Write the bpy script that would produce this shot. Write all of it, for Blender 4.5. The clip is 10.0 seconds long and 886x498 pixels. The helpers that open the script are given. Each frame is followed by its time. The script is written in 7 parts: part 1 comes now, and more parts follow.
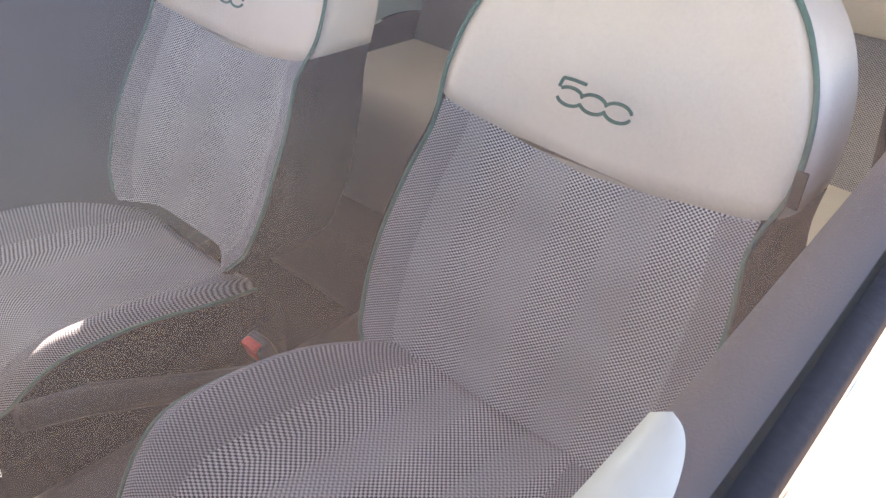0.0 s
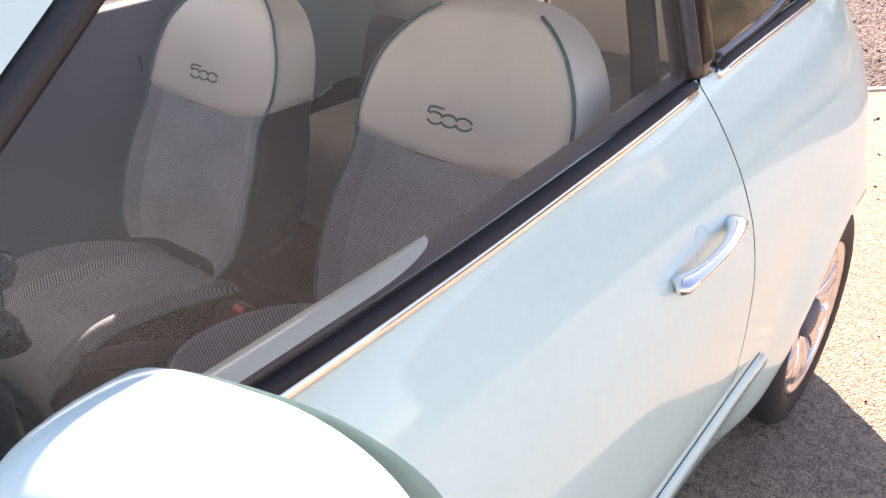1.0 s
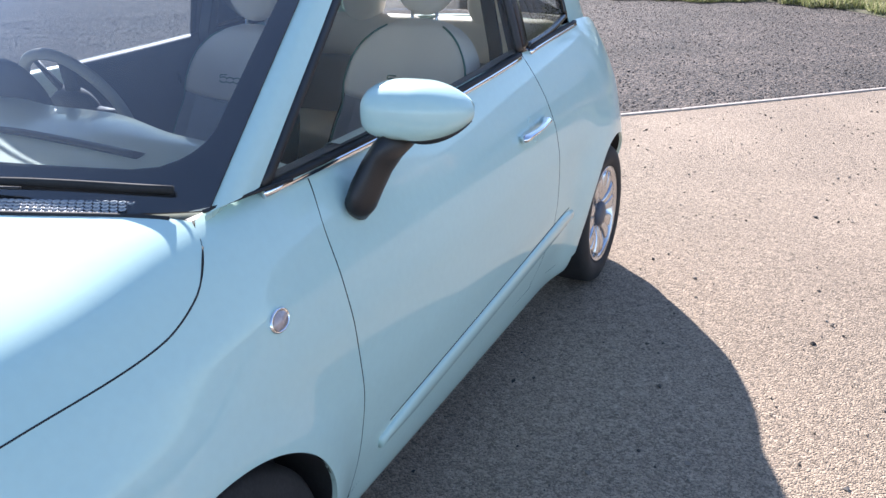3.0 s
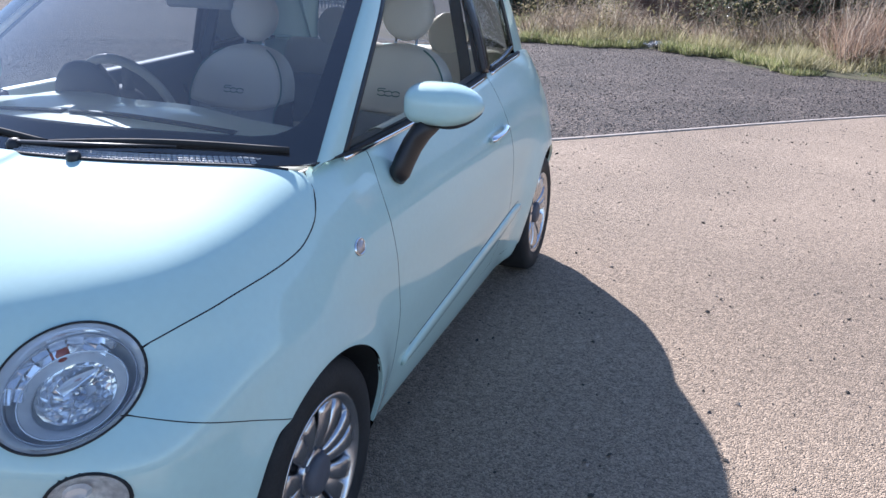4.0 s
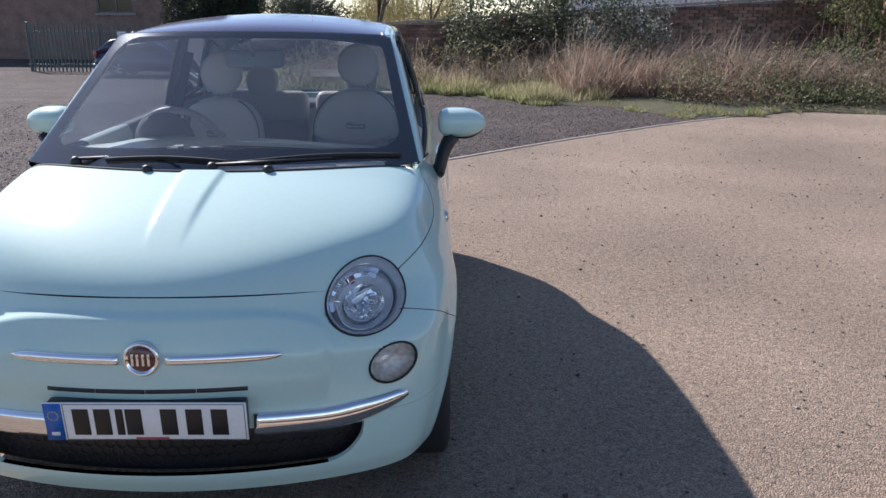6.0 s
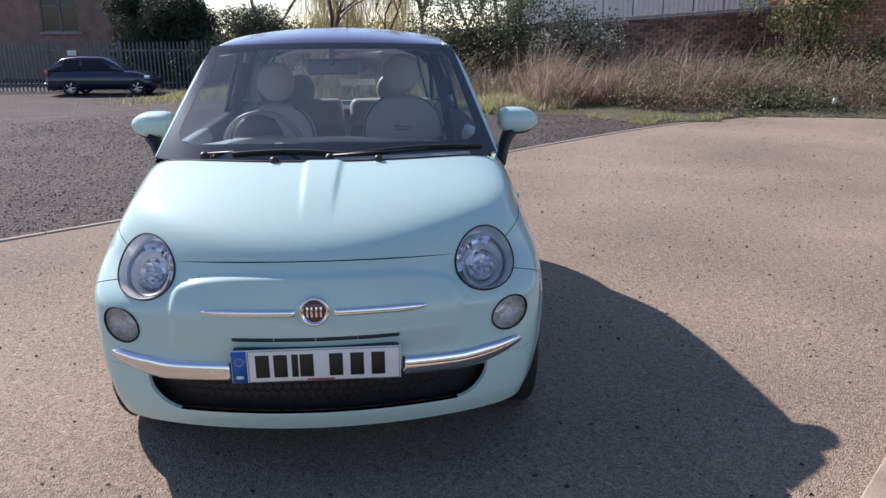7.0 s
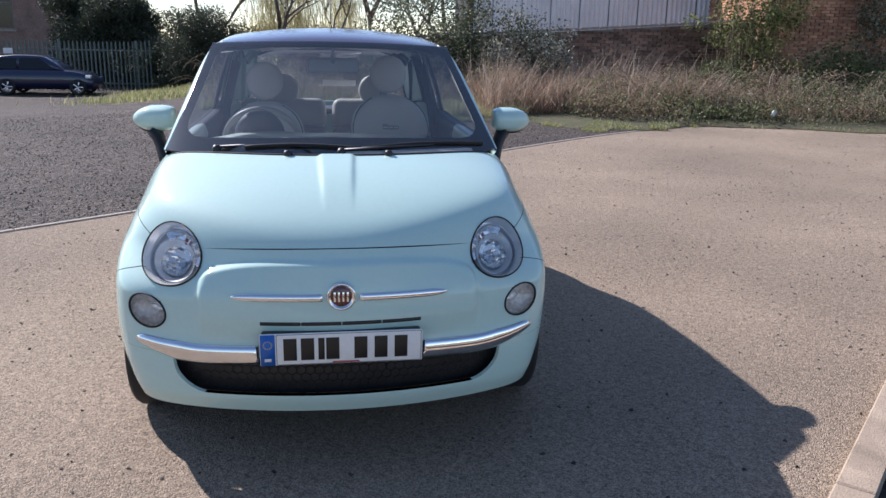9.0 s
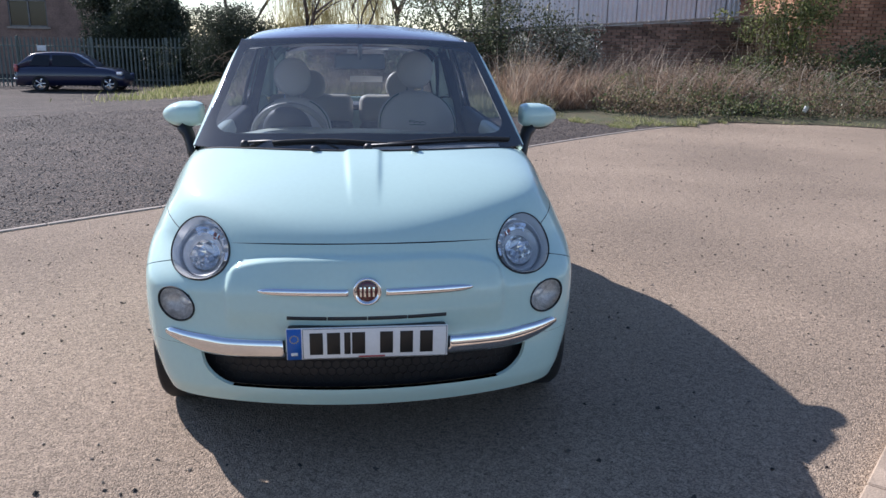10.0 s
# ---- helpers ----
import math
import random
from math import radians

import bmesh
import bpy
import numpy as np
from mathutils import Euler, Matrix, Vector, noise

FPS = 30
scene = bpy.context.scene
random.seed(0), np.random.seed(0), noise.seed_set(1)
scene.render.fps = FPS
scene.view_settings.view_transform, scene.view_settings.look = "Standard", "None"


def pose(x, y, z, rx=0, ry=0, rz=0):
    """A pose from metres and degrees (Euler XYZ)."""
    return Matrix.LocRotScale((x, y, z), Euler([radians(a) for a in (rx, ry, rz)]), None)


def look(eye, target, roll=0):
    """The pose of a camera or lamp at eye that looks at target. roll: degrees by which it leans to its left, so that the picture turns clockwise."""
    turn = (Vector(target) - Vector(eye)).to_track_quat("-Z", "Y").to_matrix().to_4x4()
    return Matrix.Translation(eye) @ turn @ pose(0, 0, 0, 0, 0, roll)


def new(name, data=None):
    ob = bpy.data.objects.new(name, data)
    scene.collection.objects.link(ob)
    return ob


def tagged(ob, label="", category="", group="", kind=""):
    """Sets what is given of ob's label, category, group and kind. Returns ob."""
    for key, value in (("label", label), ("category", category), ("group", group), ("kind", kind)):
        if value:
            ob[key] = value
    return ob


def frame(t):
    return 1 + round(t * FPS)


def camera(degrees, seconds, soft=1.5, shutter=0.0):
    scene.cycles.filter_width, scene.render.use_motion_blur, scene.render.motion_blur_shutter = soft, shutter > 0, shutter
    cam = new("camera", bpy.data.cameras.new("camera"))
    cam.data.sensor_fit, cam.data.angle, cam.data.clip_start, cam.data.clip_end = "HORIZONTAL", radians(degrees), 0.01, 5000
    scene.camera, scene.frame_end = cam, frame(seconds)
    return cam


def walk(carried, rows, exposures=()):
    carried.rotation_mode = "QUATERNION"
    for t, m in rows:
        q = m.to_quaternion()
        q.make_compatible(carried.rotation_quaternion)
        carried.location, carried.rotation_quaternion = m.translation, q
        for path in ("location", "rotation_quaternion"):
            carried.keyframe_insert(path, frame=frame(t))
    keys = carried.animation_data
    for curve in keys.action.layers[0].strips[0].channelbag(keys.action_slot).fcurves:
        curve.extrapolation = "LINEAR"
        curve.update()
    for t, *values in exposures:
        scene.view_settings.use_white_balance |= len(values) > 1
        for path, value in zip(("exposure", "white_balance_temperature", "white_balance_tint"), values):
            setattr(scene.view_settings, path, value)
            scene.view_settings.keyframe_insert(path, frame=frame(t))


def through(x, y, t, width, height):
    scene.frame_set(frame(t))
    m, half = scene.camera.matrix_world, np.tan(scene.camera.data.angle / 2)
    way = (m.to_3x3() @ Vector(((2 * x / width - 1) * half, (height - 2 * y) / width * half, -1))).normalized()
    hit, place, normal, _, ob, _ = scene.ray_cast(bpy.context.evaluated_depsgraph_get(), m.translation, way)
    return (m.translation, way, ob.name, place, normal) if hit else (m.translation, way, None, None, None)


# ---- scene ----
cam = camera(58.5, 10.0)
PATH = [
    (0, (0.744, 1.407, 1.269), (-0.341, 2.688, 0.182), 3.5),
    (0.5, (0.913, 1.308, 1.326), (-0.204, 2.615, 0.305), 0.2),
    (1, (1.118, 1.153, 1.377), (-0.005, 2.509, 0.427), -1.3),
    (1.5, (1.254, 0.961, 1.415), (0.146, 2.349, 0.495), -2.8),
    (2, (1.399, 0.595, 1.415), (0.436, 2.121, 0.554), -1.7),
    (2.5, (1.532, 0.295, 1.416), (0.617, 1.886, 0.62), -1.9),
    (2.7, (1.569, 0.172, 1.414), (0.669, 1.773, 0.621), -2.2),
    (3.8, (1.59, -0.615, 1.442), (0.979, 1.161, 0.756), 2.9),
    (4, (1.535, -0.714, 1.435), (0.938, 1.068, 0.751), 2.0),
    (4.5, (1.313, -0.943, 1.442), (0.867, 0.886, 0.766), 1.8),
    (5, (1.066, -1.243, 1.439), (0.824, 0.654, 0.853), 2.2),
    (5.2, (0.992, -1.366, 1.459), (0.805, 0.539, 0.878), 1.7),
    (6.3, (0.601, -2.029, 1.465), (0.667, -0.103, 0.929), -0.3),
    (6.5, (0.479, -2.117, 1.442), (0.56, -0.188, 0.918), -0.8),
    (7, (0.208, -2.321, 1.447), (0.364, -0.396, 0.925), -0.3),
    (7.5, (0.073, -2.451, 1.439), (0.24, -0.521, 0.941), -0.1),
    (8, (-0.061, -2.437, 1.431), (0.236, -0.522, 0.937), 0.4),
    (8.5, (-0.068, -2.441, 1.427), (0.244, -0.529, 0.932), 1.0),
    (9, (-0.06, -2.434, 1.42), (0.244, -0.522, 0.917), 1.1),
    (9.5, (-0.058, -2.435, 1.419), (0.199, -0.519, 0.906), 1.0),
    (10, (-0.06, -2.435, 1.418), (0.179, -0.517, 0.905), 0.9),
]
EXPOSURES = [(0, 3.28, 8000, 31), (0.5, 3.15, 8300, 34), (1.0, 2.36, 8300, 32), (1.5, 2.1, 7800, 26), (2.0, 1.9, 6800, 18), (2.5, 1.72, 6350, 14), (4.0, 1.17, 5850, 16), (4.5, 0.99, 5850, 15), (5.0, 0.77, 5950, 14), (6.5, 0.56, 6250, 19), (7.5, 0.57, 6250, 19), (8.5, 0.6, 6150, 17), (10.0, 0.62, 6050, 16)]
walk(cam, [(t, look(eye, target, roll)) for t, eye, target, roll in PATH], EXPOSURES)

# ---- world and sun ----
SUN = Vector((-0.865, 1.015, 1.0)).normalized()
world = bpy.data.worlds.new("sky")
scene.world = world
world.use_nodes = True
sky = world.node_tree.nodes.new("ShaderNodeTexSky")
sky.sky_type, sky.sun_disc = "NISHITA", False
sky.sun_elevation, sky.sun_rotation = math.asin(SUN.z), math.atan2(SUN.x, SUN.y)
sky.dust_density, sky.air_density, sky.ozone_density = 0.12, 0.85, 0.7
world.node_tree.links.new(sky.outputs[0], world.node_tree.nodes["Background"].inputs[0])
world.node_tree.nodes["Background"].inputs[1].default_value = 0.108
sun = new("sun", bpy.data.lights.new("sun", "SUN"))
sun.data.energy, sun.data.angle, sun.data.color = 4.8, radians(0.53), (1.0, 0.95, 0.88)
sun.matrix_world = look(SUN * 30, (0, 0, 0))


# ---- materials ----
def nodes_of(name):
    m = bpy.data.materials.new(name)
    m.use_nodes = True
    return m, m.node_tree.nodes, m.node_tree.links, m.node_tree.nodes["Principled BSDF"]


def mat(name, base, rough=0.5, metal=0.0, var=0.12, scale=6.0, fine=90.0, bump=0.0, coat=0.0, spec=0.5, tint=None, rvar=0.0):
    """A surface with variation at two scales; tint: a second colour in the broad stains; bump: height in metres."""
    m, n, l, p = nodes_of(name)
    co = n.new("ShaderNodeTexCoord")
    big, small = n.new("ShaderNodeTexNoise"), n.new("ShaderNodeTexNoise")
    for t, s, d in ((big, scale, 4), (small, fine, 3)):
        t.inputs["Scale"].default_value, t.inputs["Detail"].default_value = s, d
        l.new(co.outputs["Object"], t.inputs["Vector"])
    mix = n.new("ShaderNodeMix")
    mix.data_type = "RGBA"
    other = tint or tuple(c * (1 - 2 * var) for c in base)
    mix.inputs[6].default_value, mix.inputs[7].default_value = (*base, 1), (*other, 1)
    ramp = n.new("ShaderNodeMapRange")
    ramp.inputs[1].default_value, ramp.inputs[2].default_value = 0.35, 0.7
    l.new(big.outputs[0], ramp.inputs[0])
    l.new(ramp.outputs[0], mix.inputs[0])
    hsv = n.new("ShaderNodeHueSaturation")
    val = n.new("ShaderNodeMapRange")
    val.inputs[1].default_value, val.inputs[2].default_value = 0.3, 0.7
    val.inputs[3].default_value, val.inputs[4].default_value = 1 - var, 1 + var
    l.new(small.outputs[0], val.inputs[0])
    l.new(val.outputs[0], hsv.inputs["Value"])
    l.new(mix.outputs[2], hsv.inputs["Color"])
    l.new(hsv.outputs[0], p.inputs["Base Color"])
    p.inputs["Roughness"].default_value, p.inputs["Metallic"].default_value = rough, metal
    p.inputs["Coat Weight"].default_value, p.inputs["Coat Roughness"].default_value = coat, 0.06
    p.inputs["Specular IOR Level"].default_value = spec
    if rvar:
        rr = n.new("ShaderNodeMapRange")
        rr.inputs[1].default_value, rr.inputs[2].default_value = 0.3, 0.7
        rr.inputs[3].default_value, rr.inputs[4].default_value = rough - rvar, rough + rvar
        l.new(big.outputs[0], rr.inputs[0])
        l.new(rr.outputs[0], p.inputs["Roughness"])
    if bump:
        b = n.new("ShaderNodeBump")
        b.inputs["Strength"].default_value, b.inputs["Distance"].default_value = 1.0, bump
        l.new(small.outputs[0], b.inputs["Height"])
        l.new(b.outputs[0], p.inputs["Normal"])
    return m


def glass(name, tint=(1, 1, 1), ior=1.52, rough=0.0, dust_haze=0.0):
    """Thin pane that lets light through and mirrors more at grazing angles (evenly where ior is 0); dust_haze: the
    share of a dull dusty film that also stands in for glare haze.
    """
    m = bpy.data.materials.new(name)
    m.use_nodes = True
    n, l = m.node_tree.nodes, m.node_tree.links
    n.clear()
    out, mix = n.new("ShaderNodeOutputMaterial"), n.new("ShaderNodeMixShader")
    clear, shine, fres = n.new("ShaderNodeBsdfTransparent"), n.new("ShaderNodeBsdfGlossy"), n.new("ShaderNodeFresnel")
    clear.inputs[0].default_value = (*tint, 1)
    shine.inputs["Roughness"].default_value = rough
    fres.inputs[0].default_value = ior or 1.5
    if ior:
        l.new(fres.outputs[0], mix.inputs[0])
    else:
        mix.inputs[0].default_value = 0.04
    l.new(clear.outputs[0], mix.inputs[1])
    l.new(shine.outputs[0], mix.inputs[2])
    if dust_haze:
        film, dull, far = n.new("ShaderNodeMixShader"), n.new("ShaderNodeBsdfDiffuse"), n.new("ShaderNodeBsdfTranslucent")
        both, noise_, amount = n.new("ShaderNodeMixShader"), n.new("ShaderNodeTexNoise"), n.new("ShaderNodeMapRange")
        dull.inputs[0].default_value = far.inputs[0].default_value = (0.75, 0.74, 0.72, 1)
        noise_.inputs["Scale"].default_value, noise_.inputs["Detail"].default_value = 4.0, 6
        amount.inputs[1].default_value, amount.inputs[2].default_value = 0.25, 0.75
        amount.inputs[3].default_value, amount.inputs[4].default_value = dust_haze * 0.6, dust_haze * 1.4
        l.new(noise_.outputs[0], amount.inputs[0])
        l.new(amount.outputs[0], film.inputs[0])
        l.new(dull.outputs[0], both.inputs[1]), l.new(far.outputs[0], both.inputs[2])
        l.new(mix.outputs[0], film.inputs[1]), l.new(both.outputs[0], film.inputs[2])
        l.new(film.outputs[0], out.inputs[0])
    else:
        l.new(mix.outputs[0], out.inputs[0])
    return m


PAINT = mat("mint_paint", (0.505, 0.685, 0.635), 0.6, var=0.015, scale=1.5, fine=60, coat=1.0, spec=0.1)
BLACK = mat("black_plastic", (0.018, 0.018, 0.02), 0.45, var=0.2, scale=8, fine=400, bump=0.0003)
GLOSSY_BLACK = mat("gloss_black", (0.01, 0.01, 0.012), 0.12, var=0.1)
ROOF_GLASS = mat("roof_glass", (0.085, 0.078, 0.135), 0.13, var=0.06)
RUBBER = mat("rubber", (0.02, 0.02, 0.021), 0.75, var=0.25, scale=10, fine=150, bump=0.0006)
CHROME = mat("chrome", (0.85, 0.85, 0.86), 0.07, 1.0, var=0.02, scale=12)
ALLOY = mat("alloy", (0.62, 0.63, 0.66), 0.26, 1.0, var=0.06, scale=25)
CLEAR = glass("clear_glass", (0.93, 0.96, 0.95), dust_haze=0.035)
# pale film and blurred even sheen also imitate the glare veil on these panes
SCREEN_GLASS = glass("screen_glass", (0.52, 0.58, 0.64), ior=2.1, dust_haze=0.04)
SIDE_GLASS = glass("side_glass", (0.82, 0.84, 0.82), ior=0, rough=0.28, dust_haze=0.04)
TINTED = glass("rear_glass", (0.36, 0.39, 0.37))
LENS = glass("lens_glass", (0.97, 0.98, 0.98))
DARK_TRIM = mat("grey_trim", (0.10, 0.10, 0.115), 0.6, var=0.08, scale=5, fine=500, bump=0.0003)
IVORY = mat("ivory_leatherette", (0.80, 0.73, 0.64), 0.5, var=0.05, scale=6, fine=300, bump=0.0002)
MINT_TRIM = mat("mint_trim", (0.80, 0.86, 0.76), 0.36, var=0.03, scale=4, coat=0.3)
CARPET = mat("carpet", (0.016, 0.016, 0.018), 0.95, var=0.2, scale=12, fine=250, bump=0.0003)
CARPET.node_tree.nodes["Principled BSDF"].inputs["Specular IOR Level"].default_value = 0.06
GREEN_PIPE = mat("green_piping", (0.055, 0.17, 0.14), 0.6, var=0.1, scale=40)
RED = mat("red_plastic", (0.75, 0.05, 0.02), 0.4, var=0.05)
BADGE_RED = mat("badge_red", (0.085, 0.008, 0.012), 0.25, var=0.1, coat=1.0)
WHITE = mat("white_plate", (0.80, 0.80, 0.78), 0.45, var=0.03, scale=10)
BLUE = mat("blue_band", (0.02, 0.12, 0.45), 0.4, var=0.04)
INK = mat("black_ink", (0.012, 0.012, 0.012), 0.4, var=0.05)
REFLECTOR = mat("reflector", (0.93, 0.94, 0.96), 0.25, 0.5, var=0.04, scale=60)
AMBER = mat("amber_cap", (0.36, 0.085, 0.05), 0.25, var=0.1, coat=0.5)


def weave(name, light, dark, scale, banded):
    """Woven cloth: crossing threads of two greys laid along the seat, in bands of check and of fine lines."""
    m, n, l, p = nodes_of(name)
    co, sep, up, lay = n.new("ShaderNodeTexCoord"), n.new("ShaderNodeSeparateXYZ"), n.new("ShaderNodeMath"), n.new("ShaderNodeCombineXYZ")
    l.new(co.outputs["Object"], sep.inputs[0])
    l.new(sep.outputs[1], up.inputs[0]), l.new(sep.outputs[2], up.inputs[1])
    l.new(sep.outputs[0], lay.inputs[0]), l.new(up.outputs[0], lay.inputs[1])
    lay.inputs[2].default_value = 0.5 / scale
    chk, fine, grain, broad = n.new("ShaderNodeTexChecker"), n.new("ShaderNodeTexChecker"), n.new("ShaderNodeTexNoise"), n.new("ShaderNodeTexNoise")
    half = n.new("ShaderNodeVectorMath")
    half.operation = "MULTIPLY"
    half.inputs[1].default_value = (0.25, 1.0, 1.0)
    l.new(lay.outputs[0], half.inputs[0])
    chk.inputs["Scale"].default_value, fine.inputs["Scale"].default_value = scale, scale * 1.3
    grain.inputs["Scale"].default_value, broad.inputs["Scale"].default_value = 700, 7
    l.new(lay.outputs[0], chk.inputs["Vector"]), l.new(half.outputs[0], fine.inputs["Vector"])
    l.new(lay.outputs[0], grain.inputs["Vector"]), l.new(lay.outputs[0], broad.inputs["Vector"])
    soft = tuple(0.65 * a + 0.35 * b for a, b in zip(light, dark)), tuple(0.35 * a + 0.65 * b for a, b in zip(light, dark))
    chk.inputs["Color1"].default_value, chk.inputs["Color2"].default_value = (*light, 1), (*dark, 1)
    fine.inputs["Color1"].default_value, fine.inputs["Color2"].default_value = (*soft[0], 1), (*soft[1], 1)
    mix, wave, band = n.new("ShaderNodeMix"), n.new("ShaderNodeTexWave"), n.new("ShaderNodeMapRange")
    mix.data_type = "RGBA"
    wave.inputs["Scale"].default_value, wave.inputs["Distortion"].default_value = 2.6, 0.0
    l.new(lay.outputs[0], wave.inputs["Vector"])
    band.inputs[1].default_value, band.inputs[2].default_value, band.inputs[3].default_value, band.inputs[4].default_value = 0.5, 0.7, 0.0, 0.5 if banded else 0.0
    l.new(wave.outputs["Fac"], band.inputs[0])
    l.new(band.outputs[0], mix.inputs[0])
    l.new(chk.outputs["Color"], mix.inputs[6]), l.new(fine.outputs["Color"], mix.inputs[7])
    hsv, val, wear, both = n.new("ShaderNodeHueSaturation"), n.new("ShaderNodeMapRange"), n.new("ShaderNodeMapRange"), n.new("ShaderNodeMath")
    val.inputs[3].default_value, val.inputs[4].default_value = 0.7, 1.3
    wear.inputs[1].default_value, wear.inputs[2].default_value, wear.inputs[3].default_value, wear.inputs[4].default_value = 0.3, 0.7, 0.88, 1.1
    both.operation = "MULTIPLY"
    l.new(grain.outputs[0], val.inputs[0]), l.new(broad.outputs[0], wear.inputs[0])
    l.new(val.outputs[0], both.inputs[0]), l.new(wear.outputs[0], both.inputs[1])
    l.new(both.outputs[0], hsv.inputs["Value"])
    l.new(mix.outputs[2], hsv.inputs["Color"])
    l.new(hsv.outputs[0], p.inputs["Base Color"])
    b = n.new("ShaderNodeBump")
    b.inputs["Distance"].default_value = 0.0004
    l.new(chk.outputs["Fac"], b.inputs["Height"])
    l.new(b.outputs[0], p.inputs["Normal"])
    p.inputs["Roughness"].default_value = 0.9
    return m


WEAVE = weave("check_cloth", (0.70, 0.73, 0.78), (0.020, 0.027, 0.044), 330, True)
PLAIN_WEAVE = weave("grey_cloth", (0.52, 0.53, 0.57), (0.05, 0.06, 0.08), 400, False)


# ---- mesh helpers ----
def part(name, bm, material, parent=None, label="", smooth=True, m=None):
    """Links a bmesh as one mesh object under a thing or a part."""
    bmesh.ops.recalc_face_normals(bm, faces=bm.faces)
    me = bpy.data.meshes.new(name)
    bm.to_mesh(me)
    bm.free()
    return put(name, me, material, parent, label, smooth, m)


def put(name, me, material, parent=None, label="", smooth=True, m=None):
    for one in material if isinstance(material, (list, tuple)) else (material,):
        me.materials.append(one)
    if smooth:
        me.shade_smooth()
    ob = new(name, me)
    ob.parent = parent
    if m is not None:
        ob.matrix_basis = m
    if label:
        tagged(ob, label)
    return ob


def raw(name, verts, faces, material, parent=None, label="", smooth=False):
    me = bpy.data.meshes.new(name)
    me.from_pydata([tuple(v) for v in verts], [], [tuple(f) for f in faces])
    me.validate()
    return put(name, me, material, parent, label, smooth)


def thing(name, label, category, at=(0, 0, 0), kind="", group=""):
    ob = new(name)
    ob.location = at
    return tagged(ob, label, category, group, kind)


def box(bm, x0, x1, y0, y1, z0, z1, bevel=0.0, m=None, seg=2):
    made = bmesh.ops.create_cube(bm, size=1, matrix=Matrix.LocRotScale(((x0 + x1) / 2, (y0 + y1) / 2, (z0 + z1) / 2), None, (x1 - x0, y1 - y0, z1 - z0)))
    vs = made["verts"]
    if bevel:
        es = list({e for v in vs for e in v.link_edges})
        vs = list({v for f in bmesh.ops.bevel(bm, geom=es, offset=bevel, segments=seg, affect="EDGES", profile=0.5)["faces"] for v in f.verts} | {v for v in vs if v.is_valid})
    if m is not None:
        bmesh.ops.transform(bm, matrix=m, verts=vs)
    return bm


def lathe(bm, profile, m=None, steps=48):
    """Turns a profile of (radius, height) round the local z."""
    rings = []
    for r, h in profile:
        rings.append([bm.verts.new((r * math.cos(2 * math.pi * k / steps), r * math.sin(2 * math.pi * k / steps), h)) for k in range(steps)])
    for a, b in zip(rings, rings[1:]):
        for k in range(steps):
            bm.faces.new((a[k], a[(k + 1) % steps], b[(k + 1) % steps], b[k]))
    if profile[0][0] > 1e-6 and profile[0] != profile[-1]:
        bm.faces.new(rings[0][::-1])
    if profile[-1][0] > 1e-6 and profile[0] != profile[-1]:
        bm.faces.new(rings[-1])
    if m is not None:
        bmesh.ops.transform(bm, matrix=m, verts=[v for ring in rings for v in ring])
    return bm


def tube(bm, pts, radius, sides=8, flat=1.0, closed=False, up=(0, 0, 1)):
    """A round or flattened bar along points; radius may be one number or one for each point."""
    pts = [Vector(p) for p in pts]
    n = len(pts)
    rad = [float(radius)] * n if isinstance(radius, (int, float)) else [float(r) for r in radius]
    rings = []
    for i, p in enumerate(pts):
        d = (pts[(i + 1) % n] - pts[i - 1]) if closed else (pts[min(i + 1, n - 1)] - pts[max(i - 1, 0)])
        side = d.cross(Vector(up))
        side = side.normalized() if side.length > 1e-9 else Vector((1, 0, 0))
        top = side.cross(d).normalized()
        rings.append([bm.verts.new(p + rad[i] * (math.cos(a) * side + flat * math.sin(a) * top)) for a in (2 * math.pi * k / sides for k in range(sides))])
    for i in range(n if closed else n - 1):
        a, b = rings[i], rings[(i + 1) % n]
        for k in range(sides):
            bm.faces.new((a[k], a[(k + 1) % sides], b[(k + 1) % sides], b[k]))
    if not closed:
        bm.faces.new(rings[0][::-1]), bm.faces.new(rings[-1])
    return bm


def loft(bm, rings, closed=True, caps=True):
    made = [[bm.verts.new(p) for p in ring] for ring in rings]
    n = len(made[0])
    for a, b in zip(made, made[1:]):
        for k in range(n if closed else n - 1):
            bm.faces.new((a[k], a[(k + 1) % n], b[(k + 1) % n], b[k]))
    if caps and closed:
        bm.faces.new(made[0][::-1]), bm.faces.new(made[-1])
    return bm


def smooth_keys(xs, ys):
    """A smooth curve through keys, straight beyond its ends."""
    xs, ys = np.array(xs, float), np.array(ys, float)
    h, n = np.diff(xs), len(xs)
    d = np.diff(ys) / h
    s = np.r_[d[0], [0 if a * b <= 0 else 2 * a * b / (a + b) for a, b in zip(d, d[1:])], d[-1]]

    def at(t):
        t = np.asarray(t, float)
        c = np.clip(t, xs[0], xs[-1])
        i = np.clip(np.searchsorted(xs, c) - 1, 0, n - 2)
        q, w = (c - xs[i]) / h[i], h[i]
        v = (1 + 2 * q) * (1 - q) ** 2 * ys[i] + q * (1 - q) ** 2 * w * s[i] + q * q * (3 - 2 * q) * ys[i + 1] + q * q * (q - 1) * w * s[i + 1]
        return v + (t - c) * np.where(t < c, s[0], s[-1])

    return at


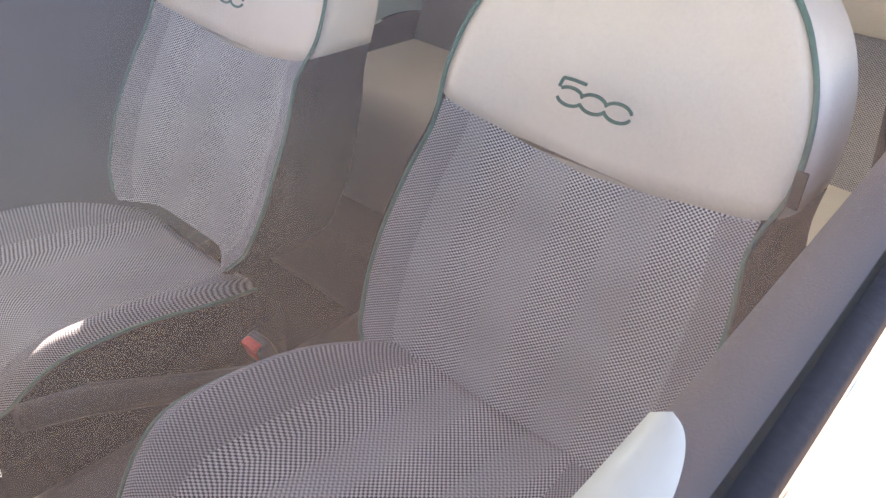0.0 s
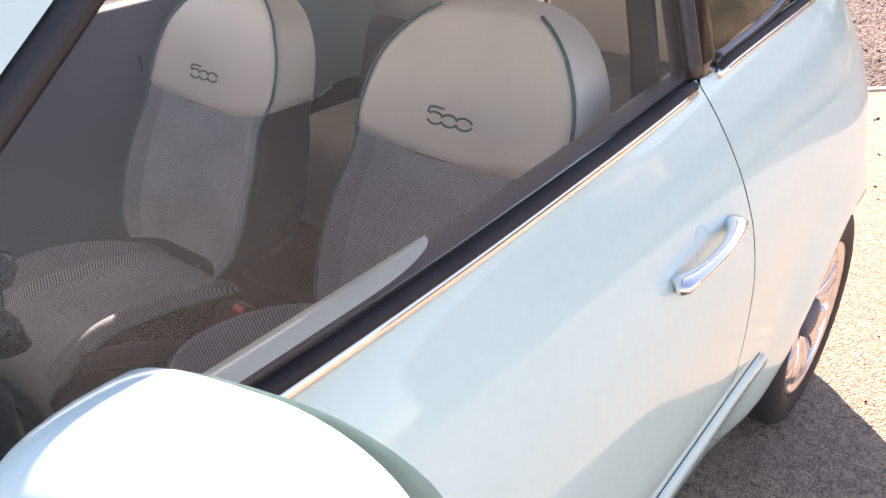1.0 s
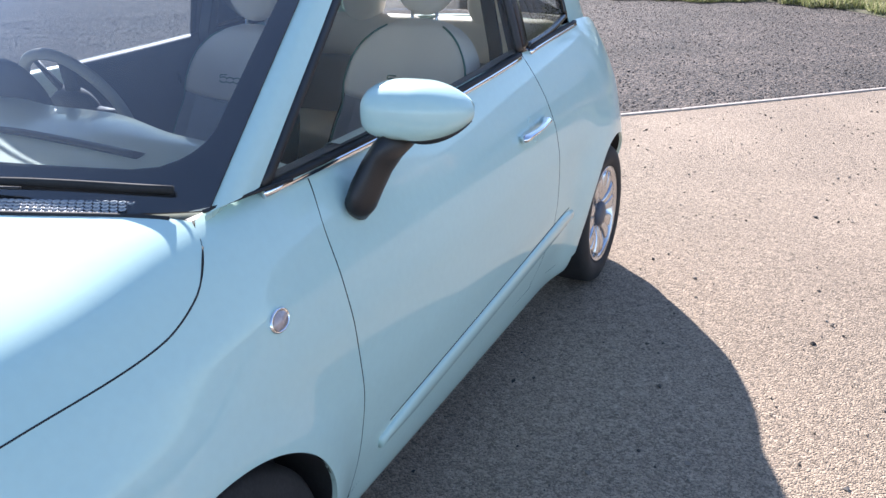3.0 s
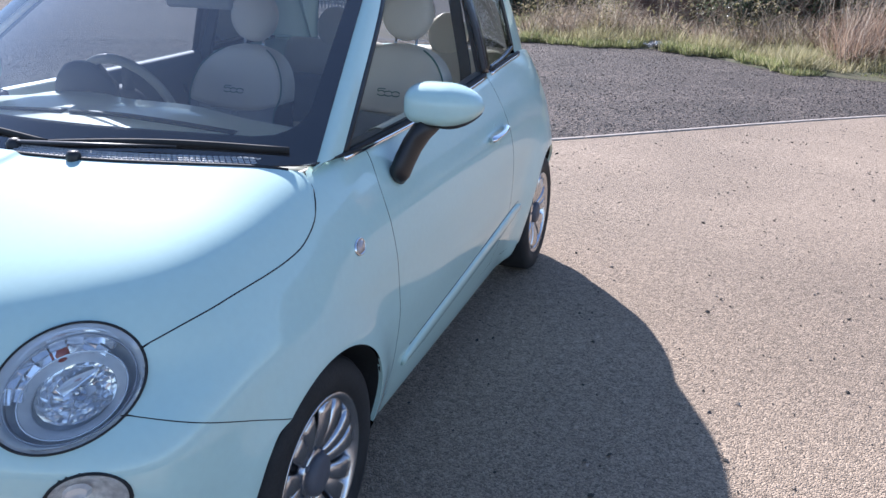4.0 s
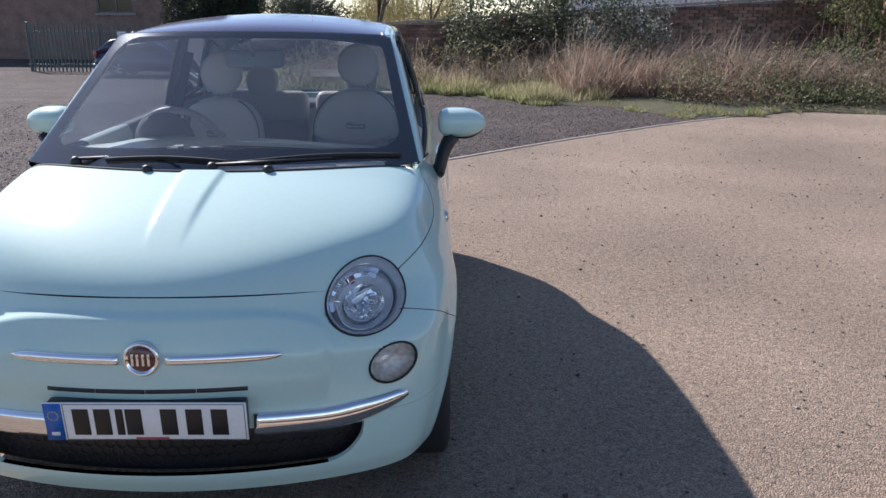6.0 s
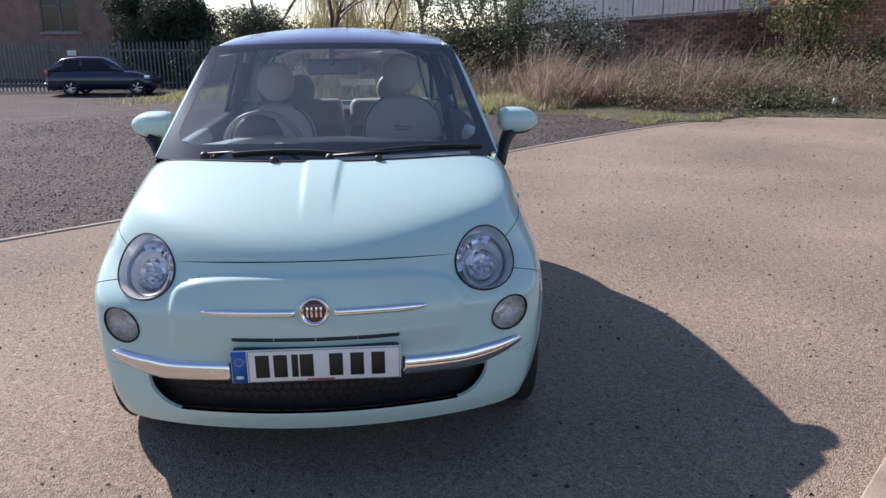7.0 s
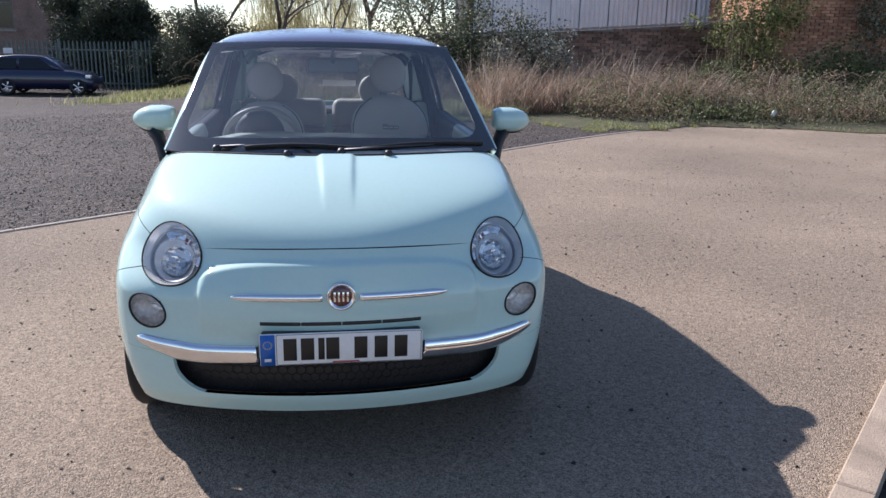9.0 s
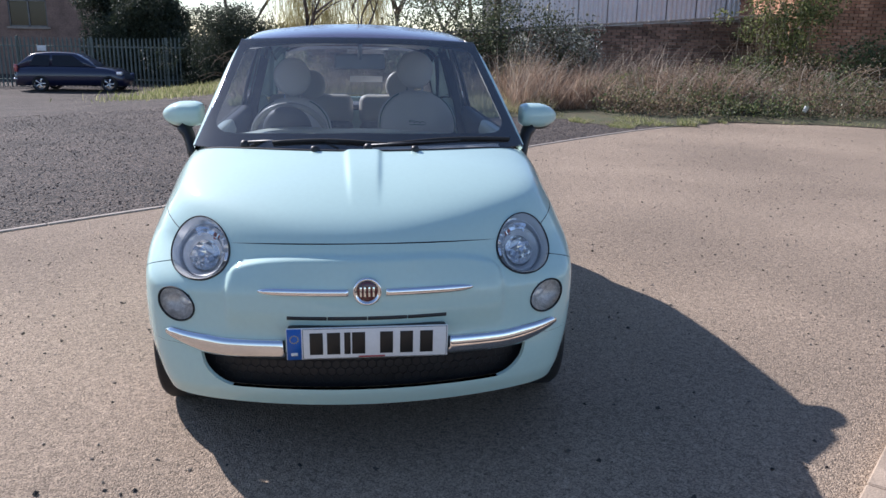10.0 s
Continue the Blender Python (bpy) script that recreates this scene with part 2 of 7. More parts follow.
def along(points, n, lo=0.0, hi=1.0):
    """n places evenly along a smooth line through points."""
    p = np.array(points, float)
    s = np.r_[0, np.cumsum(np.linalg.norm(np.diff(p, axis=0), axis=1))]
    fine = np.linspace(0, s[-1], 400)
    q = np.stack([smooth_keys(s, p[:, k])(fine) for k in range(3)], 1) if len(p) > 2 else p[0] + (p[1] - p[0]) * (fine / s[-1])[:, None]
    s = np.r_[0, np.cumsum(np.linalg.norm(np.diff(q, axis=0), axis=1))]
    want = np.linspace(lo, hi, n) * s[-1]
    return np.stack([np.interp(want, s, q[:, k]) for k in range(3)], 1)

# ---- the shape of the car: nose at y = 0, rear towards +y, ground at z = 0 ----
def smax(a, b, k):
    return 0.5 * (a + b + np.sqrt((a - b) ** 2 + k * k))


WHEEL_F, WHEEL_R, HUB_Z, ARCH = 0.69, 2.982, 0.283, 0.318
side_x = smooth_keys((0.12, 0.2, 0.3, 0.42, 0.55, 0.68, 0.78, 0.86, 0.93, 1.0, 1.1), (0.70, 0.745, 0.775, 0.80, 0.812, 0.81, 0.797, 0.772, 0.742, 0.706, 0.64))
taper = smooth_keys((0.0, 0.3, 0.6, 0.9, 1.2, 2.4, 2.9, 3.2, 3.45, 3.6), (0.912, 0.970, 0.998, 1.002, 1.0, 0.995, 0.99, 0.965, 0.89, 0.80))
nose_y = smooth_keys((0.14, 0.22, 0.28, 0.38, 0.52, 0.63, 0.70, 0.765, 0.85, 1.0), (0.09, 0.03, 0.0, -0.012, -0.008, -0.003, 0.012, 0.034, 0.08, 0.2))
hood_z = smooth_keys((0.0, 0.05, 0.1, 0.2, 0.35, 0.5, 0.64, 0.85, 1.2), (0.73, 0.795, 0.83, 0.878, 0.932, 0.972, 1.0, 1.04, 1.07))


def ease(t):
    t = np.clip(t, 0, 1)
    return t * t * (3 - 2 * t)


def body(p):
    x, y, z = np.abs(p[..., 0]), p[..., 1], p[..., 2]
    flare = sum(k * np.exp(-((np.maximum(np.hypot(y - c, z - HUB_Z) - ARCH, 0) / w) ** 2)) for c, k, w in ((WHEEL_F, 0.018, 0.07), (WHEEL_R, 0.030, 0.14)))
    lean = ease((z - 0.66) / 0.22) * ease((1.0 - y) / 0.6)
    fs = x - side_x(z) * taper(y) - flare + 0.045 * lean
    bow = 0.2 + 0.17 * ease((z - 0.60) / 0.155)
    ff = 0.95 * (nose_y(z) + bow * (x / 0.8) ** 2 - y)
    ft = z - hood_z(y) + 0.055 * (x / 0.68) ** 2.5
    fr = y - (3.52 - 0.16 * (x / 0.8) ** 2 - 0.35 * np.maximum(z - 0.75, 0))
    return smax(smax(smax(fs, ff, 0.10), ft, 0.055), fr, 0.12)


pane_x = smooth_keys((0.9, 1.0, 1.15, 1.3, 1.4), (0.727, 0.703, 0.662, 0.616, 0.578))
pane_taper = smooth_keys((0.8, 1.4, 2.3, 2.8, 3.2), (1.0, 1.0, 0.978, 0.955, 0.91))
roof_z = smooth_keys((1.0, 1.3, 1.45, 1.7, 2.0, 2.4, 2.8, 3.1, 3.3), (1.36, 1.425, 1.448, 1.473, 1.49, 1.487, 1.462, 1.42, 1.37))


def screen_y(x, z):
    return 0.67 + 1.61 * (z - 1.0) + 0.20 * (np.abs(x) / 0.65) ** 2


def cabin(p):
    x, y, z = np.abs(p[..., 0]), p[..., 1], p[..., 2]
    fs = x - pane_x(z) * pane_taper(y)
    fw = (screen_y(x, z) - y) * 0.6
    ft = z - roof_z(y) + 0.05 * (x / 0.56) ** 2
    fr = (y - (3.39 - 0.55 * (z - 1.0) - 0.16 * (x / 0.6) ** 2)) * 0.85
    return smax(smax(smax(fs, fw, 0.02), ft, 0.03), fr, 0.06)


def slope(p, f, e=1e-4):
    return np.stack([(f(p + e * d) - f(p - e * d)) / (2 * e) for d in np.eye(3)], -1)


def onto(p, f, axis=None, rounds=14):
    """Moves places onto the shape f = 0, along its slope or along one axis."""
    p = np.array(p, float)
    for _ in range(rounds):
        g = slope(p, f)
        v = f(p)
        if axis == "level":
            g = g * np.array([1.0, 1.0, 0.0])
        if axis is None or axis == "level":
            p -= 0.9 * (v / np.maximum((g * g).sum(-1), 1e-6))[..., None] * g
        else:
            p[..., axis] -= 0.9 * np.clip(v / np.where(np.abs(g[..., axis]) < 0.15, 0.15 * np.sign(g[..., axis] + 1e-9), g[..., axis]), -0.1, 0.1)
    return p


def normal_at(p, f):
    g = slope(np.asarray(p, float), f)
    return g / np.linalg.norm(g, axis=-1, keepdims=True)


def span(curves, nu, nv, f, gap=0.004, project=True):
    """A net of nv rows by nu between lines, laid onto the shape f, short of its edges by half the gap."""
    rows = [along(c, 200) for c in curves]
    lu = np.mean([np.linalg.norm(np.diff(r, axis=0), axis=1).sum() for r in rows])
    lv = sum(np.linalg.norm(a - b, axis=1).mean() for a, b in zip(rows, rows[1:]))
    eu, ev = gap / 2 / lu, gap / 2 / lv
    us, vs = np.linspace(eu, 1 - eu, nu), np.linspace(ev, 1 - ev, nv)
    rows = np.array([np.stack([np.interp(us, np.linspace(0, 1, 200), r[:, k]) for k in range(3)], 1) for r in rows])
    key = np.linspace(0, 1, len(rows))
    if len(rows) == 2:
        net = rows[0] + (rows[1] - rows[0]) * vs[:, None, None]
    else:
        net = np.zeros((nv, nu, 3))
        for i in range(nu):
            for k in range(3):
                net[:, i, k] = smooth_keys(key, rows[:, i, k])(vs)
    return onto(net, f) if project else net


def panel(name, net, f, material, parent, fold=0.012, raise_by=0.0, label="", mirror=False, bent=None):
    """A pressed panel: the net as its outer face, with its edges folded inwards."""
    net = net * (np.array([-1, 1, 1]) if mirror else 1)
    nv, nu, _ = net.shape
    out = normal_at(net, f)
    if bent is not None:
        own = np.cross(np.gradient(net, axis=1), np.gradient(net, axis=0))
        own /= np.maximum(np.linalg.norm(own, axis=-1, keepdims=True), 1e-9)
        own *= np.sign((own * out).sum(-1, keepdims=True))
        out = np.where(bent[..., None], own, out)
    flat, nrm = (net + raise_by * out).reshape(-1, 3), out.reshape(-1, 3)
    idx = np.arange(nv * nu).reshape(nv, nu)
    faces = np.stack([idx[:-1, :-1], idx[:-1, 1:], idx[1:, 1:], idx[1:, :-1]], -1).reshape(-1, 4)
    a, b, c = flat[faces[:, 0]], flat[faces[:, 1]], flat[faces[:, 3]]
    if (np.cross(b - a, c - a) * nrm[faces[:, 0]]).sum() < 0:
        faces = faces[:, ::-1]
    loop = np.r_[idx[0, :-1], idx[:-1, -1], idx[-1, :0:-1], idx[:0:-1, 0]]
    n0, m = len(flat), len(loop)
    edge, inner = flat[loop], flat[loop] - fold * nrm[loop]
    verts = np.r_[flat, edge, inner]
    k = np.arange(m)
    rim = np.stack([n0 + k, n0 + (k + 1) % m, n0 + m + (k + 1) % m, n0 + m + k], -1)
    me = bpy.data.meshes.new(name)
    me.from_pydata(verts.tolist(), [], faces.tolist() + rim.tolist())
    normals = np.zeros((len(me.loops), 3))
    normals[: faces.size] = nrm[faces.ravel()]
    e0, e1 = verts[rim[:, 0]], verts[rim[:, 1]]
    side = np.cross(e1 - e0, nrm[loop])
    away = e0 - flat.mean(0)
    side *= np.sign((side * away).sum(1, keepdims=True))
    side /= np.maximum(np.linalg.norm(side, axis=1, keepdims=True), 1e-9)
    normals[faces.size :] = np.repeat(side, 4, axis=0)
    me.shade_smooth()
    me.normals_split_custom_set(normals.tolist())
    return put(name, me, material, parent, label, smooth=False)


def ribbon(bm, pts, f, width, lift=0.001, thick=0.003):
    """A flat strip with depth along places on the shape f; width across it."""
    pts = np.array(pts, float)
    nrm = normal_at(pts, f)
    tan = np.gradient(pts, axis=0)
    side = np.cross(nrm, tan)
    side /= np.linalg.norm(side, axis=1, keepdims=True)
    w = np.broadcast_to(np.asarray(width, float), (len(pts),))[:, None] / 2
    rings = []
    for q, s, n_, ww in zip(pts, side, nrm, w):
        rings.append([q + s * ww - n_ * thick, q + s * ww * 1.0 + n_ * lift, q + s * ww * 0.6 + n_ * (lift + 0.35 * thick), q - s * ww * 0.6 + n_ * (lift + 0.35 * thick), q - s * ww + n_ * lift, q - s * ww - n_ * thick])
    return loft(bm, rings)


def side_line(points, f=body):
    """A line on the car's flank from (y, z) keys."""
    p = np.array([(0.75, y, z) for y, z in points])
    return onto(p, f, 0)


# ---- the lines between the panels ----
def arch_line(cy, a0, a1, n=40, r=ARCH):
    a = np.radians(np.linspace(a0, a1, n))
    return side_line([(cy - r * math.cos(t), HUB_Z + r * math.sin(t)) for t in a])


HOOD_SEAM = onto([(0.638, 0.310, 0.775), (0.676, 0.375, 0.797), (0.702, 0.456, 0.811), (0.735, 0.69, 0.84), (0.738, 0.77, 0.88), (0.705, 0.832, 0.94), (0.678, 0.85, 0.987)], body)
DOOR_FRONT = side_line([(1.14, 0.985), (1.095, 0.87), (1.092, 0.81), (1.105, 0.64), (1.115, 0.51), (1.105, 0.36), (1.08, 0.27)])
DOOR_REAR = side_line([(2.30, 1.028), (2.335, 0.86), (2.345, 0.66), (2.32, 0.48), (2.25, 0.36), (2.18, 0.285)])

car = thing("car", "mint green small hatchback with chrome trim parked on asphalt", "car")
SIDES = (("left", False), ("right", True))

# front wings: round the arch to the bonnet's, windscreen's and door's lines
inner = arch_line(WHEEL_F, 56.5, 187, 60)
outer = np.r_[onto([(0.655, 0.229, 0.683), (0.63, 0.25, 0.71), (0.625, 0.285, 0.755)], body), HOOD_SEAM, side_line([(0.97, 0.985), (1.06, 0.983)]), DOOR_FRONT[:6], side_line([(1.085, 0.29), (1.05, 0.235)])]
wing_net = span([inner, outer], 90, 34, body)
# doors
door_net = span([DOOR_FRONT, DOOR_REAR], 48, 60, body)
# rear quarters
r_in = arch_line(WHEEL_R, -8, 188, 60, 0.336)
r_out = np.r_[side_line([(2.60, 0.23), (2.4, 0.262)]), DOOR_REAR[::-1], side_line([(2.62, 1.05), (2.9, 1.06), (3.12, 1.05), (3.28, 0.98)]), side_line([(3.36, 0.85), (3.40, 0.65), (3.40, 0.45), (3.36, 0.28)])]
quarter_net = span([r_in, r_out], 100, 34, body)
sill_lo, sill_hi = side_line([(1.03, 0.17), (1.8, 0.165), (2.62, 0.17)]), side_line([(1.05, 0.238), (1.08, 0.272), (1.6, 0.283), (2.18, 0.287), (2.4, 0.262), (2.62, 0.232)])
sill_net = span([sill_lo, sill_hi], 60, 8, body)

# bumper: lower lip, then the face above the intake
def wrap_row(zs, end_y, n=121):
    """A line round the nose from one front arch to the other; zs gives its height by |x| and y."""
    a = np.linspace(-1, 1, n)
    q = np.abs(a)
    turn = np.clip(q, 0, 1) * (math.pi / 2)
    pts = np.stack([np.sign(a) * 0.80 * np.sin(turn) ** 0.85, end_y * (1 - np.cos(turn)) ** 1.25, 0 * a], 1)
    for _ in range(4):
        pts[:, 2] = zs(np.abs(pts[:, 0]), pts[:, 1])
        pts = onto(pts, body, "level", 8)
        pts[0, 1] = pts[-1, 1] = end_y
    pts[:, 2] = zs(np.abs(pts[:, 0]), pts[:, 1])
    pts[[0, -1]] = onto(pts[[0, -1]], body, 0)
    return pts


gap_lo = lambda x, y: np.where(x < 0.555, 0.285 + 0.135 * (1 - np.sqrt(1 - np.clip((x - 0.435) / 0.1201, 0, 0.999) ** 2)), 0.42 + 0 * x)  # noqa: E731
gap_hi = lambda x, y: 0.42 + 0 * x  # noqa: E731
top_z = lambda x, y: np.where(x < 0.5, 0.7705 - 0.07 * x * x, 0.7530 - 0.0700 * np.clip((x - 0.5) / 0.12, 0, 1)) - np.clip(y - 0.229, 0, 1) * 0.474  # noqa: E731
arch_y = lambda z: WHEEL_F - math.sqrt(max(ARCH**2 - (z - HUB_Z) ** 2, 0))  # noqa: E731
lip = span([wrap_row(lambda x, y: 0.215 + 0 * x, arch_y(0.215)), wrap_row(lambda x, y: 0.258 + 0.05 * np.clip((x - 0.40) / 0.3, 0, 1), arch_y(0.30)), wrap_row(gap_lo, arch_y(0.42))], 161, 20, body, gap=0.0, project=False)
lip = onto(lip, body, "level")
face_net = span([wrap_row(gap_hi, arch_y(0.42)), wrap_row(lambda x, y: 0.54 - 0.04 * np.clip((x - 0.5) / 0.2, 0, 1), arch_y(0.48)), wrap_row(lambda x, y: 0.66 - 0.12 * np.clip((x - 0.5) / 0.28, 0, 1), arch_y(0.52)), wrap_row(top_z, arch_y(0.548))], 201, 60, body, gap=0.0016, project=False)
face_net = onto(face_net, body, "level")


def toward(p, way, f, rounds=16):
    """Moves places along one way onto the shape f."""
    p, way = np.array(p, float), np.array(way, float)
    for _ in range(rounds):
        g = (slope(p, f) * way).sum(-1)
        p -= np.clip(f(p) / np.where(np.abs(g) < 0.2, 0.2, g), -0.05, 0.05)[..., None] * way
    return p


def unit(v):
    v = np.array(v, float)
    return v / np.linalg.norm(v)


def lamp_axes(out, long_way, sx):
    """Outward way of a lamp, its long way and its short way, on one side of the car."""
    flip = np.array([sx, 1, 1])
    w = unit(out) * flip
    right = np.array(long_way, float) * flip
    right = unit(right - (right @ w) * w)
    return w, right, np.cross(right, w) * (1 if np.cross(right, w)[2] > 0 else -1)


def pocket(net, lamp, depth):
    """Presses an oval seat for a lamp into a net, on both sides of the car."""
    at, out, long_way, ra, rb = lamp
    net = net.copy()
    for s in (1, -1):
        c = np.array(at) * np.array([s, 1, 1])
        w, right, up = lamp_axes(out, long_way, s)
        d = net - c
        h, u, v = (d * w).sum(-1), (d * right).sum(-1), (d * up).sum(-1)
        rad = u[..., None] * right + v[..., None] * up
        rr = np.hypot(u / ra, v / rb)
        close = np.abs(h) < 0.10
        ring = close & (rr >= 0.93) & (rr < 1.05)
        net[ring] = (c + rad / np.maximum(rr, 1e-6)[..., None] + h[..., None] * w)[ring]
        inside = close & (rr < 0.93)
        net[inside] = (c + rad - depth * w)[inside]
    return net


HEADLAMP = (np.array((0.556, 0.208, 0.727)), (0.451, -0.673, 0.586), (0.593, 0.717, 0.367), 0.134, 0.102)
FOG_LAMP = (np.array((0.628, 0.148, 0.556)), (0.50, -0.865, 0.03), (0.84, 0.50, 0.24), 0.072, 0.054)
# nose panel proud of the bumper, with a rounded ledge below the bonnet's edge
fx, fz = np.abs(face_net[..., 0]), face_net[..., 2]
reach = 0.470 - 0.045 * np.clip((fz - 0.60) / 0.14, 0, 1) ** 2
ledge = np.clip((0.744 - 0.05 * (fx / 0.45) ** 4 - fz) / 0.030, 0, 1) * np.clip((reach - fx) / 0.030, 0, 1)
ledge = ease(ledge) * ease((fz - 0.47) / 0.10)
face_net = face_net + (0.019 * ledge)[..., None] * normal_at(face_net, body)
nose_bent = (fx < 0.50) & (fz > 0.45) & (fz < 0.755)
face_net = pocket(pocket(face_net, HEADLAMP, 0.11), FOG_LAMP, 0.05)
bumper = panel("front_bumper", face_net, body, PAINT, car, fold=0.02, bent=nose_bent, label="mint green front bumper with chrome blades")
panel("bumper_lip", lip, body, PAINT, bumper, fold=0.014)

# bonnet
xs = np.linspace(-1, 1, 41)
front_line = onto([(0.60 * u, 0.065 + 0.17 * u * u, 0.772 - 0.025 * u * u) for u in xs], body)
back_line = onto([(0.678 * u, 0.625 + 0.225 * abs(u) ** 2.2, 0.99) for u in xs], body, 2)
seam_right = HOOD_SEAM * np.array([-1, 1, 1])
left_edge, right_edge = np.r_[front_line[-1:], HOOD_SEAM], np.r_[front_line[:1], seam_right]
nv = 44
le, re = along(left_edge, nv), along(right_edge, nv)
mid = along(onto([(0, y, z) for y, z in ((0.065, 0.772), (0.12, 0.83), (0.3, 0.91), (0.5, 0.97), (0.625, 0.99))], body), nv)
us = np.linspace(-1, 1, 161)
us = np.sign(us) * np.abs(us) ** 1.35
net = np.zeros((nv, 161, 3))
for j in range(nv):
    w = j / (nv - 1)
    shape = lambda line: np.stack([np.interp(us, xs, line[:, k]) for k in range(3)], 1)  # noqa: E731
    base = (1 - w) * shape(front_line) + w * shape(back_line)
    ends = np.where(us[:, None] < 0, re[j] - base[0], le[j] - base[-1])
    net[j] = base + ends * (np.abs(us) ** 3)[:, None] + (mid[j] - base[80]) * (1 - us**2)[:, None]
net[0] += (net[1] - net[0]) * 0.035
net[:, 0] += (net[:, 1] - net[:, 0]) * 0.12
net[:, -1] += (net[:, -2] - net[:, -1]) * 0.12
net = onto(net, body)
crease = 0.046 + 0.020 * np.clip((net[..., 1] - 0.1) / 0.5, 0, 1)
bulge = 0.009 / (1 + np.exp((np.abs(net[..., 0]) - crease) / 0.0035)) * ease((net[..., 1] - 0.16) / 0.30)
net[..., 2] += bulge
net = pocket(net, HEADLAMP, 0.11)
panel("bonnet", net, body, PAINT, car, bent=(np.abs(net[..., 0]) < 0.12) & (net[..., 1] > 0.1), label="smooth mint green bonnet with a raised centre crease")


# the wing's lower edge follows the bumper's upper one
bumper_top = wrap_row(top_z, arch_y(0.548))[61:]
bumper_top = bumper_top[np.argsort(bumper_top[:, 1])]
edge_to = np.stack([np.interp(wing_net[:, 0, 1], bumper_top[:, 1], bumper_top[:, k]) for k in range(3)], 1) + np.array([0, 0, 0.0015])
edge_by = (edge_to - wing_net[:, 0]) * (wing_net[:, :1, 1] > 0.226)
for i in range(8):
    wing_net[:, i] += edge_by * (1 - i / 8)
wing_net = pocket(wing_net, HEADLAMP, 0.11)
doors = []
for which, mirror in SIDES:
    panel("front_wing", wing_net, body, PAINT, car, mirror=mirror)
    doors.append(panel("door", door_net, body, PAINT, car, mirror=mirror, label="closed mint green door with chrome handle"))
    panel("rear_quarter", quarter_net, body, PAINT, car, mirror=mirror)
    panel("sill", sill_net, body, PAINT, car, fold=0.03, mirror=mirror)


# dark backing behind the door joints, dark strips for the shaded gaps at the front
for line, deep, fill in ((DOOR_FRONT, 0.014, BLACK), (DOOR_REAR, 0.003, PAINT)):
    for sx in (1, -1):
        bm = bmesh.new()
        p = onto(along(line, 24), body)
        ribbon(bm, (p - deep * normal_at(p, body)) * np.array([sx, 1, 1]), body, 0.04 if deep > 0.01 else 0.012, lift=0.0, thick=0.004)
        part("seam_backing", bm, fill, car)


def joint_seal(line, width=0.0025, n=70):
    """A dark strip for a joint's shaded gap, following the shape, level with the panels."""
    p = onto(along(line, n), body)
    nrm = normal_at(p, body)
    side = np.cross(nrm, np.gradient(p, axis=0))
    side /= np.linalg.norm(side, axis=1, keepdims=True)
    rings = []
    for q, s, n_ in zip(p, side, nrm):
        a, b = onto(np.array([q + s * width / 2, q - s * width / 2]), body)
        rings.append([a - n_ * 0.006, a + n_ * 0.0005, b + n_ * 0.0005, b - n_ * 0.006])
    bm = bmesh.new()
    loft(bm, rings)
    part("joint_seal", bm, RUBBER, car)


for flip in (np.array([1, 1, 1]), np.array([-1, 1, 1])):
    joint_seal(HOOD_SEAM[:-1] * flip)
    joint_seal(bumper_top[bumper_top[:, 1] > 0.226] * flip, 0.0013)
joint_seal(front_line[6:-6], 0.0012)
# dark web under the joint at the foot of the screen pillars
for sx in (1, -1):
    bm = bmesh.new()
    p = along(onto([(0.68, 0.84, 0.975), (0.70, 0.95, 0.978), (0.712, 1.08, 0.98)], body), 16)
    ribbon(bm, (p - 0.010 * normal_at(p, body)) * np.array([sx, 1, 1]), body, 0.05, lift=0.0, thick=0.004)
    part("seam_backing", bm, BLACK, car)

# ---- intake, plate, lamps and badges at the front ----
bm = bmesh.new()
rows = []
for z in (0.27, 0.32, 0.36, 0.40, 0.43):
    rows.append(onto([(x, 0.05, z) for x in np.linspace(-0.60, 0.60, 41)], body, 1) + np.array([0, 0.055, 0]))
loft(bm, rows, closed=False)
intake = part("lower_intake", bm, BLACK, bumper, "black lower air intake with honeycomb mesh")
bm = bmesh.new()
for r in range(4):
    for c in range(34):
        x, z = -0.495 + 0.03 * c + (0.015 if r % 2 else 0), 0.305 + 0.026 * r
        if abs(x) > 0.5:
            continue
        q = onto(np.array([(x, 0.05, z)]), body, 1)[0] + np.array([0, 0.051, 0])
        hexa = [(q[0] + 0.016 * math.sin(math.pi * k / 3), q[1], q[2] + 0.0165 * math.cos(math.pi * k / 3)) for k in range(6)]
        tube(bm, hexa, 0.0012, sides=4, closed=True, up=(0, 1, 0))
part("mesh", bm, BLACK, intake)

# chrome blades beside the plate
for sx in (-1, 1):
    bm = bmesh.new()
    pts = onto([(sx * x, 0.05, 0.434 - 0.006 * min((x - 0.26) / 0.2, 1) + 0.034 * max((x - 0.43) / 0.23, 0) ** 2) for x in np.linspace(0.266, 0.662, 30)], body, 1)
    ribbon(bm, pts, body, np.r_[np.linspace(0.064, 0.064, 20), np.linspace(0.063, 0.040, 8), 0.034, 0.018], lift=0.008, thick=0.022)
    part("chrome_blade", bm, CHROME, bumper, "polished chrome bumper blade")

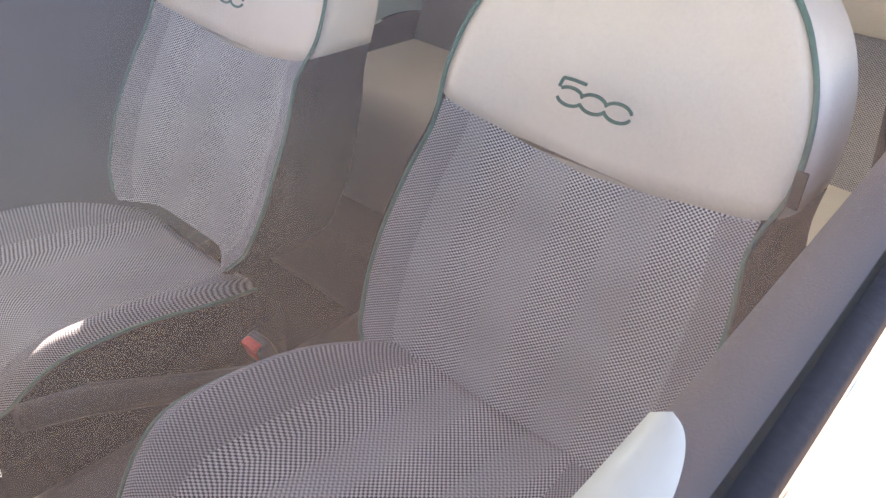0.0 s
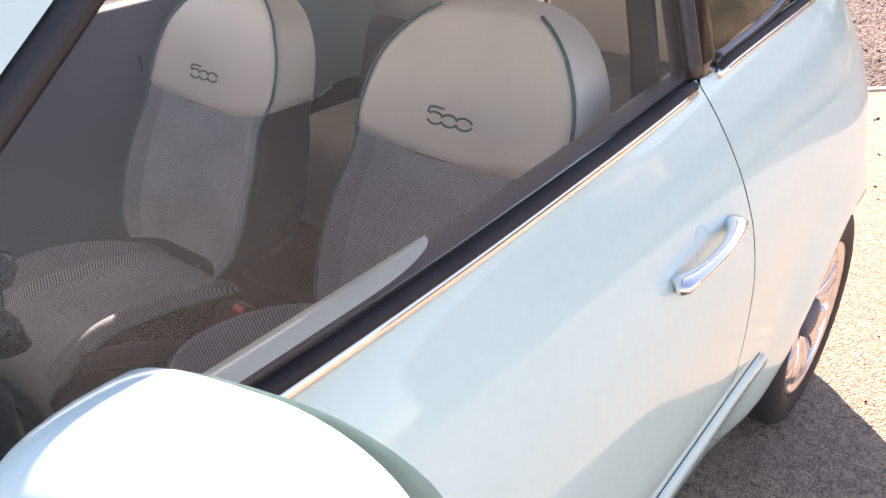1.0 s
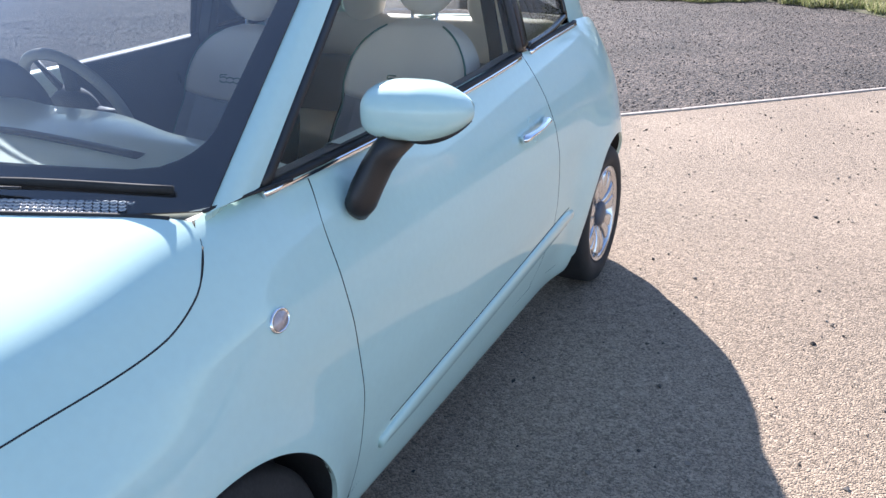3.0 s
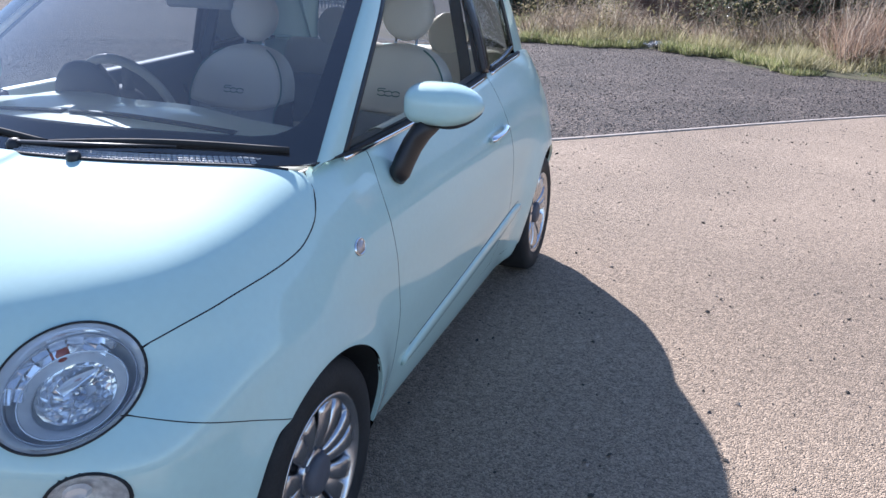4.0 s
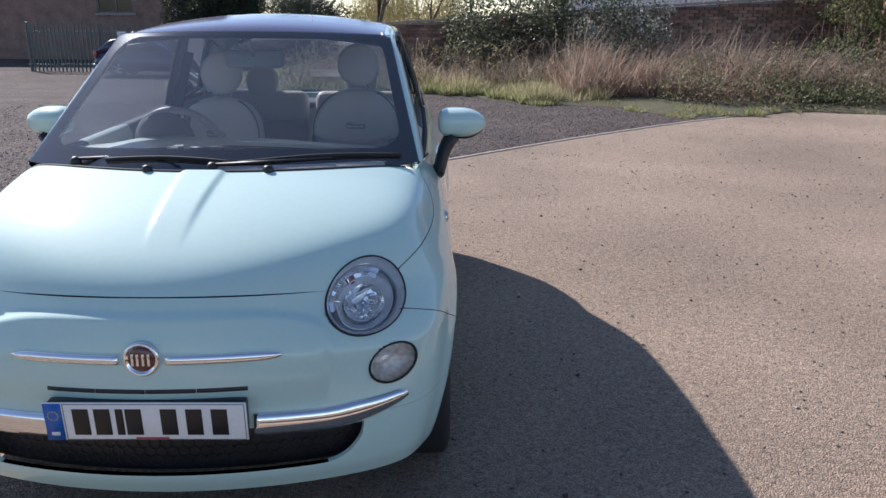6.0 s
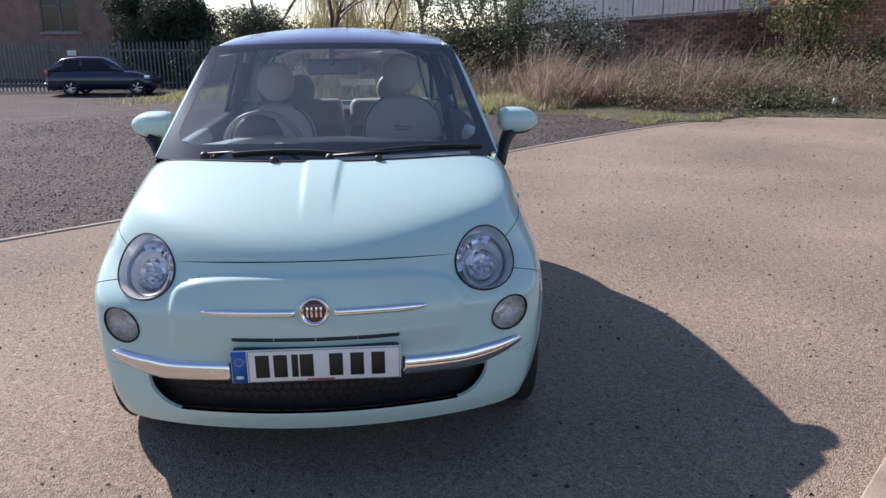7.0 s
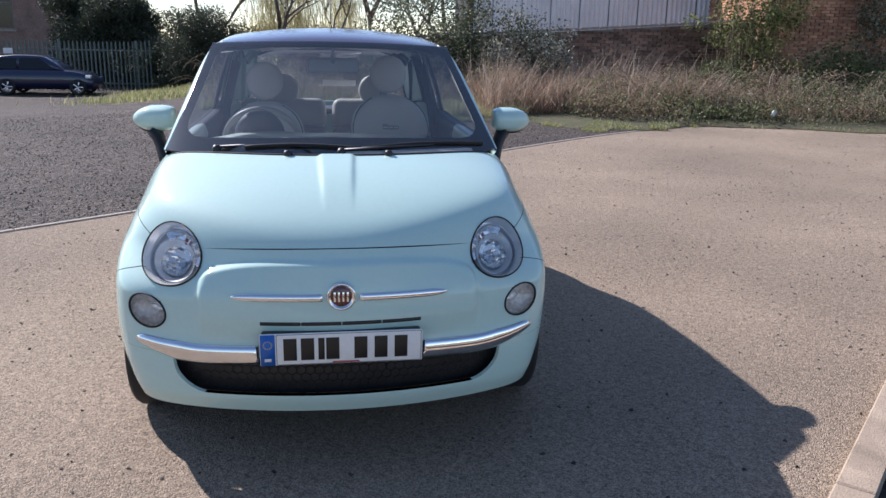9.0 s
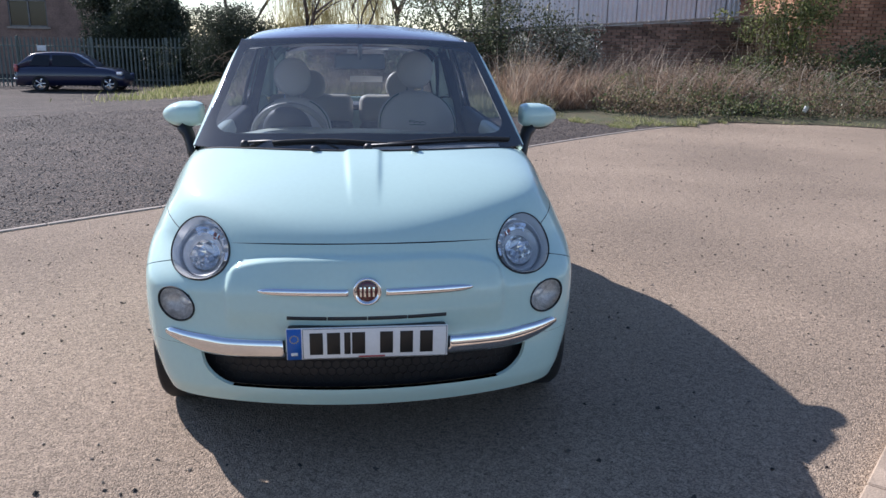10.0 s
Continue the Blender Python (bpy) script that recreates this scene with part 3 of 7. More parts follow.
# number plate
plate_m = Matrix.Translation((0, -0.026, 0.466)) @ pose(0, 0, 0, 95, 0, 0)
bm = bmesh.new()
box(bm, -0.26, 0.26, -0.0555, 0.0555, -0.004, 0.004, 0.003)
plate = part("number_plate", bm, WHITE, car, "white number plate with blue band and black bars", m=plate_m)
bm = bmesh.new()
box(bm, -0.258, -0.212, -0.054, 0.054, 0.0042, 0.005)
part("blue_band", bm, BLUE, plate)
bm = bmesh.new()
for x0, x1, y0, y1 in ((-0.208, 0.256, 0.0515, 0.053), (-0.208, 0.256, -0.053, -0.0515), (-0.208, -0.2065, -0.053, 0.053), (0.2545, 0.256, -0.053, 0.053)):
    box(bm, x0, x1, y0, y1, 0.0042, 0.0047)
part("plate_border", bm, INK, plate)
for k, x in enumerate((-0.165, -0.11, -0.066, -0.03, 0.06, 0.125, 0.19)):
    w = 0.010 if k == 2 else 0.021
    bm = bmesh.new()
    box(bm, x - w, x + w, -0.0385, 0.0385, 0.0042, 0.0052, 0.0004)
    part("bar", bm, INK, plate)
bm = bmesh.new()
box(bm, -0.246, -0.224, -0.040, -0.029, 0.0052, 0.0056)
part("band_mark", bm, WHITE, plate)
bm = bmesh.new()
for k in range(12):
    a = math.pi * k / 6
    lathe(bm, [(0.0022, 0.0052), (0.0022, 0.0056)], Matrix.Translation((-0.235 + 0.013 * math.cos(a), 0.018 + 0.013 * math.sin(a), 0)), 8)
part("band_ring", bm, mat("band_gold", (0.6, 0.5, 0.1), 0.5), plate)
bm = bmesh.new()
box(bm, -0.03, 0.055, -0.0505, -0.0455, 0.0049, 0.0053)
part("dealer_bar", bm, mat("dealer_red", (0.6, 0.1, 0.1), 0.5), plate)
bm = bmesh.new()
box(bm, -0.256, 0.256, -0.021, 0.012, 0.413, 0.518, 0.006)
part("plate_holder", bm, BLACK, car)

# slot above the plate, in four pieces
for x0, x1 in ((-0.258, -0.131), (-0.128, -0.0015), (0.0015, 0.128), (0.131, 0.258)):
    bm = bmesh.new()
    ribbon(bm, onto([(x, 0.0, 0.5435) for x in np.linspace(x0, x1, 10)], body, 1) - np.array([0, 0.0150, 0]), body, 0.0135, lift=0.0005, thick=0.010)
    part("air_slot", bm, BLACK, bumper)

# whiskers and badge
for sx in (-1, 1):
    bm = bmesh.new()
    n = 24
    pts = onto([(sx * x, 0.02, 0.629) for x in np.linspace(0.060, 0.345, n)], body, 1) - np.array([0, 0.018, 0])
    w = [0.025 if k < 17 else 0.025 * math.sqrt(max(1 - ((k - 17) / 6.4) ** 2, 0.02)) for k in range(n)]
    ribbon(bm, pts, body, w, lift=0.008, thick=0.012)
    part("chrome_whisker", bm, CHROME, bumper)
q = onto(np.array([(0.0, 0.0, 0.634)]), body, 1)[0] - np.array([0, 0.018, 0])
badge_m = Matrix.Translation(q) @ pose(0, 0, 0, 88, 0, 0)
bm = bmesh.new()
lathe(bm, [(0.045, -0.01), (0.0465, 0.008), (0.044, 0.013), (0.038, 0.013), (0.036, 0.009)], badge_m)
badge = part("badge", bm, CHROME, bumper, "round chrome-ringed badge with dark red centre")
bm = bmesh.new()
lathe(bm, [(0.0365, 0.007), (0.03, 0.0115), (0.015, 0.013), (0.0, 0.0135)], badge_m)
part("badge_disc", bm, BADGE_RED, badge)
bm = bmesh.new()
for k, x in enumerate((-0.021, -0.008, 0.006, 0.020)):
    box(bm, x - 0.0032, x + 0.0032, -0.016, 0.016, 0.012, 0.0145, 0.0006, badge_m)
part("badge_bars", bm, CHROME, badge)


def lamp_frame(lamp, sx):
    """Middle, outward way and the two half axes of a lamp."""
    at, out, long_way, ra, rb = lamp
    w, right, up = lamp_axes(out, long_way, sx)
    return np.array(at) * np.array([sx, 1, 1]), w, right * ra, up * rb


def rim_height(c, w, right, up, r, steps):
    """How high the car's skin lies over the lamp's plane, round its rim."""
    a = np.linspace(0, 2 * math.pi, steps, endpoint=False)
    flat = c + r * (np.cos(a)[:, None] * right + np.sin(a)[:, None] * up)
    h = ((toward(flat, w, body) - c) * w).sum(-1)
    waves = np.stack([np.ones_like(a), np.cos(a), np.sin(a), np.cos(2 * a), np.sin(2 * a)], 1)
    return a, waves @ np.linalg.lstsq(waves, h, rcond=None)[0]


def dish(bm, c, w, right, up, rows, a, lift):
    """Rings of (radius, depth, share of the skin's height) round a lamp's axis."""
    rings = []
    for r, d, k in rows:
        rings.append([c + r * (math.cos(t) * right + math.sin(t) * up) + (d + k * h) * w for t, h in zip(a, lift)])
    loft(bm, rings, caps=False)
    bmesh.ops.remove_doubles(bm, verts=bm.verts, dist=1e-6)
    return bm


BEZEL = mat("lamp_bezel", (0.95, 0.95, 0.96), 0.08, 0.45, var=0.03, coat=0.6)
FACET = mat("facet_chrome", (0.94, 0.94, 0.96), 0.08, 0.75, var=0.05, scale=40)
BOWL = mat("bowl_silver", (0.95, 0.95, 0.96), 0.07, 0.8, var=0.05, scale=50)
LIP = mat("lip_grey", (0.82, 0.82, 0.84), 0.28, 0.25, var=0.05)
SMOKE = mat("lamp_grey", (0.60, 0.60, 0.63), 0.25, 0.4, var=0.1)


def bowl(bm, c, w, right, up, middle, rx, ry, rows, steps, twist=0.0, rough=0.0):
    """A bowl of flat facets, off the lamp's middle; rows of (share of radius, depth)."""
    rings = []
    for i, (r, d) in enumerate(rows):
        rings.append([c + (middle[0] + rx * r * math.cos(t)) * right + (middle[1] + ry * r * math.sin(t)) * up + (d + (rough * math.sin(5.3 * k + 2.1 * i) if 0 < r < 0.9 else 0)) * w for k, t in ((k, 2 * math.pi * (k + twist * i) / steps) for k in range(steps))])
    loft(bm, rings, caps=False)
    bmesh.ops.remove_doubles(bm, verts=bm.verts, dist=1e-6)
    return bm


def headlamp(parent, sx):
    """Oval lamp: rubber ring, chrome bezel, faceted upper and lower reflectors, bulb shield, domed lens."""
    c, w, right, up = lamp_frame(HEADLAMP, sx)
    a, lift = rim_height(c, w, right, up, 1.0, 72)
    lamp = part("headlamp", dish(bmesh.new(), c, w, right, up, [(0.99, -0.03, 1), (1.018, -0.012, 1), (1.022, 0.003, 1), (1.003, 0.006, 1), (0.984, 0.005, 1), (0.976, -0.006, 1)], a, lift), RUBBER, parent, "oval clear headlamp with chrome bezel")
    part("bezel", dish(bmesh.new(), c, w, right, up, [(0.982, 0.002, 1), (0.95, -0.003, 1), (0.89, -0.015, 0.7), (0.865, -0.026, 0.5), (0.85, -0.045, 0.2)], a, lift), BEZEL, lamp)
    part("inner_rim", dish(bmesh.new(), c, w, right, up, [(0.865, -0.027, 0.5), (0.855, -0.021, 0.5), (0.84, -0.023, 0.5), (0.83, -0.05, 0.2)], a, lift), SMOKE, lamp)
    part("housing", dish(bmesh.new(), c, w, right, up, [(0.855, -0.036, 0.2), (0.74, -0.060, 0.1), (0.4, -0.080, 0), (0, -0.085, 0)], a, lift), REFLECTOR, lamp)
    # main bowl low in the housing, faceted band above it
    part("reflector_lip", bowl(bmesh.new(), c, w, right, up, (-0.01, -0.10), 0.70, 0.67, [(1.0, -0.030), (0.97, -0.033), (0.80, -0.040), (0.78, -0.046)], 48), LIP, lamp)
    part("reflector", bowl(bmesh.new(), c, w, right, up, (0.06, -0.05), 0.56, 0.54, [(1.0, -0.040), (0.92, -0.048), (0.72, -0.064), (0.45, -0.078), (0.2, -0.084), (0.0, -0.085)], 18, 0.5, 0.0010), BOWL, lamp, smooth=False)
    bm = bmesh.new()
    tube(bm, [c + (-0.01 + 0.71 * math.cos(t)) * right + (-0.10 + 0.68 * math.sin(t)) * up - 0.029 * w for t in (2 * math.pi * k / 48 for k in range(48))], 0.0016, sides=6, closed=True, up=w)
    part("reflector_rim", bm, BEZEL, lamp)
    r_ = random.Random(4)
    bm = bmesh.new()
    for k in range(8):
        t = math.radians(32 + 116 * k / 7)
        for rad in (0.665, 0.80):
            q = c + rad * math.cos(t) * right + rad * math.sin(t) * up * 0.98 - (0.046 - 0.02 * rad) * w
            m = Matrix((unit(right), unit(up), w)).transposed().to_4x4()
            m.translation = q
            box(bm, -0.0075, 0.0075, -0.0145 * rad / 0.8, 0.0145 * rad / 0.8, -0.008, 0.003, 0.0012, m @ pose(0, 0, 0, r_.uniform(-24, 24), r_.uniform(-24, 24), math.degrees(t) + r_.uniform(-4, 4)), seg=1)
    part("facet_band", bm, FACET, lamp, smooth=False)
    m = Matrix((unit(right), unit(up), w)).transposed().to_4x4()
    bm = bmesh.new()
    m.translation = c + 0.10 * right + 0.68 * up
    lathe(bm, [(0.0, -0.027), (0.010, -0.028), (0.018, -0.034), (0.022, -0.055)], m, 20)
    part("indicator_cap", bm, AMBER, lamp)
    bm = bmesh.new()
    m.translation = c + 0.02 * right - 0.06 * up
    lathe(bm, [(0.0, -0.043), (0.006, -0.044), (0.0095, -0.050), (0.0095, -0.066), (0.013, -0.068), (0.013, -0.080)], m, 20)
    part("bulb_shield", bm, ALLOY, lamp)
    bm = bmesh.new()
    for s in (-1, 1):
        tube(bm, [c + 0.02 * right - 0.06 * up - 0.055 * w, c + (0.02 + s * 0.26) * right - 0.42 * up - 0.05 * w], 0.0012, sides=5)
    part("shield_stay", bm, SMOKE, lamp)
    bm = bmesh.new()
    m.translation = c + 0.10 * right + 0.14 * up - 0.050 * w
    box(bm, -0.036, 0.036, -0.013, 0.013, -0.003, 0.001, 0.0012, m @ pose(0, 0, 0, -28, 8, 12), seg=1)
    part("shield_plate", bm, BOWL, lamp, smooth=False)
    top = 0.016
    rows = [(0.978 * math.cos(t), 0.002 + top * math.sin(t) ** 1.3, math.cos(t) ** 1.2) for t in np.linspace(0, math.pi / 2, 14)]
    part("lens", dish(bmesh.new(), c, w, right, up, rows, a, lift), LENS, lamp, "clear domed lens").visible_shadow = False


FROSTED = mat("frosted_reflector", (0.76, 0.73, 0.71), 0.38, 0.3, var=0.16, scale=70)


def fog_lamp(parent, sx):
    c, w, right, up = lamp_frame(FOG_LAMP, sx)
    a, lift = rim_height(c, w, right, up, 1.0, 48)
    lamp = part("fog_lamp", dish(bmesh.new(), c, w, right, up, [(0.99, -0.02, 1), (1.05, -0.006, 1), (1.06, 0.003, 1), (1.02, 0.006, 1), (0.955, 0.0, 1)], a, lift), RUBBER, parent, "oval clear fog lamp below the headlamp")
    part("reflector", dish(bmesh.new(), c, w, right, up, [(0.98, -0.002, 1), (0.93, -0.008, 0.8), (0.75, -0.018, 0.5), (0.4, -0.028, 0.2), (0, -0.031, 0.1)], a, lift), FROSTED, lamp)
    part("bulb_cover", bowl(bmesh.new(), c, w, right, up, (-0.25, 0.22), 0.36, 0.30, [(1.0, -0.018), (0.7, -0.012), (0.0, -0.010)], 12), REFLECTOR, lamp, smooth=False)
    rows = [(0.96 * math.cos(t), 0.001 + 0.007 * math.sin(t), math.cos(t) ** 1.2) for t in np.linspace(0, math.pi / 2, 9)]
    part("lens", dish(bmesh.new(), c, w, right, up, rows, a, lift), LENS, lamp).visible_shadow = False


for sx in (1, -1):
    headlamp(car, sx)
    fog_lamp(car, sx)

# ---- cabin shell: screen, pillars, panes, roof ----
SCREEN_W = lambda z: 0.673 - 0.123 * (z - 1.0) / 0.4  # noqa: E731


def screen_net(z0, z1, w0, w1, nu=49, nv=25, bow=0.0):
    net = np.zeros((nv, nu, 3))
    for j, v in enumerate(np.linspace(0, 1, nv)):
        for i, u in enumerate(np.linspace(-1, 1, nu)):
            z = z0 + (z1 - z0) * v + bow * (1 - u * u) * (1 if v > 0.5 else 0) * (2 * v - 1)
            x = u * (w0 + (w1 - w0) * v)
            net[j, i] = (x, screen_y(x, z), z)
    return net


wind = screen_net(0.985, 1.405, 0.689, 0.559, bow=0.015)
plane = lambda p: (screen_y(p[..., 0], p[..., 2]) - p[..., 1]) * 0.6  # noqa: E731
screen = panel("windscreen", wind, plane, SCREEN_GLASS, car, fold=0.004, label="clear windscreen with black border and wipers")
screen.visible_shadow = False
bm = bmesh.new()


def on_screen(u, v, back=0.004):
    """A place on the windscreen, u from side to side and v from foot to top, a little behind its face."""
    z = 0.985 + 0.42 * v + (0.015 * (1 - u * u) * (2 * v - 1) if v > 0.5 else 0)
    x = u * (0.689 - 0.13 * v)
    q = np.array([(x, screen_y(x, z), z)])
    return (q - back * normal_at(q, plane))[0]


rings = []
for a in np.linspace(0, 2 * math.pi, 145)[:-1]:
    du, dv = math.cos(a), 0.5 * math.sin(a)
    outer_s = min(1 / max(abs(du), 1e-6), (0.44 if dv > 0 else 0.56) / max(abs(dv), 1e-6))
    lo, hi = 0.0, outer_s
    for _ in range(30):
        s_ = (lo + hi) / 2
        cx, cy = max(abs(s_ * du) - 0.80, 0) / 0.135, max(abs(s_ * dv) - (0.27 if dv > 0 else 0.262 + 0.045 * min(abs(s_ * du), 1) ** 2), 0) / 0.14
        lo, hi = (s_, hi) if cx * cx + cy * cy < 1 else (lo, s_)
    rings.append([on_screen(du * s_, 0.56 + dv * s_) for s_ in np.linspace(lo, outer_s, 9)])
rings.append(rings[0])
loft(bm, rings, closed=False)
bmesh.ops.remove_doubles(bm, verts=bm.verts, dist=1e-6)
part("screen_border", bm, GLOSSY_BLACK, screen)

# edge lines of the side panes
W_LOW = onto([(0.70, y, z) for y, z in ((0.985, 0.992), (1.18, 0.995), (1.6, 1.005), (2.0, 1.02), (2.3, 1.036))], cabin, 0)
W_FRONT = onto([(0.68, y, z) for y, z in ((0.985, 0.992), (1.131, 1.10), (1.27, 1.20), (1.41, 1.30), (1.50, 1.365))], cabin, 0)
W_TOP = onto([(0.60, y, z) for y, z in ((1.50, 1.365), (1.65, 1.392), (1.9, 1.408), (2.27, 1.405))], cabin, 0)
W_REAR = onto([(0.65, y, z) for y, z in ((2.30, 1.036), (2.29, 1.2), (2.27, 1.405))], cabin, 0)
# screen edge, then the pillar between it and the door's pane
edge = np.array([(SCREEN_W(z) + 0.008, screen_y(SCREEN_W(z) + 0.008, z), z) for z in np.linspace(0.98, 1.412, 12)])
pillar_net = span([onto(edge, cabin), W_FRONT], 30, 9, cabin, gap=0.0)
rail_in = onto([(0.535 * t, y, 1.42) for y, t in ((1.475, 1.0), (1.62, 0.99), (1.9, 0.975), (2.27, 0.96), (2.6, 0.94), (2.95, 0.88), (3.06, 0.84))], cabin, 2)
rail_out = onto([(0.60, y, z) for y, z in ((1.50, 1.365), (1.65, 1.392), (1.9, 1.408), (2.27, 1.405), (2.6, 1.385), (2.95, 1.31), (3.06, 1.275))], cabin, 0)
rail_net = span([rail_out, rail_in], 50, 8, cabin, gap=0.0)
Q_LOW = onto([(0.65, y, z) for y, z in ((2.36, 1.04), (2.6, 1.055), (2.82, 1.085))], cabin, 0)
Q_TOP = onto([(0.6, y, z) for y, z in ((2.33, 1.40), (2.6, 1.382), (2.80, 1.33))], cabin, 0)
quarter_pane = span([Q_LOW, Q_TOP], 24, 16, cabin, gap=0.0)
C_LOW = onto([(0.6, y, z) for y, z in ((2.84, 1.05), (3.0, 1.04), (3.2, 1.02))], cabin, 0)
C_TOP = onto([(0.55, y, z) for y, z in ((2.80, 1.345), (2.90, 1.325), (3.0, 1.29))], cabin, 0)
c_net = span([C_LOW, C_TOP], 16, 18, cabin, gap=0.0)
belt_low = side_line([(1.0, 0.975), (1.18, 0.978), (1.6, 0.988), (2.0, 1.004), (2.3, 1.02), (2.6, 1.035), (2.9, 1.045)])
belt_pts = np.array([(0.5 * (a[0] + b[0]), a[1], a[2]) for a, b in zip(along(belt_low, 40), along(onto([(0.7, y, z) for y, z in ((1.0, 0.98), (1.18, 0.985), (1.6, 0.996), (2.0, 1.012), (2.3, 1.028), (2.6, 1.045), (2.9, 1.06))], cabin, 0), 40))])
door_pane = span([W_LOW, np.r_[W_FRONT[1:], W_TOP[1:]]], 60, 30, cabin, gap=0.0)
for (which, mirror), door in zip(SIDES, doors):
    panel("screen_pillar", pillar_net, cabin, PAINT, car, fold=0.03, mirror=mirror)
    panel("roof_rail", rail_net, cabin, PAINT, car, fold=0.03, mirror=mirror)
    panel("rear_pillar", c_net, cabin, PAINT, car, fold=0.03, mirror=mirror)
    pane = panel("side_window", door_pane, cabin, SIDE_GLASS, door, fold=0.004, raise_by=-0.006, mirror=mirror)
    pane.visible_shadow = False
    panel("quarter_window", quarter_pane, cabin, TINTED, car, fold=0.004, raise_by=-0.004, mirror=mirror)
    s = np.array([-1, 1, 1]) if mirror else np.array([1, 1, 1])
    bm = bmesh.new()
    for line, w in ((W_FRONT + np.array([0, 0.016, -0.004]), 0.024), (W_TOP + np.array([0, 0, -0.010]), 0.022), (W_REAR, 0.05)):
        ribbon(bm, along(line, 24) * s, cabin, w, lift=-0.002, thick=0.012)
    part("window_frame", bm, BLACK, door)
    bm = bmesh.new()
    ribbon(bm, along(onto([(0.64, y, z) for y, z in ((2.335, 1.03), (2.33, 1.2), (2.31, 1.41))], cabin, 0), 20) * s, cabin, 0.075, lift=0.0, thick=0.01)
    for line, w in ((Q_LOW, 0.02), (Q_TOP, 0.02), (np.array([Q_LOW[-1], Q_TOP[-1]]), 0.02)):
        ribbon(bm, onto(along(line, 16), cabin) * s, cabin, w, lift=0.0, thick=0.012)
    part("door_pillar", bm, GLOSSY_BLACK, car)
    # weather strip and chrome line at the foot of the panes
    nrm = normal_at(belt_pts, body) * s
    p0 = belt_pts * s
    for name, a, b in (("door", 0, 27), ("quarter", 28, 40)):
        owner = door if name == "door" else car
        bm = bmesh.new()
        ribbon(bm, p0[a:b] + np.array([0, 0, 0.008]), cabin, 0.014, lift=0.004, thick=0.02)
        part("weather_strip", bm, RUBBER, owner)
        bm = bmesh.new()
        tube(bm, p0[a:b] + nrm[a:b] * 0.004 + np.array([0, 0, -0.004]), 0.0095, sides=8)
        part("chrome_strip", bm, CHROME, owner)

# roof
r_net = np.zeros((40, 41, 3))
for j, y in enumerate(np.linspace(0, 1, 40)):
    for i, u in enumerate(np.linspace(-1, 1, 41)):
        half = 0.535 * float(smooth_keys((1.3, 1.6, 1.9, 2.27, 2.6, 2.95), (1.0, 0.985, 0.975, 0.96, 0.94, 0.88))(1.3 + 1.65 * y))
        y0 = 1.345 + 0.135 * abs(u) ** 2
        r_net[j, i] = (u * half, y0 + (3.09 - y0) * y, 1.45)
r_net = onto(r_net, cabin, 2)
cut = 27
panel("glass_roof", r_net[:cut], cabin, ROOF_GLASS, car, fold=0.02, label="dark tinted glass roof")
panel("rear_roof", r_net[cut - 1 :], cabin, PAINT, car, fold=0.02)
bm = bmesh.new()
tube(bm, [(0.02, 2.86, 1.43), (0.02, 2.90, 1.50), (0.02, 3.02, 1.80)], [0.008, 0.004, 0.002])
part("aerial", bm, BLACK, car)
# rear pane and tailgate
rg = np.zeros((16, 31, 3))
for j, z in enumerate(np.linspace(1.03, 1.36, 16)):
    for i, u in enumerate(np.linspace(-1, 1, 31)):
        w = 0.56 - 0.09 * (z - 1.03) / 0.33
        rg[j, i] = (u * w, 3.2, z)
rg = onto(rg, cabin, 1)
rear_edge = np.stack([np.interp(np.linspace(0, 1, 18), np.linspace(0, 1, 16), rg[:, -1, k]) for k in range(3)], 1)
corner = np.array([c_net[:, -1] + (rear_edge - c_net[:, -1]) * t for t in np.linspace(0, 1, 8)]).transpose(1, 0, 2)
corner = onto(corner, cabin)
for _, mirror in SIDES:
    panel("rear_corner", corner, cabin, PAINT, car, fold=0.02, mirror=mirror)
pane = panel("rear_window", rg, cabin, CLEAR, car, fold=0.004)
pane.visible_shadow = False
tail = np.zeros((20, 41, 3))
for j, z in enumerate(np.linspace(0.22, 1.0, 20)):
    for i, u in enumerate(np.linspace(-1, 1, 41)):
        tail[j, i] = (u * 0.76, 3.4, z)
tail = onto(tail, body)
panel("tailgate", tail, body, PAINT, car)
bm = bmesh.new()
box(bm, -0.04, 0.19, 3.13, 3.135, 1.125, 1.165, 0.001)
part("window_sticker", bm, WHITE, car, "white paper sticker on the rear window")

# dark strip for the shaded joint between the wings and the screen pillars
for sx in (1, -1):
    bm = bmesh.new()
    tube(bm, [(sx * x, y, z) for x, y, z in ((0.682, 0.865, 0.984), (0.695, 0.92, 0.987), (0.706, 0.98, 0.988), (0.716, 1.06, 0.986))], 0.0035, sides=6)
    part("joint_seal", bm, RUBBER, car)

# ---- scuttle and wipers ----
bm = bmesh.new()
rows = []
for t in np.linspace(0, 1, 6):
    row = []
    for u in xs:
        a = abs(u)
        y0, y1 = 0.625 + 0.225 * a**2.2, float(screen_y(0.66 * a, 0.985)) + 0.02
        row.append((0.672 * u, y0 + (y1 - y0) * t, float(back_line[20 + int(20 * u)][2]) - 0.012 - 0.018 * math.sin(math.pi * t) + 0.004 * t))
    rows.append(row)
loft(bm, rows, closed=False)
scuttle = part("scuttle", bm, BLACK, car, "black plastic scuttle panel below the windscreen")
bm = bmesh.new()
tube(bm, [(0.672 * u, 0.631 + 0.225 * abs(u) ** 2.2, float(back_line[20 + int(20 * u)][2]) + 0.0) for u in xs[1:-1]], 0.006)
part("seal", bm, RUBBER, scuttle)
bm = bmesh.new()
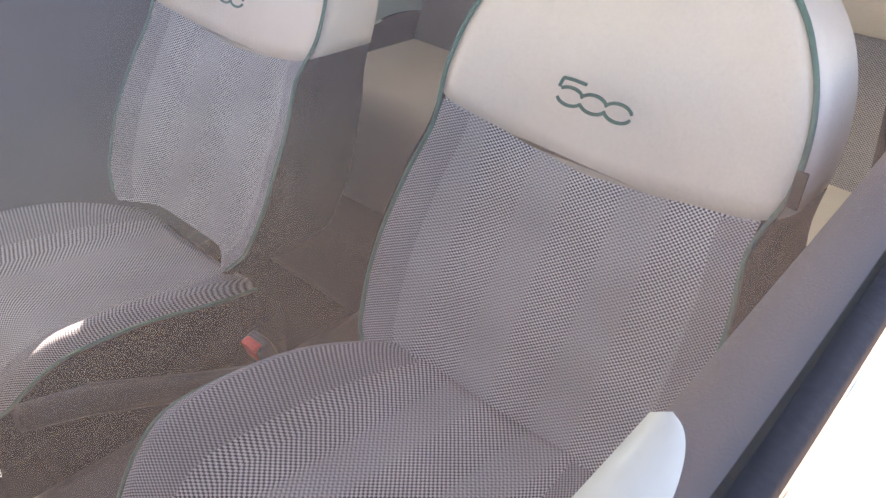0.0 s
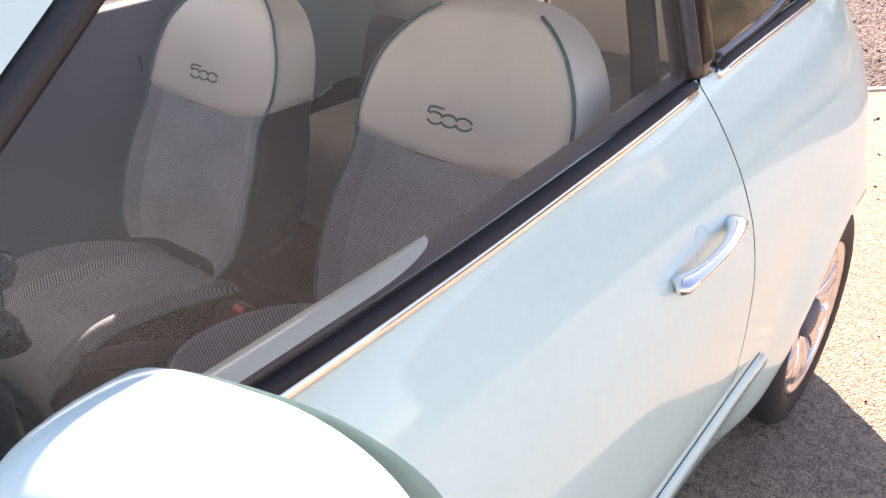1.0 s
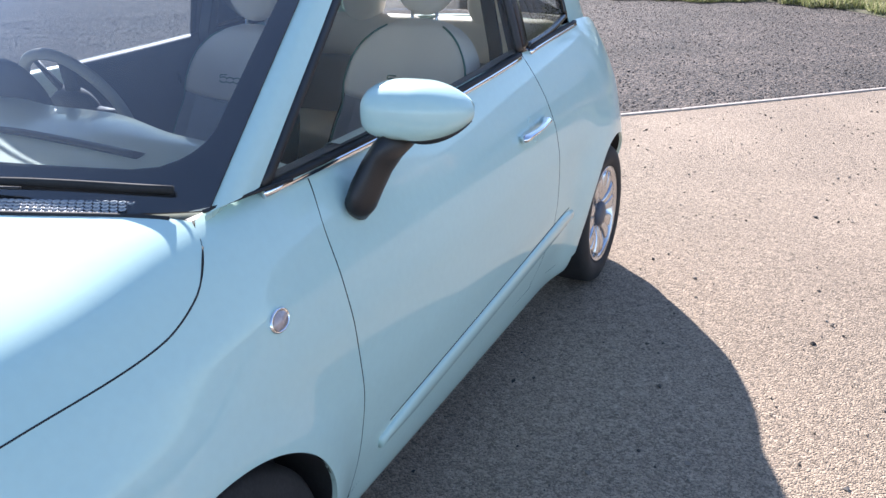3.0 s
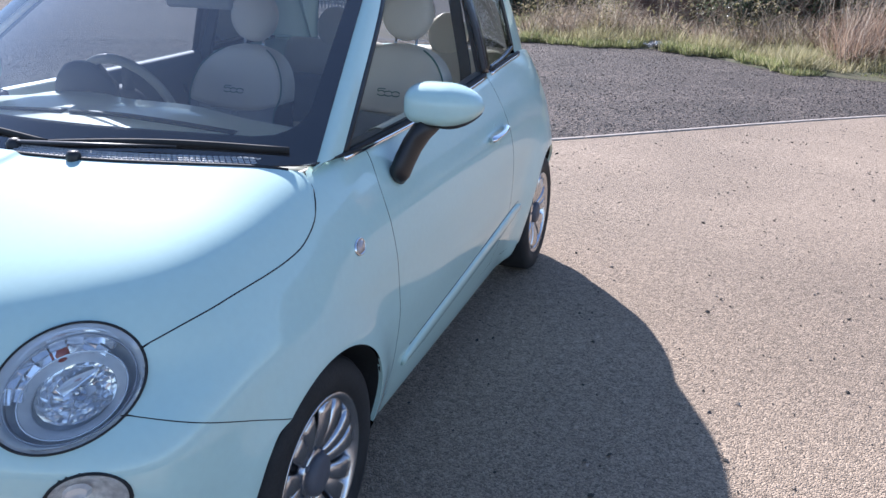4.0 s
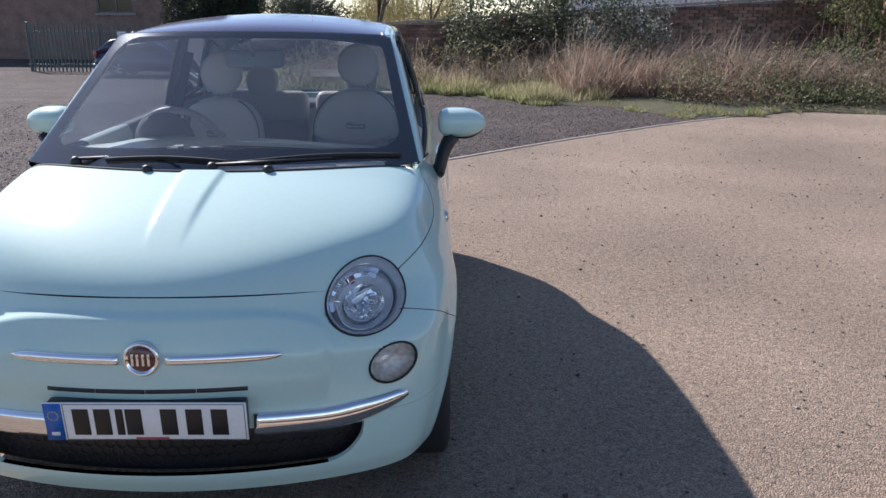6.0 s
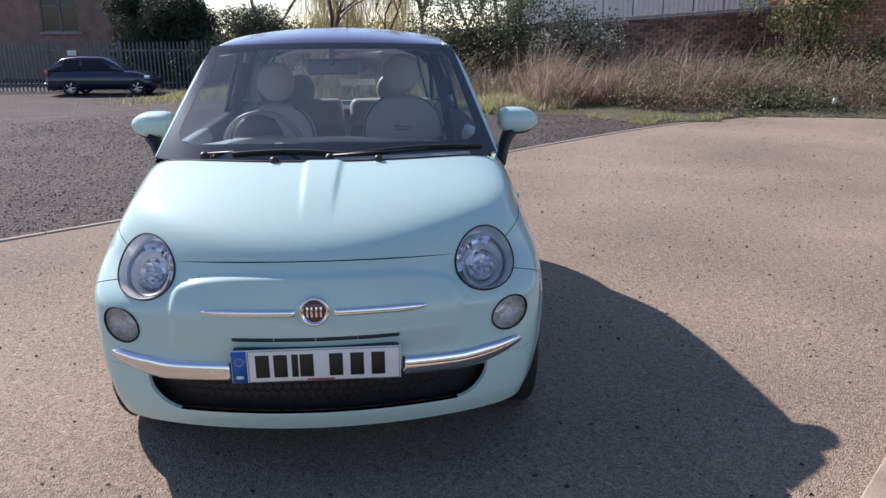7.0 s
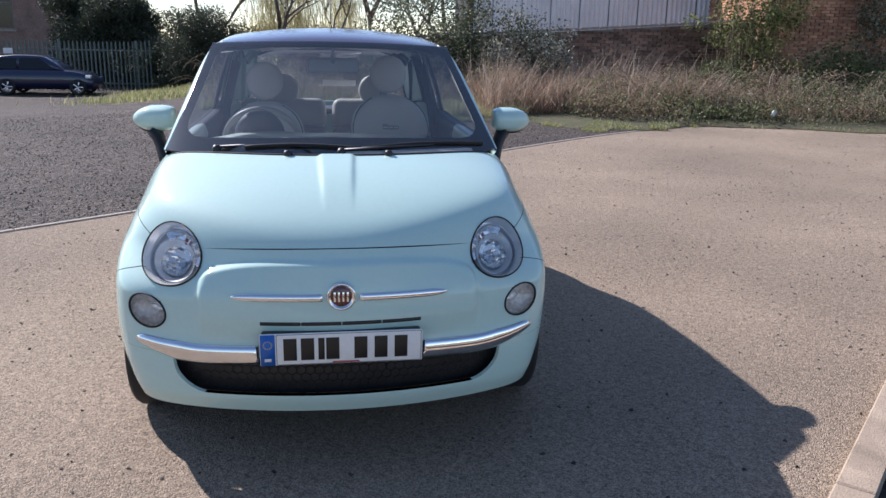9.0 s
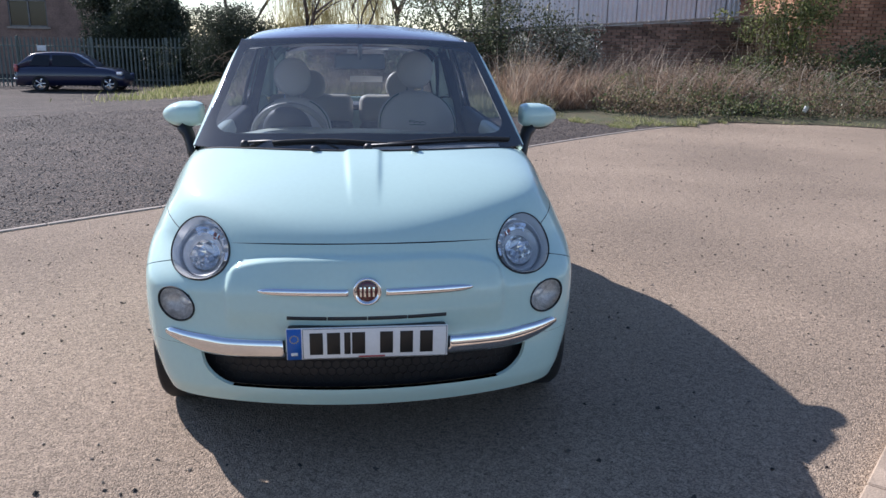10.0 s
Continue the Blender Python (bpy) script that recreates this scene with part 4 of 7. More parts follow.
for r in range(4):
    for c in range(46):
        x = 0.03 + 0.0118 * c + 0.0059 * (r % 2)
        u = x / 0.672
        y = 0.640 + 0.225 * u**2.2 + 0.0095 * r
        hexa = [(x + 0.0056 * math.cos(math.pi * k / 3), y + 0.0052 * math.sin(math.pi * k / 3), float(np.interp(u, xs, back_line[:, 2])) + 0.003 + 0.0026 * r) for k in range(6)]
        tube(bm, hexa, 0.0017, sides=4, closed=True)
part("vent_grid", bm, mat("vent_grey", (0.50, 0.50, 0.51), 0.45, var=0.1), scuttle, "pale grey honeycomb air vent")
for x in (-0.188, 0.205):
    bm = bmesh.new()
    lathe(bm, [(0.016, -0.02), (0.016, 0.004), (0.012, 0.012), (0.0, 0.014)], Matrix.Translation((x, 0.645, 1.0)), 20)
    part("washer_nozzle", bm, BLACK, scuttle)


def wiper(x0, y0, x1, x2):
    """Arm from its pivot, and the blade lying along the foot of the screen."""
    bm = bmesh.new()
    on = lambda x, z, d: (x, float(screen_y(x, z)) - d, z)  # noqa: E731
    lathe(bm, [(0.018, -0.02), (0.018, 0.01), (0.010, 0.02), (0.0, 0.021)], Matrix.Translation((x0, y0, 1.0)), 20)
    tube(bm, [(x0, y0, 1.012), (x0 + 0.5 * (x1 - x0), y0 + 0.03, 1.02), on(x1, 1.022, 0.03)], [0.010, 0.007, 0.004], flat=0.6)
    arm = part("wiper", bm, BLACK, car, "black wiper at rest on the windscreen")
    bm = bmesh.new()
    tube(bm, [on(x, 1.014 + 0.012 * math.sin(math.pi * k / 12), 0.014) for k, x in enumerate(np.linspace(x2, x2 + (x1 - x2) * 1.75, 13))], 0.005, flat=1.5)
    part("blade", bm, RUBBER, arm)


wiper(-0.47, 0.76, -0.10, -0.36)
wiper(0.02, 0.66, 0.40, 0.10)


# ---- wheels ----
def wheel(y, sx):
    m = Matrix.Translation((sx * 0.70, y, HUB_Z)) @ pose(0, 0, 0, 0, 90 * sx, 0)
    bm = bmesh.new()
    lathe(bm, [(0.196, -0.09), (0.24, -0.095), (0.272, -0.088), (0.285, -0.07), (0.286, 0.0), (0.285, 0.068), (0.272, 0.086), (0.24, 0.095), (0.205, 0.090), (0.196, 0.078), (0.196, -0.09)], m, 72)
    w = part("wheel", bm, RUBBER, car, "black tyre on a silver multi-spoke alloy rim")
    bm = bmesh.new()
    lathe(bm, [(0.196, -0.085), (0.185, -0.06), (0.18, 0.06), (0.192, 0.078), (0.200, 0.084), (0.200, 0.088), (0.190, 0.087), (0.174, 0.072), (0.170, -0.06), (0.190, -0.09), (0.196, -0.085)], m, 72)
    rim = part("rim", bm, ALLOY, w)
    bm = bmesh.new()
    for k in range(7):
        for d in (-0.17, 0.17):
            a = 2 * math.pi * k / 7 + d
            c, s = math.cos(a), math.sin(a)
            a2 = 2 * math.pi * k / 7 + d * 1.08
            c2, s2 = math.cos(a2), math.sin(a2)
            p0, p1 = Vector((0.045 * c, 0.045 * s, 0.052)), Vector((0.182 * c2, 0.182 * s2, 0.074))
            t = Vector((-s, c, 0))
            rings = []
            for f in np.linspace(0, 1, 6):
                q = p0.lerp(p1, f) + Vector((0, 0, 0.012 * math.sin(math.pi * f)))
                hw = 0.012 + 0.019 * f
                rings.append([m @ (q + t * hw - Vector((0, 0, 0.02))), m @ (q + t * hw), m @ (q + t * hw * 0.6 + Vector((0, 0, 0.005))), m @ (q - t * hw * 0.6 + Vector((0, 0, 0.005))), m @ (q - t * hw), m @ (q - t * hw - Vector((0, 0, 0.02)))])
            loft(bm, rings)
    part("spokes", bm, ALLOY, rim)
    bm = bmesh.new()
    lathe(bm, [(0.068, 0.03), (0.066, 0.058), (0.05, 0.066), (0.034, 0.067)], m, 40)
    part("hub", bm, ALLOY, rim)
    bm = bmesh.new()
    lathe(bm, [(0.052, 0.060), (0.050, 0.080), (0.035, 0.087), (0.0, 0.089)], m, 30)
    part("centre_cap", bm, DARK_TRIM, rim)
    for k in range(4):
        a = math.pi / 4 + math.pi * k / 2
        bm = bmesh.new()
        lathe(bm, [(0.009, 0.05), (0.009, 0.068), (0.0, 0.07)], m @ Matrix.Translation((0.05 * math.cos(a), 0.05 * math.sin(a), 0)), 6)
        part("wheel_bolt", bm, DARK_TRIM, rim)
    bm = bmesh.new()
    lathe(bm, [(0.02, 0.012), (0.12, 0.012), (0.12, 0.0), (0.02, 0.0)], m, 48)
    part("brake_disc", bm, mat("disc_steel", (0.3, 0.29, 0.28), 0.4, 0.9), w)


for y in (WHEEL_F, WHEEL_R):
    for sx in (1, -1):
        wheel(y, sx)
        bm = bmesh.new()
        rings = []
        arch = ARCH if y == WHEEL_F else 0.336
        for a in np.linspace(-12, 192, 30):
            c, s = math.cos(math.radians(a)), math.sin(math.radians(a))
            edge_x = float(onto(np.array([(0.75, y - (arch + 0.004) * c, HUB_Z + (arch + 0.004) * s)]), body, 0)[0][0]) - 0.006
            rings.append([(sx * q, y - r * c, HUB_Z + r * s) for q, r in ((edge_x, arch + 0.002), (edge_x - 0.02, arch + 0.004), (0.45, arch + 0.01), (0.44, 0.1))])
        loft(bm, rings, closed=False)
        part("wheel_liner", bm, RUBBER, car)

# ---- details on the flanks ----
def mirror_unit(sx):
    """Door mirror: domed housing, blunt at the inner end, dark foot and glass."""
    c = Vector((sx * (0.853 if sx > 0 else 0.812), 1.318, 1.073))
    half = 0.097
    bm = bmesh.new()
    share = lambda t: (1 - abs(t) ** (1.8 if t > 0 else 4.2)) ** (1 / (1.8 if t > 0 else 4.2))  # noqa: E731
    rings = []
    for t in np.sin(np.radians(np.linspace(-89.5, 89.5, 36))):
        r = share(t)
        ring = []
        for k in range(36):
            a = 2 * math.pi * k / 36
            d, q = math.cos(a), math.sin(a)
            dy = -0.088 * abs(d) ** 0.85 * r ** 0.8 if d > 0 else 0.028 * abs(d) ** 0.3 * r
            dz = (0.056 if q > 0 else 0.058) * math.copysign(abs(q) ** (0.75 if q > 0 else 0.6), q) * r
            ring.append((c.x + sx * half * t, c.y + dy + 0.026 * t, c.z + dz - 0.004 * t))
        rings.append(ring)
    loft(bm, rings)
    unit_ = part("door_mirror", bm, PAINT, car, "mint green door mirror on a dark foot")
    bm = bmesh.new()
    rim = [(c.x + sx * half * t * 0.90, c.y + 0.0290 + 0.026 * t, c.z + s * 0.048 * share(t) - 0.004 * t) for t, s in [(t, 1) for t in np.linspace(-0.97, 0.97, 20)] + [(t, -1) for t in np.linspace(0.97, -0.97, 20)]]
    bm.faces.new([bm.verts.new(p) for p in rim])
    part("mirror_glass", bm, mat("mirror_silver", (0.9, 0.9, 0.9), 0.02, 1.0, var=0.0), unit_, smooth=False)
    bm = bmesh.new()
    foot = [((0.748, 1.215, 0.884), 0.030), ((0.760, 1.217, 0.899), 0.050), ((0.768, 1.23, 0.929), 0.055), ((0.779, 1.252, 0.965), 0.052), ((0.795, 1.275, 0.998), 0.058), ((0.818, 1.292, 1.026), 0.068)]
    rings = []
    for (x, y, z), ry in foot:
        rings.append([(sx * (x + 0.021 * math.sin(a)), y + ry * math.cos(a), z - 0.02 * math.sin(a)) for a in (2 * math.pi * k / 20 for k in range(20))])
    loft(bm, rings)
    part("mirror_foot", bm, BLACK, unit_)
    bm = bmesh.new()
    tube(bm, [(c.x + sx * half * t, c.y + 0.018 + 0.026 * t - 0.045 * share(t), c.z - 0.004 * t - 0.0545 * share(t) - 0.001) for t in np.linspace(-0.55, 0.93, 20)], [0.002 + 0.009 * math.sin(math.pi * k / 19) for k in range(20)], flat=0.9)
    part("lower_edge", bm, BLACK, unit_)


def door_handle(sx, door):
    """Bow handle: a paddle at each end, joined by a bar that stands off the door."""
    y0, z0 = 2.045, 0.822
    ys = np.linspace(y0, y0 + 0.215, 24)
    q = onto(np.array([(0.75, y, z0 + 0.05 * (y - y0)) for y in ys]), body, 0)
    n = normal_at(q, body)
    s = np.array([sx, 1, 1])
    bm = bmesh.new()
    bow = 0.004 + 0.026 * np.sin(np.linspace(0.0, math.pi, 24)) ** 0.55
    wide = [0.011 + 0.010 * abs(t) ** 3 * (1 if abs(t) < 0.93 else 0.7) for t in np.linspace(-1, 1, 24)]
    tube(bm, (q + n * bow[:, None]) * s, wide, sides=14, flat=0.62)
    h = part("door_handle", bm, CHROME, door, "chrome bow door handle")
    bm = bmesh.new()
    m = Matrix.Translation(Vector(q[12] * s) - Vector(n[12] * s) * 0.003) @ Vector(n[12] * s).to_track_quat("Z", "Y").to_matrix().to_4x4() @ Matrix.Diagonal((0.65, 1, 1, 1))
    lathe(bm, [(0.040, 0.001), (0.039, 0.0034), (0.034, 0.003), (0.02, 0.0022), (0.0, 0.002)], m, 32)
    part("handle_recess", bm, PAINT, h)


for sx, door in ((1, doors[0]), (-1, doors[1])):
    s = np.array([sx, 1, 1])
    mirror_unit(sx)
    door_handle(sx, door)
    # rising moulding low on the flank
    q = onto(np.array([(0.78, y, 0.335 + 0.115 * (y - 1.2) / 1.3) for y in np.linspace(1.20, 2.50, 40)]), body, 0)
    bm = bmesh.new()
    ribbon(bm, q * s, body, np.r_[np.linspace(0.03, 0.062, 6), np.full(30, 0.062), np.linspace(0.062, 0.03, 4)], lift=0.004, thick=0.02)
    part("side_moulding", bm, PAINT, door)
    for dz in (0.034, -0.034):
        edge_q = onto(np.array([(0.78, y, 0.335 + dz + 0.115 * (y - 1.2) / 1.3) for y in np.linspace(1.24, 2.47, 40)]), body, 0)
        bm = bmesh.new()
        tube(bm, edge_q * s, 0.0016, sides=5)
        part("moulding_joint", bm, RUBBER, door)
    # indicator repeater
    q = onto(np.array([(0.78, 0.901, 0.789)]), body, 0)[0]
    n = normal_at(np.array([q]), body)[0]
    m = Matrix.Translation(Vector(q * s)) @ Vector(n * s).to_track_quat("Z", "Y").to_matrix().to_4x4() @ pose(0, 0, 0, 0, 0, 20) @ Matrix.Diagonal((1.0, 0.78, 1, 1))
    bm = bmesh.new()
    lathe(bm, [(0.025, -0.005), (0.026, 0.003), (0.022, 0.006), (0.021, 0.003)], m, 32)
    rep = part("side_repeater", bm, CHROME, car, "small oval side repeater lamp")
    bm = bmesh.new()
    lathe(bm, [(0.0215, 0.002), (0.018, 0.007), (0.0, 0.009)], m, 32)
    part("repeater_lens", bm, mat("repeater_clear", (0.50, 0.40, 0.38), 0.15, var=0.1, scale=150, coat=1.0), rep)

# ---- inside the car ----
bm = bmesh.new()
box(bm, -0.72, 0.72, 0.95, 3.2, 0.20, 0.24, 0.01)
part("floor_pan", bm, CARPET, car)
bm = bmesh.new()
box(bm, -0.66, 0.66, 0.42, 1.02, 0.22, 0.86, 0.05)
part("bulkhead", bm, BLACK, car)
bm = bmesh.new()
rings = []
for y in np.linspace(0.98, 3.1, 30):
    row = []
    for u in np.linspace(-1, 1, 25):
        z = float(roof_z(y)) - 0.05 * (0.5 * u / 0.56) ** 2 - 0.045
        row.append((0.52 * u * float(pane_taper(y)), max(y, 1.34), z))
    rings.append(row)
loft(bm, rings[6:], closed=False)
part("headlining", bm, mat("headlining", (0.62, 0.60, 0.55), 0.9, var=0.06, fine=500), car)


seat_w = smooth_keys((0.0, 0.1, 0.25, 0.42, 0.55, 0.65, 1.0), (0.200, 0.236, 0.250, 0.243, 0.228, 0.230, 0.235))


def seat(x0, y0, z0, sink):
    """Front seat: cushion and rounded backrest in check cloth, ivory upper cover, round headrest."""
    base = bmesh.new()
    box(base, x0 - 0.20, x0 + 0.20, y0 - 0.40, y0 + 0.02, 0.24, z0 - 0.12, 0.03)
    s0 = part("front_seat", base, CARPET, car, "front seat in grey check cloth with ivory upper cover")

    def back_ring(s, n=64):
        """Cross-section of the backrest at s of its height, as places round it."""
        w = float(seat_w(s))
        if s > 0.60:
            w *= max(1 - ((s - 0.60) / 0.405) ** 2.5, 0.0) ** 0.5
        if s < 0.08:
            w *= 0.93 + 0.07 * s / 0.08
        th = (0.062 - 0.02 * s) * (1 if s < 0.9 else max(1 - ((s - 0.9) / 0.102) ** 2, 0.02) ** 0.5)
        bol = 0.088 * (1 - max(s - 0.30, 0) / 0.70 * 0.75) * (1 - max(s - 0.85, 0) / 0.15)
        cy, cz = y0 + 0.02 + 0.20 * s, z0 - 0.03 + 0.555 * s
        ring = []
        for k in range(n):
            a = 2 * math.pi * k / n
            c, q = math.cos(a), math.sin(a)
            px = w * math.copysign(abs(c) ** 0.42, c)
            py = (th if q < 0 else 1.5 * th) * math.copysign(abs(q) ** 0.42, q)
            if q < 0:
                t = abs(px) / max(w, 1e-4)
                py -= bol * max(t - 0.45, 0) ** 1.5 * 2.2 * (1 - max(t - 0.88, 0) / 0.12 * 0.3) - 0.010 * math.sin(3.0 * s)
            ring.append(Vector((x0 + px, cy + py, cz)))
        return ring

    def split(k, n=64):
        c = math.cos(2 * math.pi * k / n)
        return 0.53 + 0.08 * abs(c) ** 0.84

    fine = [back_ring(s) for s in np.linspace(0, 1, 101)]
    at = lambda k, s: fine[min(int(s * 100), 99)][k].lerp(fine[min(int(s * 100), 99) + 1][k], s * 100 - min(int(s * 100), 99))  # noqa: E731
    bm = bmesh.new()
    loft(bm, [[at(k, f * split(k)) for k in range(64)] for f in np.linspace(0, 1, 28)], caps=False)
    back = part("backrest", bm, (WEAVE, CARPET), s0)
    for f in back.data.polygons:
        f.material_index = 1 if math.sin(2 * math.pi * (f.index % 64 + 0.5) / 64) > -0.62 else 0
    bm = bmesh.new()
    loft(bm, [[at(k, split(k) + f * (1 - split(k))) for k in range(64)] for f in np.linspace(0, 1, 22) ** 0.8], caps=True)
    part("upper_cover", bm, IVORY, s0, "ivory leatherette upper cover with stitched mark")
    # plain bolsters beside the check panel
    for sx in (-1, 1):
        bm = bmesh.new()
        ks = [k for k in range(64) if math.sin(2 * math.pi * k / 64) < -0.60 and 0.40 < sx * math.copysign(abs(math.cos(2 * math.pi * k / 64)) ** 0.42, math.cos(2 * math.pi * k / 64)) and abs(math.cos(2 * math.pi * k / 64)) ** 0.42 > 0.68]
        loft(bm, [[at(k, 0.01 + f * (split(k) - 0.012)) + Vector((0, -0.0025, 0)) for k in ks] for f in np.linspace(0, 1, 28)], closed=False)
        part("bolster", bm, PLAIN_WEAVE, back)
        bm = bmesh.new()
        k, low_k = (37, 39) if sx < 0 else (59, 57)
        tube(bm, [at(k, s).lerp(at(low_k, s), float(ease((0.66 - s) / 0.12))) + Vector((sx * 0.002, -0.004, 0)) for s in np.linspace(0.02, 0.97, 50)], 0.0032, sides=6)
        part("piping", bm, GREEN_PIPE, back)
    # stitched mark: an open hook and two linked rings
    bm = bmesh.new()
    lay = lambda x, z: (x0 + 0.92 * x, y0 + 0.073 + 0.36 * (0.82 * (z - 0.356) + 0.015), z0 + 0.355 + 0.82 * (z - 0.356))  # noqa: E731
    tube(bm, [lay(-0.016, 0.3700), lay(-0.034, 0.3708), lay(-0.048, 0.3700)], 0.0020, sides=6)
    tube(bm, [lay(-0.048, 0.3700), lay(-0.050, 0.364), lay(-0.051, 0.358)], 0.0020, sides=6)
    for cx, lo, hi in ((-0.033, 30, 140), (-0.033, 205, 335), (0.0, 15, 165), (0.0, 205, 335), (0.034, 15, 165), (0.034, 195, 345)):
        tube(bm, [lay(cx + 0.0185 * math.cos(a), 0.350 + 0.0110 * math.sin(a)) for a in np.radians(np.linspace(lo, hi, 12))], 0.0020, sides=6)
    part("stitched_mark", bm, GREEN_PIPE, s0)
    # cushion
    bm = bmesh.new()
    rings = []
    for s in np.linspace(0, 1, 30):
        y = y0 - 0.47 + 0.435 * s
        w = 0.222 * (1 - 0.28 * max(0.35 - s, 0) ** 2 / 0.1225) * (1 if s > 0.04 else 0.93) * (1 - 0.16 * max(s - 0.6, 0) ** 2 / 0.16)
        drop = 0.10 * max(0.30 - s, 0) ** 2 / 0.09
        ring = []
        for k in range(48):
            a = 2 * math.pi * k / 48
            c, q = math.cos(a), math.sin(a)
            px, pz = w * math.copysign(abs(c) ** 0.5, c), 0.062 * math.copysign(abs(q) ** 0.5, q)
            if q > 0:
                t = abs(px) / w
                pz += (0.016 + 0.070 * math.sin(math.pi * min(s, 1.0) ** 0.9)) * max(t - 0.42, 0) ** 1.4 * 2.4 * (1 - max(t - 0.85, 0) / 0.15 * 0.6) - 0.012 * (1 - t * t)
            ring.append((x0 + px, y + 0.01 * 0, z0 - 0.010 - sink + pz - drop - 0.05 * s))
        rings.append(ring)
    loft(bm, rings)
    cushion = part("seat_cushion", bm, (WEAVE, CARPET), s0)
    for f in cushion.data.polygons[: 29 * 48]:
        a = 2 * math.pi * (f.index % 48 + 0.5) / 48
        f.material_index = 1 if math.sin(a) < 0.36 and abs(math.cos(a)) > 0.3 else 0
    for sx in (-1, 1):
        bm = bmesh.new()
        ks = [k for k in range(48) if math.sin(2 * math.pi * k / 48) > 0.38 and sx * math.cos(2 * math.pi * k / 48) > 0.38]
        loft(bm, [[Vector(r[k]) + Vector((0, 0, 0.0025)) for k in ks] for r in rings[1:-1]], closed=False)
        part("bolster", bm, PLAIN_WEAVE, cushion)
        bm = bmesh.new()
        k = 21 if sx < 0 else 3
        tube(bm, [Vector(r[k]) + Vector((sx * 0.002, 0, 0.003)) for r in rings], 0.0032, sides=6)
        part("piping", bm, GREEN_PIPE, cushion)
    # headrest
    c = Vector((x0, y0 + 0.27, z0 + 0.64))
    bm = bmesh.new()
    lathe(bm, [(0.0, -0.048)] + [(0.108 * (1 - abs(t) ** 3) ** (1 / 3), 0.048 * t) for t in np.linspace(-0.98, 0.98, 16)] + [(0.0, 0.048)], Matrix.Translation(c) @ pose(0, 0, 0, 80, 0, 0), 40)
    part("headrest", bm, IVORY, s0)
    for dx in (-0.045, 0.045):
        bm = bmesh.new()
        tube(bm, [c + Vector((dx, -0.03, -0.18)), c + Vector((dx, -0.005, -0.06))], 0.006)
        part("headrest_post", bm, CHROME, s0)
    bm = bmesh.new()
    out = math.copysign(1, x0)
    box(bm, x0 + out * 0.228 - 0.005, x0 + out * 0.228 + 0.006, y0 + 0.062, y0 + 0.066, z0 + 0.325, z0 + 0.362, 0.001)
    part("side_tag", bm, BLACK, s0)


seat(0.345, 2.03, 0.60, 0.005)
seat(-0.384, 2.06, 0.552, 0.07)

# rear bench
bm = bmesh.new()
box(bm, -0.60, 0.60, 2.42, 2.85, 0.38, 0.66, 0.06, seg=4)
bench = part("rear_bench", bm, IVORY, car, "rear bench in grey cloth with ivory tops")
for sx in (-1, 1):
    bm = bmesh.new()
    box(bm, -0.28, 0.28, -0.06, 0.06, 0.0, 0.30, 0.05, Matrix.Translation((sx * 0.30, 2.80, 0.60)) @ pose(0, 0, 0, -18, 0, 0), seg=4)
    part("rear_backrest", bm, PLAIN_WEAVE, bench)
    bm = bmesh.new()
    box(bm, -0.28, 0.28, -0.062, 0.062, 0.0, 0.20, 0.055, Matrix.Translation((sx * 0.30, 2.89, 0.86)) @ pose(0, 0, 0, -18, 0, 0), seg=4)
    part("rear_cover", bm, IVORY, bench)
    bm = bmesh.new()
    lathe(bm, [(0.0, -0.045)] + [(0.10 * (1 - abs(t) ** 3) ** (1 / 3), 0.045 * t) for t in np.linspace(-0.98, 0.98, 14)] + [(0.0, 0.045)], Matrix.Translation((sx * 0.30, 2.93, 1.11)) @ pose(0, 0, 0, 78, 0, 0), 36)
    part("rear_headrest", bm, IVORY, bench)

# dashboard
bm = bmesh.new()
rings = []
for u in np.linspace(-1, 1, 41):
    x = 0.67 * u
    f = 1 - abs(u) ** 4
    y0 = float(screen_y(x, 0.97)) + 0.03
    hood = 0.014 * math.exp(-(((x + 0.345) / 0.15) ** 4))
    arch = 0.030 * (1 - u * u)
    back = 0.075 * float(ease((u - 0.05) / 0.5))
    rings.append([(x, y0, 0.955), (x, y0 + 0.10, 0.968), (x, 0.99 + 0.08 * abs(u), 0.984 + arch * 0.6), (x, 1.10 + 0.06 * abs(u) - 0.6 * back, 0.987 + arch + hood * 0.6), (x, 1.20 + 0.04 * f - back, 0.985 + arch + hood), (x, 1.255 + 0.04 * f - back, 0.96 + arch * 0.7 + hood), (x, 1.265 + 0.04 * f - back, 0.93), (x, 1.23 - back, 0.70), (x, 1.10, 0.60), (x, 0.98, 0.60)])
loft(bm, rings)
dash = part("dashboard", bm, MINT_TRIM, car, "pale mint dashboard with dark vents")
bm = bmesh.new()
for x0, x1 in ((-0.44, -0.20), (-0.17, 0.37)):
    tube(bm, [(x, 1.035, 0.988 + 0.024 * (1 - (x / 0.67) ** 2) - 0.014 * abs(x / 0.67)) for x in np.linspace(x0, x1, 16)], 0.015, flat=0.4)
part("demister_vent", bm, BLACK, dash)
bm = bmesh.new()
lathe(bm, [(0.10, -0.03), (0.115, 0.0), (0.112, 0.02), (0.10, 0.02), (0.098, -0.01), (0.0, -0.012)], Matrix.Translation((-0.345, 1.285, 1.0)) @ pose(0, 0, 0, -72, 0, 0), 40)
part("instrument_dial", bm, DARK_TRIM, dash)
bm = bmesh.new()
wm = Matrix.Translation((-0.345, 1.47, 0.945)) @ pose(0, 0, 0, -64, 0, 0)
